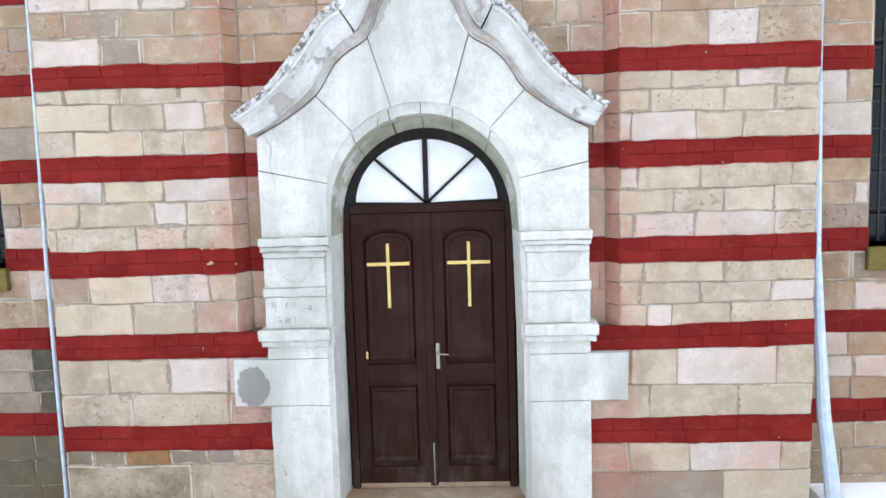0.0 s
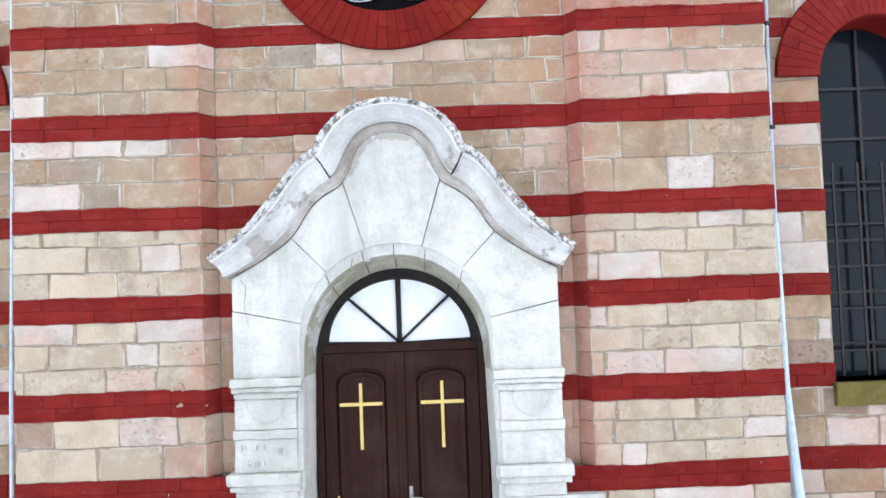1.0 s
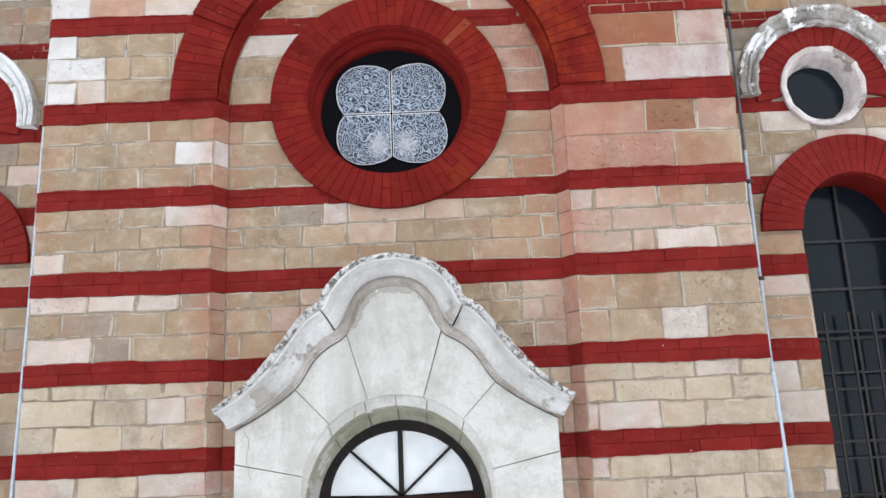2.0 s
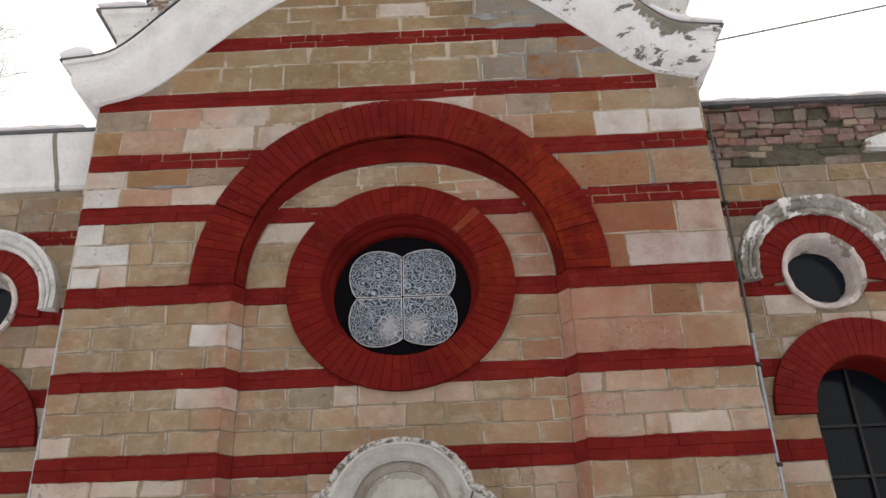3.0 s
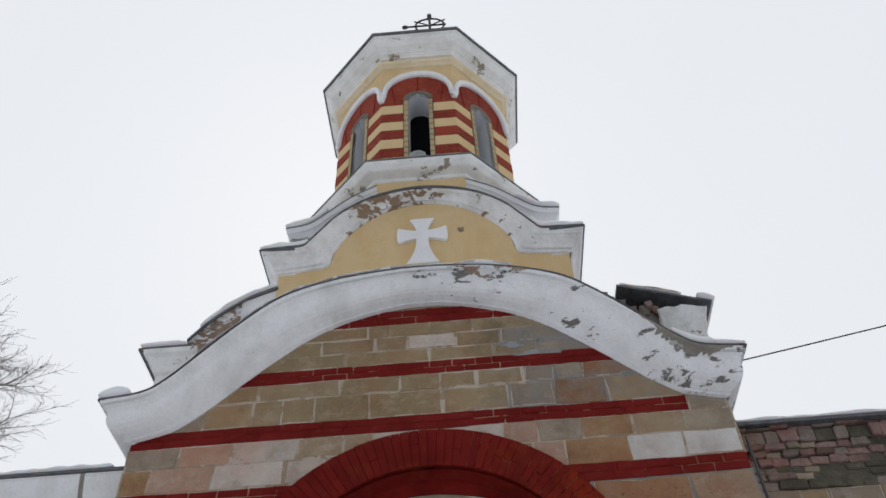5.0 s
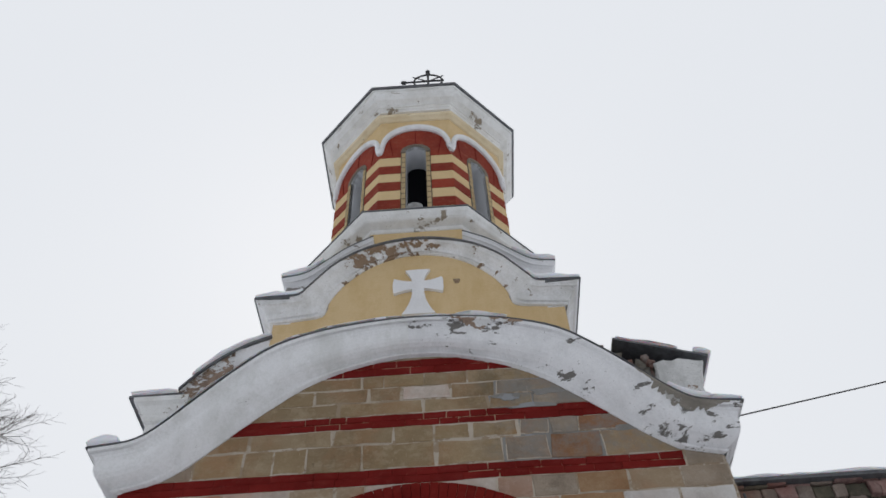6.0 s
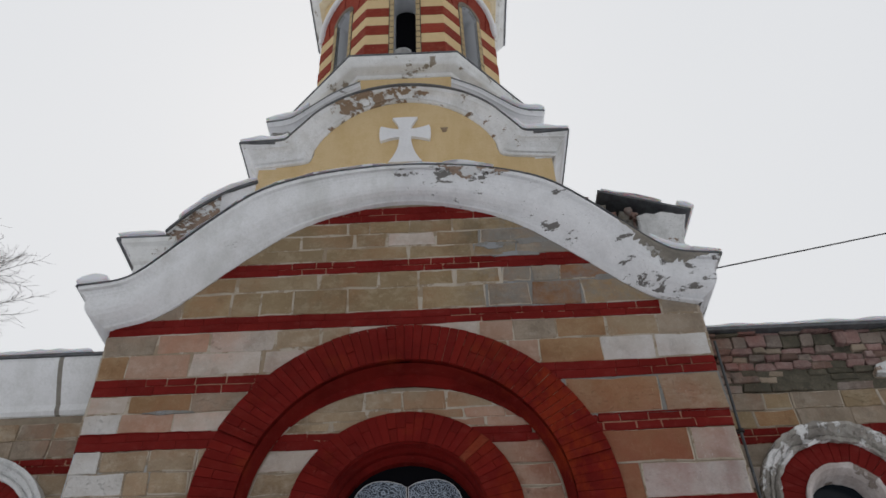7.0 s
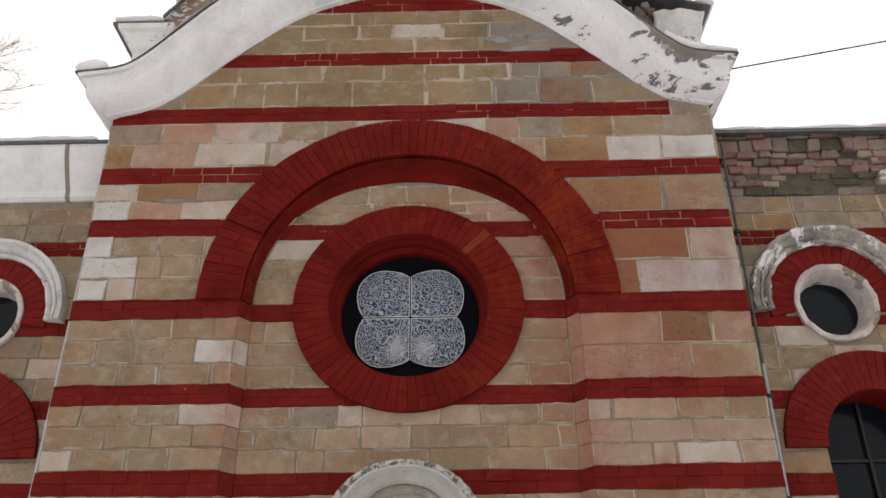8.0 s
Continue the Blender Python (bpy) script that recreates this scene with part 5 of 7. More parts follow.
for s in (-1, 1):
    x0, x1 = sorted((s * 0.004, s * 0.603))
    leaf = bar("door_leaf", x0, x1, 0.14, 2.343, DY + 0.045, DY + 0.075, door, w=0.004)
    for name, a, b, z0, z1 in (("stile", 0.03, 0.115, 0.145, 2.34), ("stile", 0.505, 0.60, 0.145, 2.34), ("bottom_rail", 0.115, 0.505, 0.145, 0.30), ("middle_rail", 0.115, 0.505, 0.99, 1.14)):
        xa, xb = sorted((s * a, s * b))
        bar(name, xa, xb, z0, z1, DY + 0.015, DY + 0.05, leaf, w=0.005)
    # top rail with an arched underside
    rr = []
    for k in range(13):
        u = k / 12
        x = s * (0.115 + 0.39 * u)
        zb = 2.13 + 0.09 * math.sqrt(max(0, 1 - (2 * u - 1) ** 2))
        rr.append([(x, DY + 0.05, zb), (x, DY + 0.02, zb), (x, DY + 0.015, zb + 0.005), (x, DY + 0.015, 2.34), (x, DY + 0.05, 2.34)])
    part("top_rail", to_bm(*loft(rr, True)), WOOD, leaf)
    # raised fields
    for z0, z1, bow in ((0.33, 0.96, 0), (1.17, 2.12, 0.08)):
        lines = []
        for inset, y in ((0.0, DY + 0.046), (0.012, DY + 0.022), (0.03, DY + 0.022), (0.05, DY + 0.032), (0.09, DY + 0.026)):
            xa, xb = 0.122 + inset, 0.498 - inset
            pts = [(xa, z0 + inset), (xb, z0 + inset)] + [(xb + (xa - xb) * k / 10, z1 - inset + bow * math.sqrt(max(0, 1 - (2 * k / 10 - 1) ** 2))) for k in range(11)]
            lines.append([(s * x, y, z) for x, z in pts])
        part("panel", to_bm(*loft(lines, True)), WOOD, leaf)
    cross = part("gold_cross", bevelled_box((s * 0.315 - 0.0125, DY + 0.012, 1.595), (s * 0.315 + 0.0125, DY + 0.028, 2.105), 0.004), GOLD, leaf, "narrow gold-painted cross")
    part("crossbar", bevelled_box((s * 0.315 - 0.167, DY + 0.0115, 1.93), (s * 0.315 + 0.167, DY + 0.0275, 1.957), 0.004), GOLD, cross)
bar("meeting_stile", -0.035, 0.03, 0.145, 2.34, DY + 0.0, DY + 0.05, door, w=0.008)
handle = bar("door_handle", 0.038, 0.068, 1.10, 1.31, DY + 0.0, DY + 0.012, door, STEEL, 0.0055, "steel lever handle on a long plate")
v, f = tube([(0.053, DY, 1.235), (0.053, DY - 0.05, 1.235), (0.075, DY - 0.055, 1.234), (0.14, DY - 0.05, 1.228)], 0.007, 8)
link_mesh("lever", v, f, STEEL, handle)
bar("bolt_plate", -0.515, -0.498, 1.19, 1.25, DY + 0.008, DY + 0.02, door, GOLD, 0.003, "small brass bolt plate")
bar("draught_strip", -0.006, 0.006, 0.16, 0.50, DY - 0.004, DY + 0.0, door, STEEL, 0.003, "worn metal strip")
bar("weather_board", -0.60, -0.01, 0.128, 0.165, DY + 0.005, DY + 0.05, door, TAN, 0.004, "bare wooden weather board")
bar("weather_board", 0.0, 0.60, 0.128, 0.165, DY + 0.005, DY + 0.05, door, TAN, 0.004, "bare wooden weather board")

fan = thing("window_1", "arched fanlight over the door with four white panes", "window", "structure")
v, f = slab(arc(0, 2.40, 0.60, 0, 180, 30), DY + 0.055, DY + 0.045)
link_mesh("pane_backing", v, f, FRAME, fan)
rows = [[(r * math.cos(radians(a)), y, 2.405 + r * (0.90 if r < 0.6 else 0.95) * math.sin(radians(a))) for r, y in ((0.61, DY + 0.05), (0.61, DY + 0.01), (0.56, DY + 0.005), (0.55, DY + 0.02), (0.55, DY + 0.05))] for a in range(0, 181, 6)]
part("window_frame", to_bm(*loft(rows, True)), FRAME, fan)
for a0, a1 in ((2, 44), (46, 88), (92, 134), (136, 178)):
    v, f = slab([(0, 2.415)] + [(x, 2.415 + (z - 2.415) * 0.88) for x, z in arc(0, 2.415, 0.56, a0, a1, 10)], DY + 0.04, DY + 0.034)
    link_mesh("pane", v, f, PANE_WHITE, fan, "plain white pane")
for a, w in ((45, 0.011), (90, 0.022), (135, 0.011)):
    c, s = math.cos(radians(a)), math.sin(radians(a)) * 0.9
    nx, nz = -s * w, c * w
    v, f = slab([(nx, 2.41 + nz), (-nx, 2.41 - nz), (0.57 * c - nx, 2.41 + 0.57 * s - nz), (0.57 * c + nx, 2.41 + 0.57 * s + nz)], DY + 0.04, DY + 0.008, 0.004)
    link_mesh("glazing_bar", v, f, FRAME, fan)

# ---- main gable cornice ----
gable = thing("gable_cornice", "sweeping white plaster cornice on the front gable, flaking, snow on top", "cornice")
cove = [(0.0, 0.015), (0.0, 0.05), (0.03, 0.064), (0.052, 0.056), (0.054, 0.03), (0.075, 0.04), (0.12, 0.115), (0.18, 0.16), (0.26, 0.19), (0.36, 0.208), (0.48, 0.215), (0.60, 0.214), (0.69, 0.217), (0.77, 0.234), (0.825, 0.262), (0.828, 0.240), (0.855, 0.245), (0.858, 0.286), (0.965, 0.290)]


def cornice_rows(low, top, y0, reach, prof, back):
    """Cross-sections of a coved cornice between two outlines, standing out from the face y0."""
    rows = []
    for (xl, zl), (xt, zt) in zip(low, top):
        sec = [(xl, y0 + back, zl)]
        for k, d in prof:
            g = d / 0.30
            sec.append((xl + (xt - xl) * g, y0 - d * reach / 0.30, zl + (zt - zl) * k))
        sec.append((xt, y0 + back, zl + (zt - zl) * prof[-1][0]))
        rows.append(sec)
    return rows


rows = cornice_rows(GABLE_LOW, GABLE_TOP, 0.0, 0.30, cove, 0.5)
n = len(rows)
for i0, i1, m, lab in ((0, n // 2 - 1, WHITE_SOILED, "smooth white plaster cove, lightly soiled"), (n // 2 - 1, n - 1, GABLE_FLAKE, "white plaster cove flaking to grey render")):
    part("cove", to_bm(*loft(rows[i0:i1 + 1], True)), m, gable, lab, smooth=False)
for s in (-1, 1):
    (xl, zl), (xt, zt) = (GABLE_LOW[0], GABLE_TOP[0]) if s < 0 else (GABLE_LOW[-1], GABLE_TOP[-1])
    sec = lambda y, m: [(xl - s * 0.04, y, zl)] + [(xl + (xt - xl) * d / 0.30, y - d * m, zl + (zt - zl) * k) for k, d in cove] + [(xl - s * 0.04, y, zl + (zt - zl) * 0.965)]
    part("cove_return", to_bm(*loft([sec(0.0, 1), sec(1.2, 0)], True)), WHITE if s < 0 else END_WORN, gable)
    xa, xb = sorted((xt - s * 0.05, xt + s * 0.015))
    part("flashing", to_bm(*box((xa, -0.296, zt - 0.014), (xb, 1.2, zt + 0.006))), LEAD, gable)
rows = []
for (xl, zl), (xt, zt) in zip(GABLE_LOW, GABLE_TOP):
    za = zl + (zt - zl) * 0.967
    rows.append([(xt, 0.5, za), (xt, -0.288, za), (xt, -0.303, zt - 0.008), (xt, -0.304, zt - 0.001), (xt, -0.285, zt + 0.008), (xt, 0.5, zt + 0.03)])
part("flashing", to_bm(*loft(rows, True)), LEAD, gable, "dark sheet-metal edge")

crown_profile = [(0.42, 0.217), (0.56, 0.218), (0.68, 0.221), (0.775, 0.240), (0.83, 0.268), (0.86, 0.292), (0.96, 0.296)]
crown = cornice_rows(GABLE_LOW, GABLE_TOP, 0.0, 0.30, crown_profile, 0.05)


def lost_plaster(x0, x1, share, seed, material, label):
    """A ragged stretch along the cornice's top edge where the plaster has come away, over a share of its height."""
    rows, last = [], len(crown_profile)
    for i in range(len(crown) - 1):
        for k in range(8):
            r = [tuple(a + (b - a) * k / 8 for a, b in zip(p, q)) for p, q in zip(crown[i], crown[i + 1])]
            x = r[last][0]
            if x0 < x < x1:
                e = share * math.sin(math.pi * (x - x0) / (x1 - x0)) ** 0.5 * (0.75 + 0.8 * noise.noise(Vector((x * 6, seed, 0))) + 0.45 * noise.noise(Vector((x * 31, seed, 2))))
                e = min(1.0, max(0.03, e))
                # walk down the profile from the top edge as far as the loss reaches
                low_k = crown_profile[-1][0] - e * (crown_profile[-1][0] - crown_profile[0][0])
                line = []
                for j in range(last, 0, -1):
                    ka = crown_profile[j - 1][0]
                    if ka >= low_k:
                        line.append(r[j])
                    else:
                        kb = crown_profile[j][0]
                        u = (low_k - ka) / (kb - ka)
                        line.append(tuple(p + (q - p) * u for p, q in zip(r[j], r[j + 1])))
                        line += [line[-1]] * (j - 1)
                        break
                rows.append([(p[0], p[1] - 0.0025, p[2]) for p in line] + [(x, 0.05, line[-1][2]), (x, 0.05, r[last][2])])
    part("broken_edge", to_bm(*loft(rows, True)), material, gable, label)


lost_plaster(0.36, 1.15, 0.55, 1.7, FLAKED, "top edge broken away to brown brick")
lost_plaster(2.18, 2.98, 0.58, 6.3, BARE_RENDER, "plaster fallen from the grey render")


def snow_bank(line, y0, y1, high, parent, seed, name="snow"):
    """A soft ridge of snow along a line of (x, z)."""
    fine = [tuple(p + (q - p) * k / 5 for p, q in zip(line[i], line[i + 1])) for i in range(len(line) - 1) for k in range(5)] + [line[-1]]
    run = [0.0]
    for p, q in zip(fine, fine[1:]):
        run.append(run[-1] + math.dist(p, q))
    rows = []
    for (x, z), d in zip(fine, run):
        # rounded ends, a lumpy crest and an edge that hangs over in places
        e = math.sqrt(1 - (1 - min(1.0, (d + 0.004) / 0.13)) ** 2) * math.sqrt(1 - (1 - min(1.0, (run[-1] - d + 0.004) / 0.13)) ** 2)
        h = high * e * (0.8 + 0.55 * noise.noise(Vector((x * 2.3 + seed, z, seed))) + 0.45 * noise.noise(Vector((x * 8 + seed, z, seed))))
        h = max(h, 0.005)
        o = 0.035 * noise.noise(Vector((x * 4.1, seed, z))) - 0.012 * e
        rows.append([(x, y1, z), (x, y0 - 0.006 + o * 0.5, z + 0.006), (x, y0 - 0.024 + o, z + 0.008 + h * 0.25), (x, y0 - 0.022 + o, z + h * 0.62), (x, y0 + 0.015 + o, z + h * 0.94), (x, y0 + 0.10, z + h * 1.08), (x, y1, z + h)])
    ob = part(name, to_bm(*loft(rows, True)), SNOW, parent, "", smooth=True)
    return ob


def bank(name, label, line, y0, y1, high, seed):
    t = snow_bank(line, y0, y1, high, None, seed, name)
    return tagged(t, label, "snow", "snow on the ledges")


bank("snow", "lump of white snow on the cornice end", GABLE_TOP[0:4], -0.31, 0.3, 0.17, 3)
bank("snow", "thin white snow along the cornice", GABLE_TOP[8:n // 2 + 8], -0.275, 0.3, 0.022, 5)
bank("snow", "lump of white snow on the cornice shoulder", GABLE_TOP[n - 10:n - 3], -0.31, 0.3, 0.085, 8)
bank("snow", "thin white snow on the cornice end", GABLE_TOP[n - 4:n], -0.31, 0.3, 0.035, 9)
bank("snow", "thin white snow over the cornice crown", GABLE_TOP[n // 2 + 4:n // 2 + 9], -0.30, 0.3, 0.03, 10)

# ---- second cornice tier behind the gable ----
tier = thing("parapet_cornice", "grey-white broken cornice behind the front gable", "cornice")
T_Y = 0.20
for s in (-1, 1):
    if s > 0:
        continue
    xa, xb = sorted((s * 2.60, s * 3.12))
    sec = lambda x, y: [(x, y, 8.42), (x, y, 8.60), (x - 0.03, y - 0.03, 8.63), (x - 0.05, y - 0.04, 8.70), (x - 0.10, y - 0.08, 8.80), (x - 0.15, y - 0.12, 8.83), (x - 0.16, y - 0.13, 8.885)]
    front, side_back = sec(-2.93, T_Y + 0.07), sec(-2.93, T_Y + 0.07)
    part("end_block", to_bm(*loft([[(-2.5, y, z) for _, y, z in front] + [(-2.5, T_Y + 0.6, 8.885), (-2.5, T_Y + 0.6, 8.42)], front + [(-2.93, T_Y + 0.6, 8.885), (-2.93, T_Y + 0.6, 8.42)]], True)), EAVE_WORN, tier, "flaking white end block")
    part("end_block", to_bm(*loft([front + [(-2.85, T_Y + 0.12, 8.885), (-2.85, T_Y + 0.12, 8.42)], [(x, T_Y + 0.6, z) for x, _, z in front] + [(-2.85, T_Y + 0.6, 8.885), (-2.85, T_Y + 0.6, 8.42)]], True)), WHITE_WORN, tier)
    part("end_flashing", bevelled_box((xa - 0.03, T_Y - 0.06, 8.88), (xb + 0.03, T_Y + 0.62, 8.915), 0.008), LEAD, tier)
low2 = spline([(-2.62, 8.66), (-2.46, 8.84), (-2.24, 9.08), (-1.95, 9.33), (-1.72, 9.44)], 4)
top2 = spline([(-2.62, 8.97), (-2.45, 9.19), (-2.22, 9.41), (-1.96, 9.59), (-1.70, 9.70)], 4)
rows = cornice_rows(low2, top2, T_Y + 0.12, 0.18, cove, 0.4)
part("swept_cornice", to_bm(*loft(rows[:11], True)), FLAKED, tier, "cornice length worn to brown brick")
part("swept_cornice", to_bm(*loft([[(x, y - 0.015, z + 0.01) for x, y, z in r] for r in rows[10:]], True)), WHITE_WORN, tier)
rows = [[(x, T_Y + 0.6, z + 0.0), (x, T_Y - 0.08, z - 0.03), (x, T_Y - 0.085, z), (x, T_Y + 0.6, z + 0.03)] for x, z in top2]
part("swept_flashing", to_bm(*loft(rows, True)), LEAD, tier)
bank("snow", "thin white snow on the rear cornice", [(x, z + 0.0) for x, z in top2[3:]], T_Y - 0.09, T_Y + 0.5, 0.06, 11)
bank("snow", "white snow on the parapet end block", [(-3.12 + 0.1 * k, 8.915) for k in range(6)], T_Y - 0.07, T_Y + 0.5, 0.06, 13)
# loose roof sheet and broken end on the other side
v, f = slab([(2.5, 8.4), (2.96, 8.4), (2.96, 8.53), (3.0, 8.72), (3.05, 8.90), (2.92, 8.955), (2.79, 8.97), (2.70, 8.945), (2.64, 8.955), (2.53, 8.92)], T_Y + 0.6, T_Y - 0.05, 0.015)
bm = to_bm(v, f)
bmesh.ops.subdivide_edges(bm, edges=[e for e in bm.edges if e.calc_length() > 0.08], cuts=3)
for vtx in bm.verts:
    vtx.co += noise.noise_vector(vtx.co * 9) * 0.014
part("broken_end", bm, GREY_WORN, tier, "broken beige render end")
v, f = slab([(2.16, 9.30), (3.125, 8.955), (3.13, 8.978), (2.16, 9.328)], T_Y + 0.7, T_Y - 0.06)
link_mesh("loose_sheet", v, f, LEAD, tier, "lifted dark roof sheet")
# black slab stands for the shade in the gap below the sheet
v, f = slab([(2.16, 8.6), (2.6, 8.6), (2.95, 8.9), (2.95, 8.99), (2.16, 9.27)], T_Y + 0.6, T_Y + 0.25)
link_mesh("dark_gap", v, f, BLACK, tier)
for k in range(13):
    x = 1.78 + 0.062 * k
    zt = (9.49 - (x - 1.78) * 0.62) + 0.035 * math.sin(k * 2.3) - (0.12 if x > 2.1 else 0.085)
    v, f = slab(ragged(x, x + random.uniform(0.07, 0.12), zt - 0.20, zt - 0.04, 0.003, 0.014), T_Y + 0.3, T_Y - 0.03 + 0.03 * (k % 3), 0.014)
    link_mesh("broken_brick", v, f, OLD_BRICK if k % 4 == 3 else DAMP, tier)
for k in range(3):
    v, f = slab(blob(2.44 + 0.05 * k, 8.985 - 0.035 * k, 0.09, 0.07), T_Y + 0.2, T_Y - 0.08 + 0.03 * k, 0.012)
    link_mesh("broken_brick", v, f, OLD_BRICK, tier)
bank("snow", "thin white snow along the lifted roof sheet", [(2.2 + 0.09 * k, 9.325 - 0.0325 * k) for k in range(8)], T_Y - 0.055, T_Y + 0.5, 0.02, 15)
bank("snow", "white snow drooping from the roof sheet's end", [(2.98 + 0.045 * k, 9.04 - 0.016 * k) for k in range(5)], T_Y - 0.07, T_Y + 0.5, 0.06, 17)

# ---- yellow cross gable under the tower ----
Y0 = 0.15
base = thing("tower_base", "ochre-yellow rendered tower base with white cross and arched cornice", "tower base")
YL = [(1.72, 9.90), (1.45, 9.93), (1.13, 9.985), (1.08, 10.18), (1.00, 10.38), (0.86, 10.595), (0.62, 10.835), (0.32, 10.995), (0, 11.05)]
YT = [(1.93, 10.17), (1.62, 10.185), (1.42, 10.20), (1.33, 10.31), (1.20, 10.50), (1.02, 10.74), (0.72, 10.98), (0.37, 11.12), (0, 11.17)]
ylow, ytop = spline(mirrored(YL), 4), spline(mirrored(YT), 4)
wall_outline = [(-1.72, 7.6), (1.72, 7.6)] + [(x, z + 0.06) for x, z in reversed(ylow)]
part("yellow_wall", fill([wall_outline], Y0, Y0 + 0.25), YELLOW, base)
for s in (-1, 1):
    part("side_wall", to_bm(*box((s * 1.72 - 0.1 - s * 0.1, Y0 + 0.25, 7.6), (s * 1.72 + 0.1 - s * 0.1, Y0 + 3.44, 10.1))), YELLOW, base)
part("rear_wall", to_bm(*box((-1.72, Y0 + 3.24, 7.6), (1.72, Y0 + 3.44, 10.1))), YELLOW, base)
tcove = [(0.0, 0.02), (0.0, 0.05), (0.07, 0.062), (0.12, 0.055), (0.125, 0.035), (0.17, 0.045), (0.18, 0.088), (0.24, 0.095), (0.245, 0.08), (0.40, 0.10), (0.58, 0.15), (0.68, 0.205), (0.70, 0.245), (0.76, 0.25), (0.765, 0.235), (0.90, 0.275), (0.92, 0.292), (0.985, 0.296)]
rows = cornice_rows(ylow, ytop, Y0, 0.20, tcove, 0.2)
part("arched_cornice", to_bm(*loft(rows, True)), ARCH_FLAKE, base, "white arched cornice, its crown flaked to brown brick")
rows = [[(xt, Y0 + 0.3, zt), (xt, Y0 - 0.20, zt - 0.016), (xt, Y0 - 0.214, zt - 0.012), (xt, Y0 - 0.214, zt + 0.006), (xt, Y0 + 0.3, zt + 0.03)] for xt, zt in ytop]
part("flashing", to_bm(*loft(rows, True)), LEAD, base)
for s in (-1, 1):
    xl, zl, xt, zt = s * 1.72, YL[0][1], s * 1.93, YT[0][1]
    sec = lambda y, m: [(xl - s * 0.2, y, zl)] + [(xl + (xt - xl) * d / 0.30, y - d * m * 0.2 / 0.3, zl + (zt - zl) * k) for k, d in tcove] + [(xl - s * 0.2, y, zl + (zt - zl) * 0.985)]
    part("cornice_return", to_bm(*loft([sec(Y0, 1), sec(Y0 + 1.6, 0)], True)), WHITE, base)
    xa, xb = sorted((xl - s * 0.2, xt + s * 0.012))
    part("return_flashing", to_bm(*box((xa, Y0 - 0.205, zt - 0.02), (xb, Y0 + 1.6, zt + 0.008))), LEAD, base)
bank("snow", "white snow along the yellow gable's shoulder", [(x, z + 0.005) for x, z in ytop[0:11]], Y0 - 0.205, Y0 + 0.2, 0.10, 21)
bank("snow", "white snow along the yellow gable's shoulder", [(x, z + 0.005) for x, z in ytop[-14:]], Y0 - 0.205, Y0 + 0.2, 0.085, 23)
# white cross with flared arms
CZ = 10.42


def flare(length, tip, bulge, power, waist=0.072):
    """One arm, from one armpit round to the other: concave sides that widen to a bowed end."""
    side = [(waist + (tip - waist) * (k / 6) ** power, waist + (length - waist) * k / 6) for k in range(7)]
    end = [(tip * math.cos(math.pi * k / 8), length + bulge * math.sin(math.pi * k / 8)) for k in range(1, 8)] if bulge else []
    return side + end + [(-x, z) for x, z in side[::-1]][:-1]


outline = []
for a, length, tip, bulge, power in ((0, 0.285, 0.155, 0.012, 1.6), (90, 0.29, 0.135, 0.022, 1.6), (180, 0.52, 0.20, 0.0, 2.2), (270, 0.29, 0.135, 0.022, 1.6)):
    c, s = math.cos(radians(a)), math.sin(radians(a))
    outline += [(x * c - z * s, CZ + x * s + z * c) for x, z in flare(length, tip, bulge, power)]
part("white_cross", fill([outline], Y0 - 0.042, Y0 + 0.01), WHITE, base, "white stone cross with flared arms")
v, f = slab([(0.43, 10.53), (0.52, 10.53), (0.50, 10.45), (0.455, 10.45)], Y0 + 0.01, Y0 - 0.008)
link_mesh("render_patch", v, f, TAN, base)

# second arched tier between the yellow gable and the tower
tier2 = thing("upper_cornice", "grey-white arched cornice tier below the bell tower", "cornice")
for s in (-1, 1):
    lo = spline([(s * 1.66, 10.62), (s * 1.40, 10.68), (s * 1.18, 10.90), (s * 0.92, 11.18), (s * 0.60, 11.42)], 4)
    hi = spline([(s * 1.75, 10.86), (s * 1.46, 10.92), (s * 1.22, 11.13), (s * 0.94, 11.40), (s * 0.60, 11.62)], 4)
    part("swept_cornice", to_bm(*loft(cornice_rows(lo, hi, Y0 + 0.22, 0.16, tcove, 0.5), True)), WHITE_WORN if s < 0 else WHITE, tier2)
    rows = [[(x, Y0 + 0.7, z), (x, Y0 + 0.062, z - 0.012), (x, Y0 + 0.055, z + 0.006), (x, Y0 + 0.7, z + 0.03)] for x, z in hi]
    part("flashing", to_bm(*loft(rows, True)), LEAD, tier2)
    bank("snow", "thin white snow on the upper cornice", [(x, z + 0.006) for x, z in hi[:9]], Y0 + 0.04, Y0 + 0.6, 0.075, 31 + s)

# ---- octagonal bell tower ----
TC = (-0.022, 1.836)
tower = thing("bell_tower", "octagonal bell tower striped in cream and red with white cornices", "bell tower")
SIDE, APO = 1.16, 1.40


def octagon(r, z, turn=22.5):
    """Corners of an octagon with apothem r, one face to the front."""
    k = r / math.cos(math.pi / 8)
    return [(TC[0] + k * math.cos(radians(turn + 45 * i)), TC[1] + k * math.sin(radians(turn + 45 * i)), z) for i in range(8)]


def octagon_skin(profile):
    return loft([octagon(r, z) for r, z in profile], True)


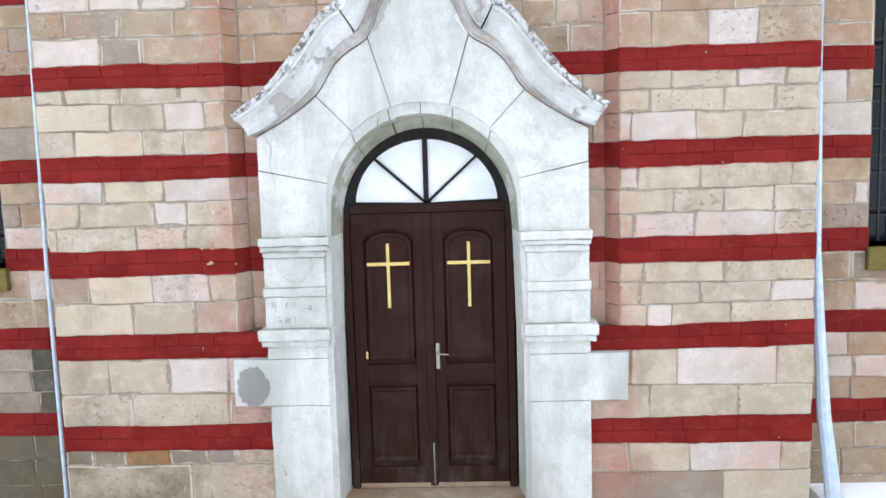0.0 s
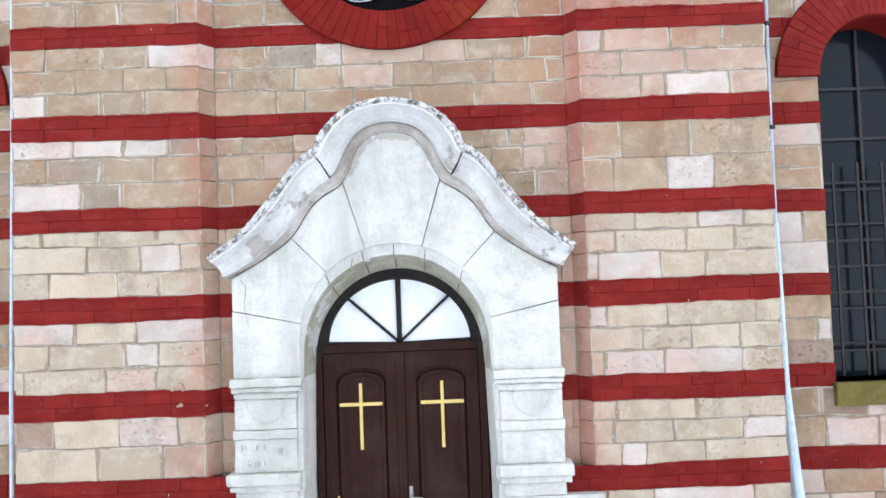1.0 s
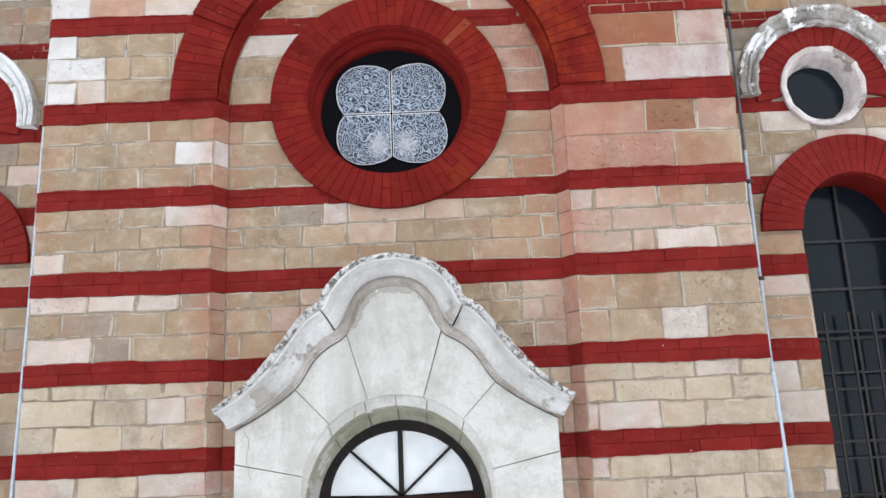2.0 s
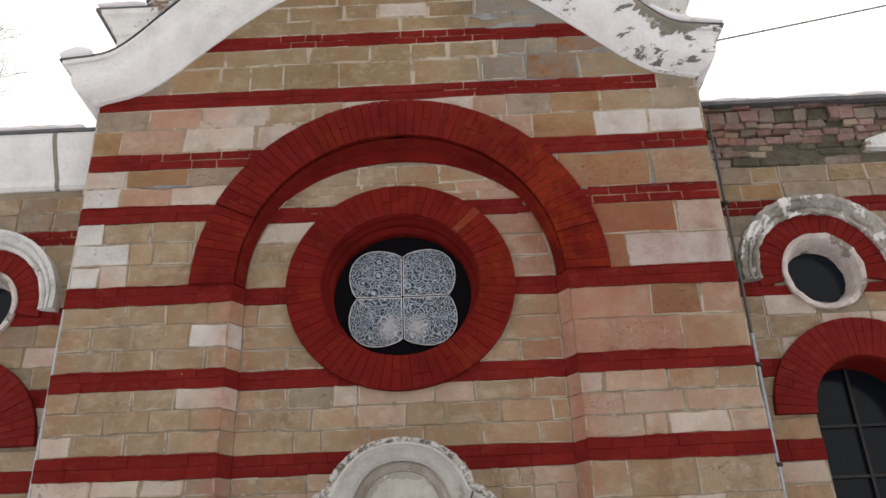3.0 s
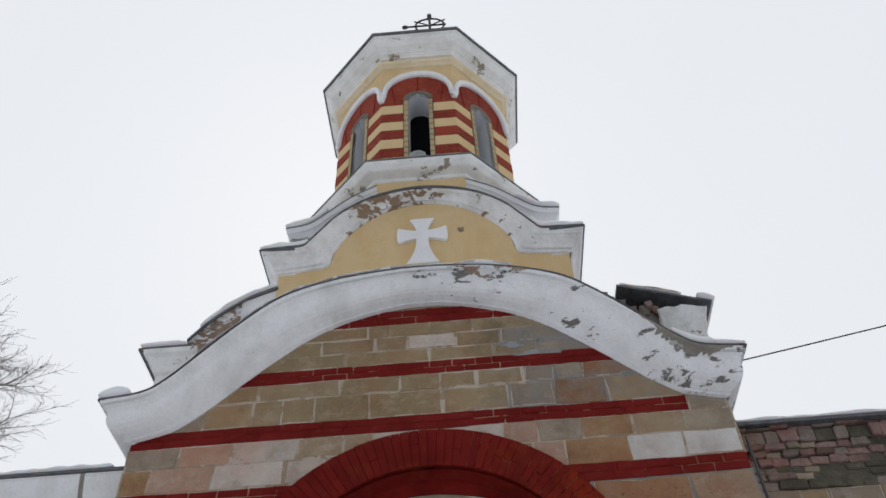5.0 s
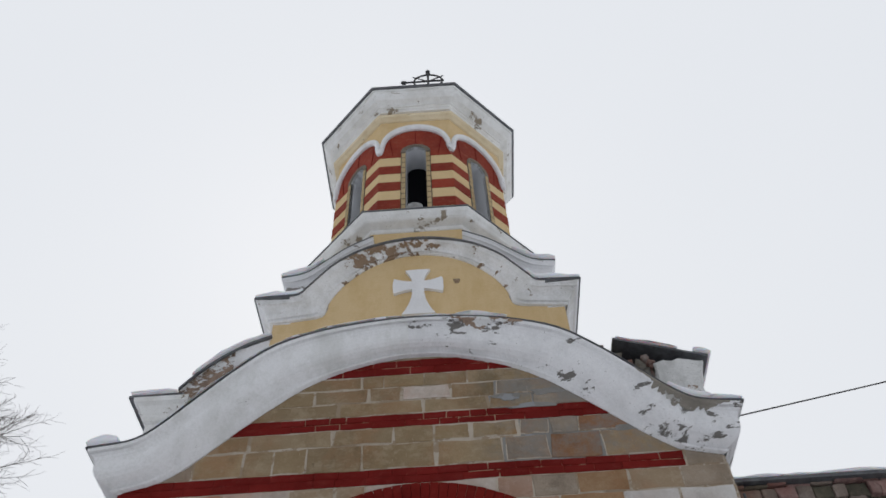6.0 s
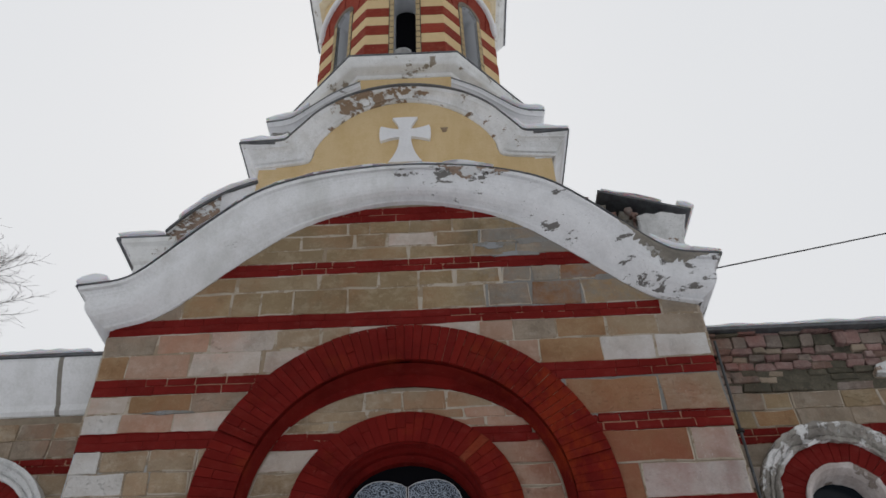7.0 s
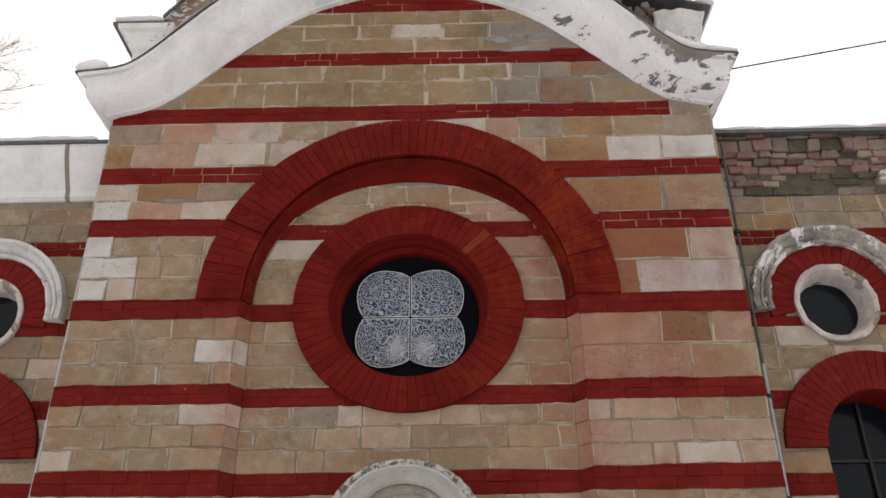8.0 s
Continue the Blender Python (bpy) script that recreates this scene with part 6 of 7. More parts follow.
part("lower_drum", to_bm(*octagon_skin([(1.50, 10.0), (1.50, 11.9)])), YELLOW, tower, "yellow rendered drum")
part("sill_cornice", to_bm(*octagon_skin([(1.45, 11.80), (1.52, 11.82), (1.53, 11.87), (1.66, 11.885), (1.685, 11.90), (1.70, 11.92), (1.73, 11.95), (1.745, 11.98), (1.745, 12.015), (1.40, 12.25), (1.3, 12.25)])), EAVE_WORN, tower, "grey-white weathered sill cornice")
part("sill_flashing", to_bm(*octagon_skin([(1.70, 12.016), (1.76, 12.016), (1.76, 12.035), (1.40, 12.275), (1.37, 12.275)])), LEAD, tower)
# added black solid gives the openings the dark of the unlit chamber
part("inner_core", to_bm(*octagon_skin([(0.96, 12.0), (0.96, 15.4)])), BLACK, tower, "black solid standing in for the bell chamber's shade")
STRIPES = [12.22, 12.37, 12.575, 12.805, 13.048, 13.285, 13.52, 13.745, 13.996]
SPRING = 14.12
for face in range(8):
    ang = 45 * face
    c, s = math.cos(radians(ang)), math.sin(radians(ang))
    lift = lambda x, y, z, c=c, s=s: (TC[0] + x * c - (y - APO) * s, TC[1] + x * s + (y - APO) * c, z)
    h = SIDE / 2
    for k, (za, zb) in enumerate(zip(STRIPES, STRIPES[1:])):
        for sg in (-1, 1):
            v, f = slab([(sg * 0.228, za), (sg * (h + 0.001), za), (sg * (h + 0.001), zb - 0.003), (sg * 0.228, zb - 0.003)], 0.2, 0.006 if k % 2 else 0.0, 0.004, lift)
            link_mesh("stripe", v, f, CREAM if k % 2 else RED_TOWER, tower)
    # spandrel over the window, red below the white moulding and yellow above
    opening = [(0.236, 13.996)] + arc(0, SPRING, 0.236, 0, 180, 14) + [(-0.236, 13.996)]
    scallop = lambda w, crest: [(w * math.cos(radians(a)), 14.22 + (crest - 14.22) * math.sin(radians(a)) ** 0.85) for a in range(0, 181, 10)]
    bm = fill([[(h, 13.996), (h, 14.20)] + scallop(0.56, 14.90) + [(-h, 14.20), (-h, 13.996)] + list(reversed(opening))], 0.004, 0.2)
    for vtx in bm.verts:
        vtx.co = Vector(lift(*vtx.co))
    part("spandrel", bm, RED_TOWER, tower)
    for sg in (-1, 1):
        v, f = slab([(sg * 0.36, 14.05), (sg * 0.372, 14.05), (sg * 0.43, 14.54), (sg * 0.418, 14.54)], 0.02, -0.004, 0, lift)
        link_mesh("scored_joint", v, f, MORTAR_RED, tower)
    v, f = slab([(-0.006, 14.38), (0.006, 14.38), (0.006, 14.84), (-0.006, 14.84)], 0.02, -0.004, 0, lift)
    link_mesh("scored_joint", v, f, MORTAR_RED, tower)
    bm = fill([[(h, 14.20)] + scallop(0.56, 14.90) + [(-h, 14.20), (-h, 15.5), (h, 15.5)]], 0.0, 0.2)
    for vtx in bm.verts:
        vtx.co = Vector(lift(*vtx.co))
    part("frieze", bm, YELLOW, tower)
    rows = []
    for (xa, za), (xb, zb) in zip(scallop(0.51, 14.82), scallop(0.585, 14.96)):
        q = lambda t, y: lift(xa + (xb - xa) * t, y, za + (zb - za) * t)
        rows.append([q(0, 0.02), q(0, -0.035), q(0.25, -0.06), q(0.75, -0.06), q(1, -0.03), q(1, 0.02)])
    part("scallop_moulding", to_bm(*loft(rows, True)), WHITE_SOILED, tower, "white scalloped moulding, lightly soiled")
    for sg in (-1, 1):
        v, f = slab([(sg * 0.51, 14.23), (sg * (h + 0.02), 14.23), (sg * (h + 0.02), 14.08), (sg * 0.545, 14.09)], 0.02, -0.055, 0.02, lift)
        link_mesh("moulding_drop", v, f, WHITE_SOILED, tower)
    # brick-edged window
    teeth = Heap()
    rows = [[lift(r * px / 0.161, y, SPRING + (pz - SPRING) * (r / 0.161 if pz > SPRING else 1)) for r, y in ((0.161, 0.05), (0.161, -0.004), (0.238, -0.004), (0.238, 0.05))] for px, pz in [(0.161, 12.22)] + arc(0, SPRING, 0.161, 0, 180, 14) + [(-0.161, 12.30)]]
    part("trim_bed", to_bm(*loft(rows, True)), DAMP, tower)
    for sg in (-1, 1):
        for j in range(13):
            za = 12.22 + 0.146 * j
            link_mesh("trim_brick", *slab([(sg * 0.162, za), (sg * 0.226, za), (sg * 0.226, za + 0.126), (sg * 0.162, za + 0.126)], 0.16, -0.010, 0.006, lift), TRIM, tower)
    for j in range(19):
        a0, a1 = 180 * (j + 0.2) / 19, 180 * (j + 0.8) / 19
        teeth.add(*slab([(r * math.cos(radians(a)), SPRING + r * math.sin(radians(a))) for r, a in ((0.162, a0), (0.240, a0), (0.240, a1), (0.162, a1))], 0.12, -0.014, 0.004, lift))
    tagged(teeth.link("arch_bricks", TEETH, tower, "greyed bricks round the window head"), kind="stuff")
    rows = [[lift(x, y, zz) for x, y, zz in ((px, 0.0, pz), (px * 1.25, 0.0, pz + (0.04 if pz > SPRING else 0)), (px * 1.25, 0.42, pz + (0.04 if pz > SPRING else 0)), (px, 0.42, pz))] for px, pz in [(0.161, 12.25)] + arc(0, SPRING, 0.161, 0, 180, 12) + [(-0.161, 12.25)]]
    part("window_reveal", to_bm(*loft(rows, True)), SHADE_WALL, tower, "grey plastered window reveal")
# eaves
part("eave_moulding", to_bm(*octagon_skin([(1.38, 15.12), (1.43, 15.125), (1.465, 15.15), (1.50, 15.165), (1.51, 15.20), (1.51, 15.225), (1.46, 15.24), (1.38, 15.26)])), LEDGE, tower)
part("eave_cove", to_bm(*octagon_skin([(1.30, 15.42), (1.44, 15.43), (1.455, 15.47), (1.47, 15.475), (1.485, 15.50), (1.512, 15.505), (1.512, 15.53), (1.50, 15.535), (1.53, 15.55), (1.61, 15.58), (1.67, 15.64), (1.695, 15.70), (1.715, 15.705), (1.72, 15.76), (1.2, 15.77)])), EAVE_WORN, tower, "white coved eave, grey where flaked")
part("roof", to_bm(*octagon_skin([(1.66, 15.765), (1.75, 15.76), (1.76, 15.80), (0.9, 16.9), (0.05, 17.7)])), LEAD, tower, "dark metal tower roof")
finial = thing("roof_cross", "wrought-iron cross with a wheel on the tower roof", "cross", at=(0.2, 1.87, 17.22))
v, f = tube([(0.0, 0, 0), (0.0, 0, 2.0), (0.0, 0, 2.9)], 0.03, 8)
link_mesh("shaft", v, f, IRON, finial)
v, f = tube([(0.32 * math.cos(radians(a)), 0, 2.36 + 0.32 * math.sin(radians(a))) for a in range(0, 361, 12)], 0.022, 6)
link_mesh("wheel", v, f, IRON, finial)
v, f = tube([(-0.62, 0, 2.36), (0.36, 0, 2.36)], 0.022, 6)
link_mesh("crossbar", v, f, IRON, finial)
for a in (35, 145):
    v, f = tube([(0, 0, 2.36), (0.42 * math.cos(radians(a)), 0, 2.36 + 0.42 * math.sin(radians(a)))], 0.015, 6)
    link_mesh("spoke", v, f, IRON, finial)
for x, z in ((-0.55, 2.36), (0, 2.82)):
    part("knop", bevelled_box((x - 0.05, -0.03, z - 0.05), (x + 0.05, 0.03, z + 0.05), 0.015), IRON, finial)
speaker = thing("loudspeaker", "grey horn loudspeaker in the bell tower window", "loudspeaker", at=(-0.06, 0.56, 12.75))
rows = [[(r * math.cos(radians(a)), y, r * math.sin(radians(a))) for a in range(0, 360, 20)] for r, y in ((0.03, 0.3), (0.05, 0.2), (0.08, 0.1), (0.115, 0.02), (0.125, 0.0), (0.11, 0.005), (0.06, 0.1), (0.02, 0.2))]
link_mesh("horn", *loft(rows, True), ENAMEL, speaker)
part("bracket", bevelled_box((-0.03, 0.08, -0.5), (0.03, 0.14, -0.05), 0.008), IRON, speaker)

# ---- nave walls beside the block ----


def crumble(bm, amp):
    """Breaks up the surface of old render: coarse losses and fine roughness."""
    for v in bm.verts:
        q = v.co * 9 + Vector((1.3, 5.1, 2.2))
        v.co += noise.noise_vector(q) * amp + noise.noise_vector(q * 3.1) * amp * 0.6
    return bm


WIN_X, WIN_Z = 3.85, 4.39
OCU, OCU_Z = {-1: -3.80, 1: 3.735}, 5.655
for s, wname in ((-1, "wall_west"), (1, "wall_east")):
    wall = thing(wname, "striped nave wall of sandstone and red brick with arched window", "wall", "structure")
    hole = [(s * WIN_X - 0.47, 1.98), (s * WIN_X + 0.47, 1.98)] + arc(s * WIN_X, WIN_Z, 0.47, 0, 180, 18)
    eye = arc(OCU[s], OCU_Z, 0.30, 0, 350, 30)
    x0, x1 = sorted((s * 2.6, s * 7.2))
    part("wall_core", fill([[(x0, -0.1), (x1, -0.1), (x1, 7.5), (x0, 7.5)], hole, eye], SIDE_Y + 0.008, SIDE_Y + 0.65), MORTAR, wall)

    def trim_side(poly, s=s):
        cx, cz = sum(p[0] for p in poly) / len(poly), sum(p[1] for p in poly) / len(poly)
        dx, dz = cx - s * WIN_X, cz - WIN_Z
        if 1.95 < cz < WIN_Z + 0.05:
            if abs(dx) < 0.46:
                reach = max((x - s * WIN_X for x, _ in poly), key=abs)
                if abs(reach) < 0.49:
                    return None
                dx = reach
            poly = cut(poly, math.copysign(1, dx), 0, (s * WIN_X) * math.copysign(1, dx) + 0.47)
        elif dz > 0:
            r = math.hypot(dx, dz)
            if r < 0.62:
                return None
            if min(math.hypot(x - s * WIN_X, z - WIN_Z) for x, z in poly) < 0.6:
                poly = cut(poly, dx / r, dz / r, (s * WIN_X * dx + WIN_Z * dz) / r + 0.6)
        ex, ez = cx - OCU[s], cz - OCU_Z
        r = math.hypot(ex, ez)
        if r < 0.9 and len(poly) > 2:
            if r < 0.40:
                return None
            if min(math.hypot(x - OCU[s], z - OCU_Z) for x, z in poly) < 0.34:
                poly = cut(poly, ex / r, ez / r, (OCU[s] * ex + OCU_Z * ez) / r + 0.33)
        return poly if size_of(poly) > 0.001 else None

    xs0, xs1 = sorted((s * 2.84, s * 5.6))
    zs = [b for b in BANDS if b[1] < 6.5]
    for z0, z1 in zs:
        brick_band(xs0, xs1, z0, z1, SIDE_Y, wall, trim_side, wname)
    for (a0, a1), (b0, b1) in zip([(-0.2, -0.05)] + zs, zs + [(6.77, 6.9)]):
        rows_n = 3 if b0 - a1 > 0.5 else 2
        for k in range(rows_n):
            za, zb = a1 + (b0 - a1) * k / rows_n, a1 + (b0 - a1) * (k + 1) / rows_n
            tones = "".join(random.choice("tttwtwwgt" if s > 0 else "tttgtgw") for _ in range(9))
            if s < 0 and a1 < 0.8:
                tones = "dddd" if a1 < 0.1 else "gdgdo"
            if a1 > 6.3:
                tones = "".join(random.choice("oghgt" if s > 0 else "gtgg") for _ in range(9))
            js = broken(xs0, xs1, 0.42)
            if 1.95 < zb and za < 4.5:
                js = [x for x in js if abs(abs(x) - WIN_X) > (0.57 if k % 2 else 1.0)] + [s * WIN_X - 0.47, s * WIN_X + 0.47]
                js.sort()
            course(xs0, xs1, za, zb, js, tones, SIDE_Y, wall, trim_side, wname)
    if s > 0:
        # bare crumbling brick under the eave
        # slab in the dark damp-stone colour stands for shade between the bricks
        part("dark_backing", to_bm(*box((2.86, SIDE_Y + 0.004, 6.77), (5.6, SIDE_Y + 0.03, 7.42))), DAMP, wall)
        za = 6.77
        for k, (high, mean, step) in enumerate(((0.095, 0.32, 0.0), (0.075, 0.24, -0.006), (0.07, 0.2, 0.004), (0.085, 0.17, 0.012), (0.075, 0.15, 0.022), (0.075, 0.16, 0.03), (0.14, 0.16, 0.045), (0.035, 0.22, 0.055))):
            xx = [xs0, *broken(xs0, xs1, mean), xs1]
            for xa, xb in zip(xx, xx[1:]):
                if random.random() < (0.09 if k < 3 else 0.03):
                    continue
                out = step + random.uniform(-0.020, 0.026)
                lop = random.uniform(-0.008, 0.008)
                v, f = slab([(x, z + lop) for x, z in ragged(xa, xb, za, za + high, 0.004, 0.010)], SIDE_Y + 0.03, SIDE_Y - out, 0.008)
                m = random.choice((RUBBLE, RUBBLE, DAMP, PINK_BRICK) if k > 5 else (PINK_BRICK, PINK_BRICK, OLD_BRICK, RUBBLE, GREY) if k > 2 else (RUBBLE, GREY, DAMP))
                link_mesh("brick", v, f, m, wall)
            za += high
    for (key, kind, _), (heap, material, parent) in heaps.items():
        tagged(heap.link("stonework" if kind == "stone" else "brickwork" if kind == "brick" else kind, material, parent), kind="stuff")
    heaps.clear()

    # round-arched window with iron bars
    win = thing("window_2" if s > 0 else "window_3", "tall dark arched window with iron grille and red brick arch", "window", "structure", "arched nave windows")
    ring(s * WIN_X, WIN_Z, 0.47, 0.81, 0, 180, 30, SIDE_Y + 0.02, SIDE_Y - 0.05, RED, win, True, split=0.2)
    rows = [[(s * WIN_X + r * math.cos(radians(a)), y, WIN_Z + r * math.sin(radians(a))) for r, y in ((0.80, SIDE_Y + 0.03), (0.80, SIDE_Y - 0.036), (0.48, SIDE_Y - 0.036), (0.465, SIDE_Y), (0.465, SIDE_Y + 0.45), (0.6, SIDE_Y + 0.45))] for a in range(0, 181, 6)]
    part("arch_reveal", to_bm(*loft(rows, True)), RED_ARCH, win)
    for q in (-1, 1):
        xa, xb = sorted((s * WIN_X + q * 0.462, s * WIN_X + q * 0.50))
        part("jamb_reveal", to_bm(*box((xa, SIDE_Y + 0.02, 1.98), (xb, SIDE_Y + 0.45, WIN_Z))), TAN, win)
        for z0, z1 in BANDS:
            if 1.9 < z0 < 4.3:
                xa, xb = sorted((s * WIN_X + q * 0.458, s * WIN_X + q * 0.49))
                part("painted_jamb", to_bm(*box((xa, SIDE_Y + 0.01, z0), (xb, SIDE_Y + 0.44, z1))), RED, win)
    part("window_sill", bevelled_box((s * WIN_X - 0.49, SIDE_Y - 0.06, 1.80), (s * WIN_X + 0.49, SIDE_Y + 0.5, 1.98), 0.012), MOSS, win, "mossy stone sill")
    v, f = slab([(s * WIN_X - 0.47, 1.98), (s * WIN_X + 0.47, 1.98)] + arc(s * WIN_X, WIN_Z, 0.47, 0, 180, 20), SIDE_Y + 0.34, SIDE_Y + 0.33)
    link_mesh("pane", v, f, DARK_GLASS, win, "dark window glass")
    for x in (-0.45, 0.0, 0.45):
        part("window_bar", bevelled_box((s * WIN_X + x - 0.014, SIDE_Y + 0.29, 1.98), (s * WIN_X + x + 0.014, SIDE_Y + 0.33, 4.84 if x == 0 else WIN_Z), 0.006), IRON, win)
    for k in range(6):
        z = 2.25 + 0.42 * k
        part("window_bar", bevelled_box((s * WIN_X - 0.45, SIDE_Y + 0.295, z - 0.012), (s * WIN_X + 0.45, SIDE_Y + 0.325, z + 0.012), 0.004), IRON, win)
    for k in range(4):
        x = s * WIN_X - 0.30 + 0.2 * k
        v, f = tube([(x, SIDE_Y + 0.2, 2.0), (x, SIDE_Y + 0.2, 3.72)], 0.014, 6)
        link_mesh("grille_bar", v, f, IRON, win)
    for k in range(5):
        v, f = tube([(s * WIN_X - 0.46, SIDE_Y + 0.205, 2.2 + 0.34 * k), (s * WIN_X + 0.46, SIDE_Y + 0.205, 2.2 + 0.34 * k)], 0.011, 6)
        link_mesh("grille_bar", v, f, IRON, win)

    # small round window with a white hood mould
    ocu = thing("window_4" if s > 0 else "window_5", "small round window with peeling white hood and red ring", "window", "structure", "round nave windows")
    ox, oz = OCU[s], OCU_Z
    rows = [[(ox + r * math.cos(radians(a)), y, oz + r * math.sin(radians(a))) for r, y in ((0.36, SIDE_Y + 0.02), (0.365, SIDE_Y - 0.05), (0.345, SIDE_Y - 0.06), (0.320, SIDE_Y - 0.045), (0.288, SIDE_Y + 0.03), (0.268, SIDE_Y + 0.19), (0.36, SIDE_Y + 0.19))] for a in range(0, 361, 4)]
    part("round_rim", crumble(to_bm(*loft(rows)), 0.010 if s > 0 else 0.005), RIM, ocu, "peeling white rim")
    v, f = slab(arc(ox, oz, 0.285, 0, 348, 29), SIDE_Y + 0.21, SIDE_Y + 0.175)
    link_mesh("pane", v, f, DARK_GLASS, ocu)
    ring(ox, oz, 0.36, 0.585, -12, 192, 22, SIDE_Y + 0.02, SIDE_Y - 0.02, RED, ocu, True, split=0)
    rows = [[(ox + r * math.cos(radians(a)), y, oz + r * math.sin(radians(a))) for r, y in ((0.57, SIDE_Y + 0.02), (0.57, SIDE_Y - 0.06), (0.595, SIDE_Y - 0.078), (0.612, SIDE_Y - 0.06), (0.616, SIDE_Y - 0.045), (0.64, SIDE_Y - 0.085), (0.675, SIDE_Y - 0.12), (0.68, SIDE_Y - 0.10), (0.705, SIDE_Y - 0.125), (0.735, SIDE_Y - 0.12), (0.74, SIDE_Y - 0.06), (0.74, SIDE_Y + 0.02))] for a in range(-6, 187, 3)]
    part("hood_mould", crumble(to_bm(*loft(rows, True)), 0.020 if s > 0 else 0.006), RUIN if s > 0 else GREY_WORN, ocu, "broken hood mould with white remnants" if s > 0 else "white hood mould")
    if s < 0:
        # white coved eaves cornice
        cor = thing("eaves_cornice", "white plaster eaves cornice with dark metal edge", "cornice", "structure")
        sec = [(SIDE_Y + 0.3, 6.84), (SIDE_Y - 0.02, 6.84), (SIDE_Y - 0.05, 6.87), (SIDE_Y - 0.055, 6.93), (SIDE_Y - 0.10, 7.0), (SIDE_Y - 0.17, 7.12), (SIDE_Y - 0.22, 7.22), (SIDE_Y - 0.25, 7.30), (SIDE_Y - 0.25, 7.335), (SIDE_Y + 0.3, 7.34)]
        for xa, xb, m in ((-7.2, -3.31, WHITE_SOILED), (-3.31, -3.265, BARE_RENDER), (-3.265, -2.80, WHITE_SOILED)):
            part("cove", to_bm(*loft([[(x, y, z) for y, z in sec] for x in (xa, xb)], True)), m, cor)
        part("flashing", to_bm(*box((-7.2, SIDE_Y - 0.275, 7.338), (-2.85, SIDE_Y + 0.7, 7.365))), LEAD, cor)
        bank("snow", "white snow along the eaves", [(-7.0 + 0.16 * k, 7.366) for k in range(26)], SIDE_Y - 0.27, SIDE_Y + 0.6, 0.07, 41)
    else:
        cor = thing("roof_edge", "dark metal eaves edge over the bare brick wall", "roof", "structure")
        part("flashing", to_bm(*box((2.86, SIDE_Y - 0.12, 7.42), (7.2, SIDE_Y + 0.7, 7.455))), LEAD, cor)
        bank("snow", "thin white snow along the roof edge", [(2.9 + 0.16 * k, 7.456) for k in range(27)], SIDE_Y - 0.11, SIDE_Y + 0.6, 0.03, 43)
        torn = spline([(5.6, 7.36), (4.86, 7.37), (4.74, 7.31), (4.83, 7.17), (4.77, 7.06), (4.60, 7.03), (4.45, 6.98), (4.42, 6.90)], 6)
        torn = [(x + 0.03 * noise.noise(Vector((x * 9, z * 14, 3.0))), z + 0.025 * noise.noise(Vector((x * 11, z * 9, 8.0)))) for x, z in torn]
        bm = fill([torn + [(5.0, 6.865), (5.6, 6.87)]], SIDE_Y - 0.075, SIDE_Y + 0.02)
        part("plaster_remnant", bm, GREY_WORN, cor, "surviving patch of white plaster cornice")

# closing walls and roof of the nave
nave = thing("nave", "plain rendered nave body behind the front, snow on the roof", "building", "structure")
part("side_wall", to_bm(*box((-7.2, 1.02, -0.1), (-6.7, 14, 7.4))), MORTAR, nave)
part("side_wall", to_bm(*box((6.7, 1.02, -0.1), (7.2, 14, 7.4))), MORTAR, nave)
part("rear_wall", to_bm(*box((-6.7, 13.5, -0.1), (6.7, 14, 7.4))), MORTAR, nave)
for s in (-1, 1):
    part("block_side", to_bm(*box((s * 2.58 - 0.24, 0.62, -0.1), (s * 2.58 + 0.24, 3.4, 7.55))), MORTAR, nave)
part("roof", to_bm(*loft([[(x, 0.45, 7.40), (x, 7.2, 8.6), (x, 14.2, 7.40), (x, 14.2, 7.35), (x, 0.45, 7.35)] for x in (-7.3, 7.3)], True)), SNOW, nave, "snow-covered roof")
part("block_roof", to_bm(*loft([[(x, y, 7.62 + (z - 7.62) * 0.97) for x, z in GABLE_TOP] for y in (0.45, 3.4)])), LEAD, nave, "curved dark metal roof")

# ---- downpipes, cable ----
pipe = thing("downpipe", "galvanised downpipe beside the block, pale blue lower length", "downpipe", group="downpipes")
for pts, r, m in (([(2.93, 0.12, 7.2), (2.915, 0.12, 6.3), (2.90, 0.12, 5.0)], 0.013, DARK_ZINC), ([(2.90, 0.12, 5.02), (2.885, 0.12, 4.2), (2.88, 0.12, 3.2)], 0.016, ZINC)):
    link_mesh("pipe_length", *tube(pts, r, 10), m, pipe)
link_mesh("pipe_length", *tube([(2.88, 0.12, 3.22), (2.885, 0.11, 2.0), (2.915, 0.10, 1.4), (2.96, 0.09, 0.75), (3.04, 0.07, 0.1)], 0.022, 10, 0.06), PALE_BLUE, pipe, "pale blue widening lower length")
for z, x in ((6.25, 2.912), (4.75, 2.895), (3.95, 2.884), (0.72, 2.962)):
    link_mesh("clip", *loft([[(x + r * math.cos(radians(a)), 0.12 - (0.02 if z < 1 else 0) + r * math.sin(radians(a)), z + dz) for a in range(0, 360, 30)] for r, dz in ((0.022, -0.016), (0.034, -0.012), (0.034, 0.012), (0.022, 0.016))], True), IRON, pipe)
pipe2 = thing("downpipe", "pale grey-blue downpipe beside the block", "downpipe", group="downpipes")
link_mesh("pipe_length", *tube([(-2.885, 0.14, 6.9), (-2.90, 0.14, 4.0), (-2.93, 0.14, 2.0), (-2.935, 0.14, 0.0)], 0.016, 10), PALE_BLUE, pipe2)
v, f = tube([(3.10 + 0.7 * k, -0.05, 7.955 + 0.136 * k + 0.0012 * k * k) for k in range(16)], 0.008, 6)
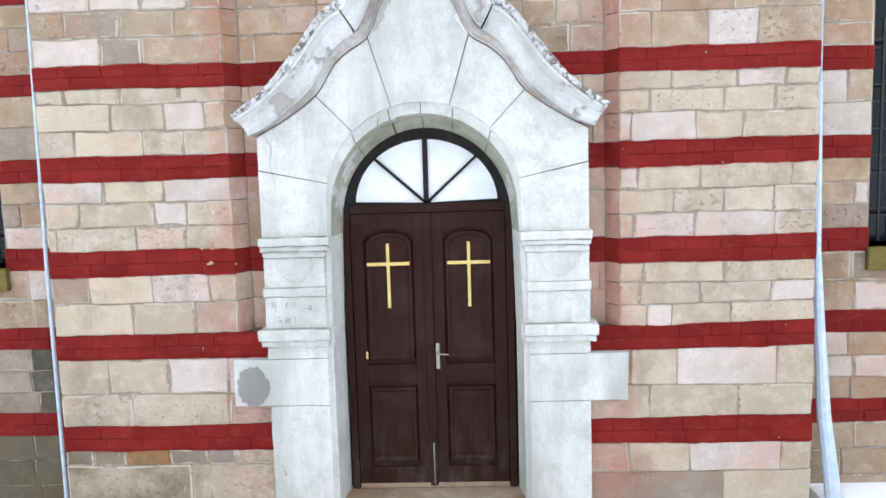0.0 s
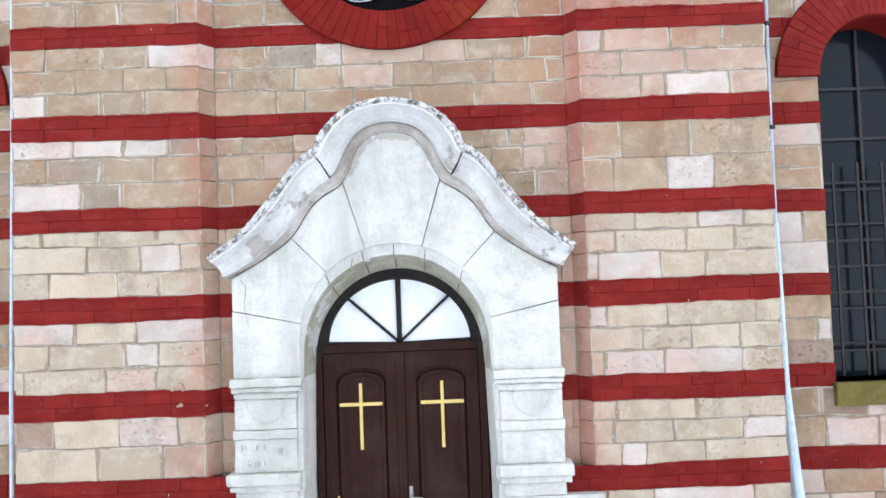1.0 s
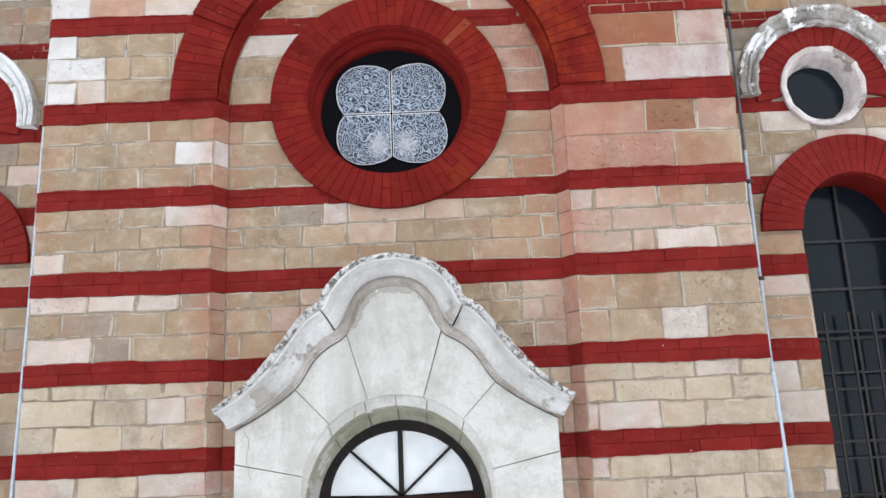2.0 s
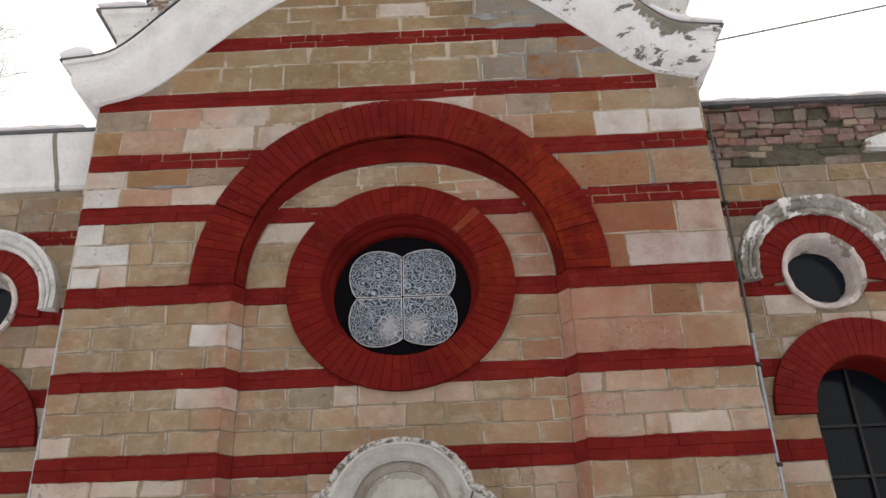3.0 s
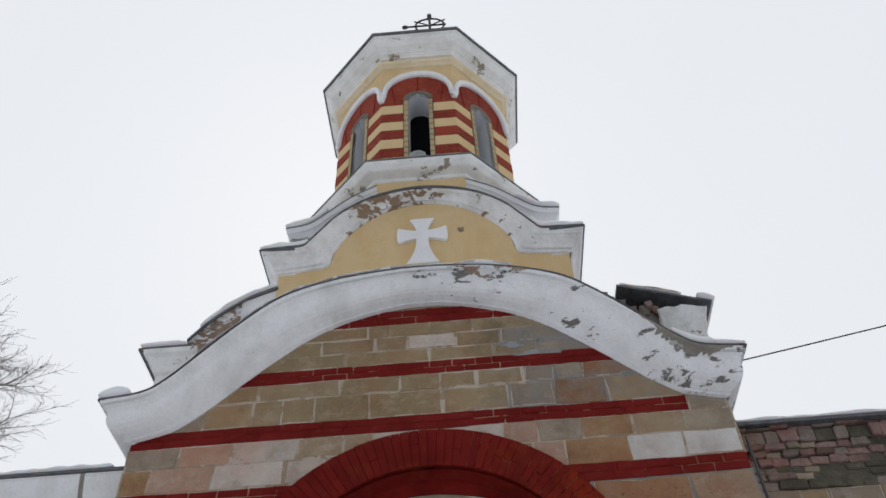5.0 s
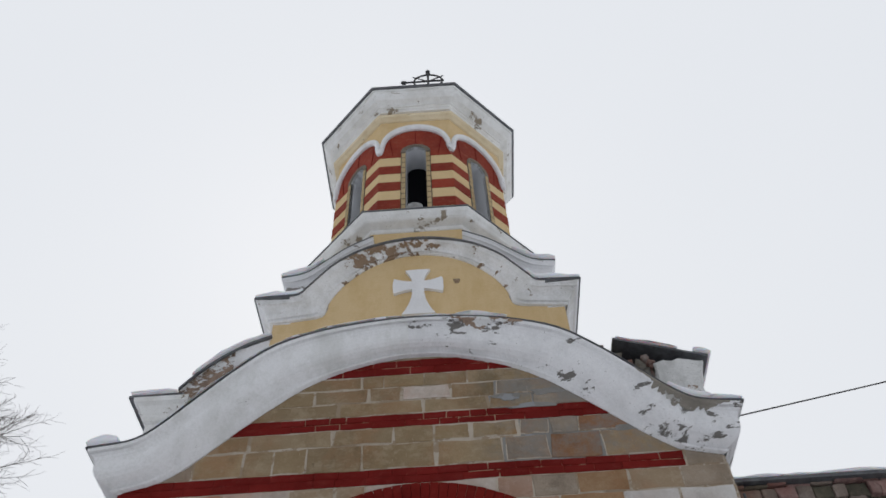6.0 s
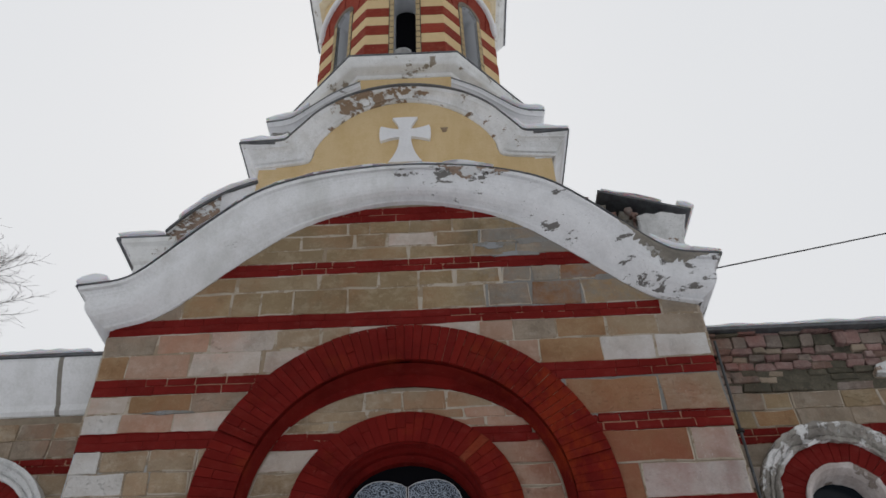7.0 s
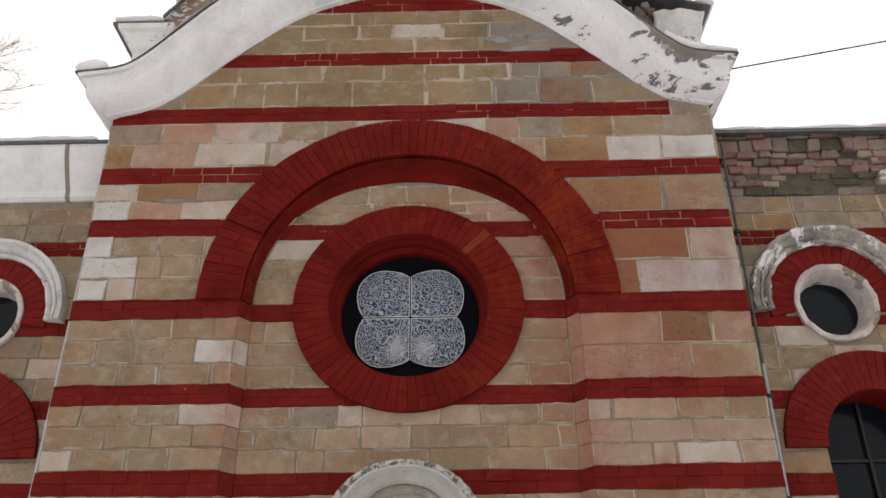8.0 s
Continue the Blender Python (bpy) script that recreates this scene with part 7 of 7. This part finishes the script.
tagged(link_mesh("overhead_cable", v, f, IRON), "thin black cable running from the gable end", "cable")
v, f = box((2.95, SIDE_Y - 0.35, 0.0), (5.4, SIDE_Y, 0.09))
plinth = link_mesh("plinth_snow", v, f, SNOW)
tagged(plinth, "white snow lying on the wall's footing", "snow")

# ---- bare birch behind ----


def bare_tree(at, height, seed):
    rnd = random.Random(seed)
    tree = thing("tree", "bare leafless birch crown against the white sky", "tree", at=at)
    twigs = Heap()

    def path(p, d, length, n, curl, lift):
        """A wandering line that keeps its heading and bends up or down by lift."""
        pts, q, dd, bias = [p], p, d.normalized(), Vector((rnd.uniform(-1, 1), rnd.uniform(-1, 1), rnd.uniform(-0.5, 0.5))) * curl
        for _ in range(n):
            dd = (dd + bias / n + Vector((rnd.uniform(-1, 1), rnd.uniform(-1, 1), rnd.uniform(-1, 1))) * 0.10 + Vector((0, 0, lift / n))).normalized()
            q = q + dd * length / n
            pts.append(q)
        return pts

    def side(d, spread):
        u = Vector((rnd.uniform(-1, 1), rnd.uniform(-1, 1), rnd.uniform(-1, 1)))
        return (d + (u - d * u.dot(d)).normalized() * spread).normalized()

    stem = path(Vector((0, 0, 0)), Vector((0.02, 0, 1)), height, 14, 0.1, 0.3)
    link_mesh("trunk", *tube(stem, 0.17, 8, 0.03), BARK, tree)
    for k in range(34):
        u = 0.42 + 0.55 * k / 34
        p0 = stem[int(u * 14)].lerp(stem[min(14, int(u * 14) + 1)], u * 14 % 1)
        az = k * 2.4
        limb = path(p0, Vector((math.cos(az), math.sin(az), 0.75)), height * 0.25 * (1.25 - u) * 1.6, 9, 0.4, 0.2)
        link_mesh("limb", *tube(limb, 0.045, 5, 0.016), BARK, tree)
        for i in range(2, 10):
            for _ in range(3):
                d1 = side((limb[i] - limb[i - 1]).normalized(), rnd.uniform(0.5, 0.9))
                branch = path(limb[i], d1, rnd.uniform(0.5, 1.1), 6, 0.7, 0.25)
                twigs.add(*tube(branch, 0.012, 4, 0.006))
                for j in range(1, 7):
                    for _ in range(2):
                        d2 = side((branch[j] - branch[j - 1]).normalized(), rnd.uniform(0.5, 1.0))
                        twig = path(branch[j], d2, rnd.uniform(0.2, 0.5), 5, 0.9, rnd.uniform(-0.2, 0.6))
                        twigs.add(*tube(twig, 0.0055, 3, 0.003))
    tagged(twigs.link("crown", BARK, tree, "fine bare twigs"), kind="stuff")
    return tree


bare_tree((-12.45, 8.5, 0.0), 16.0, 4)
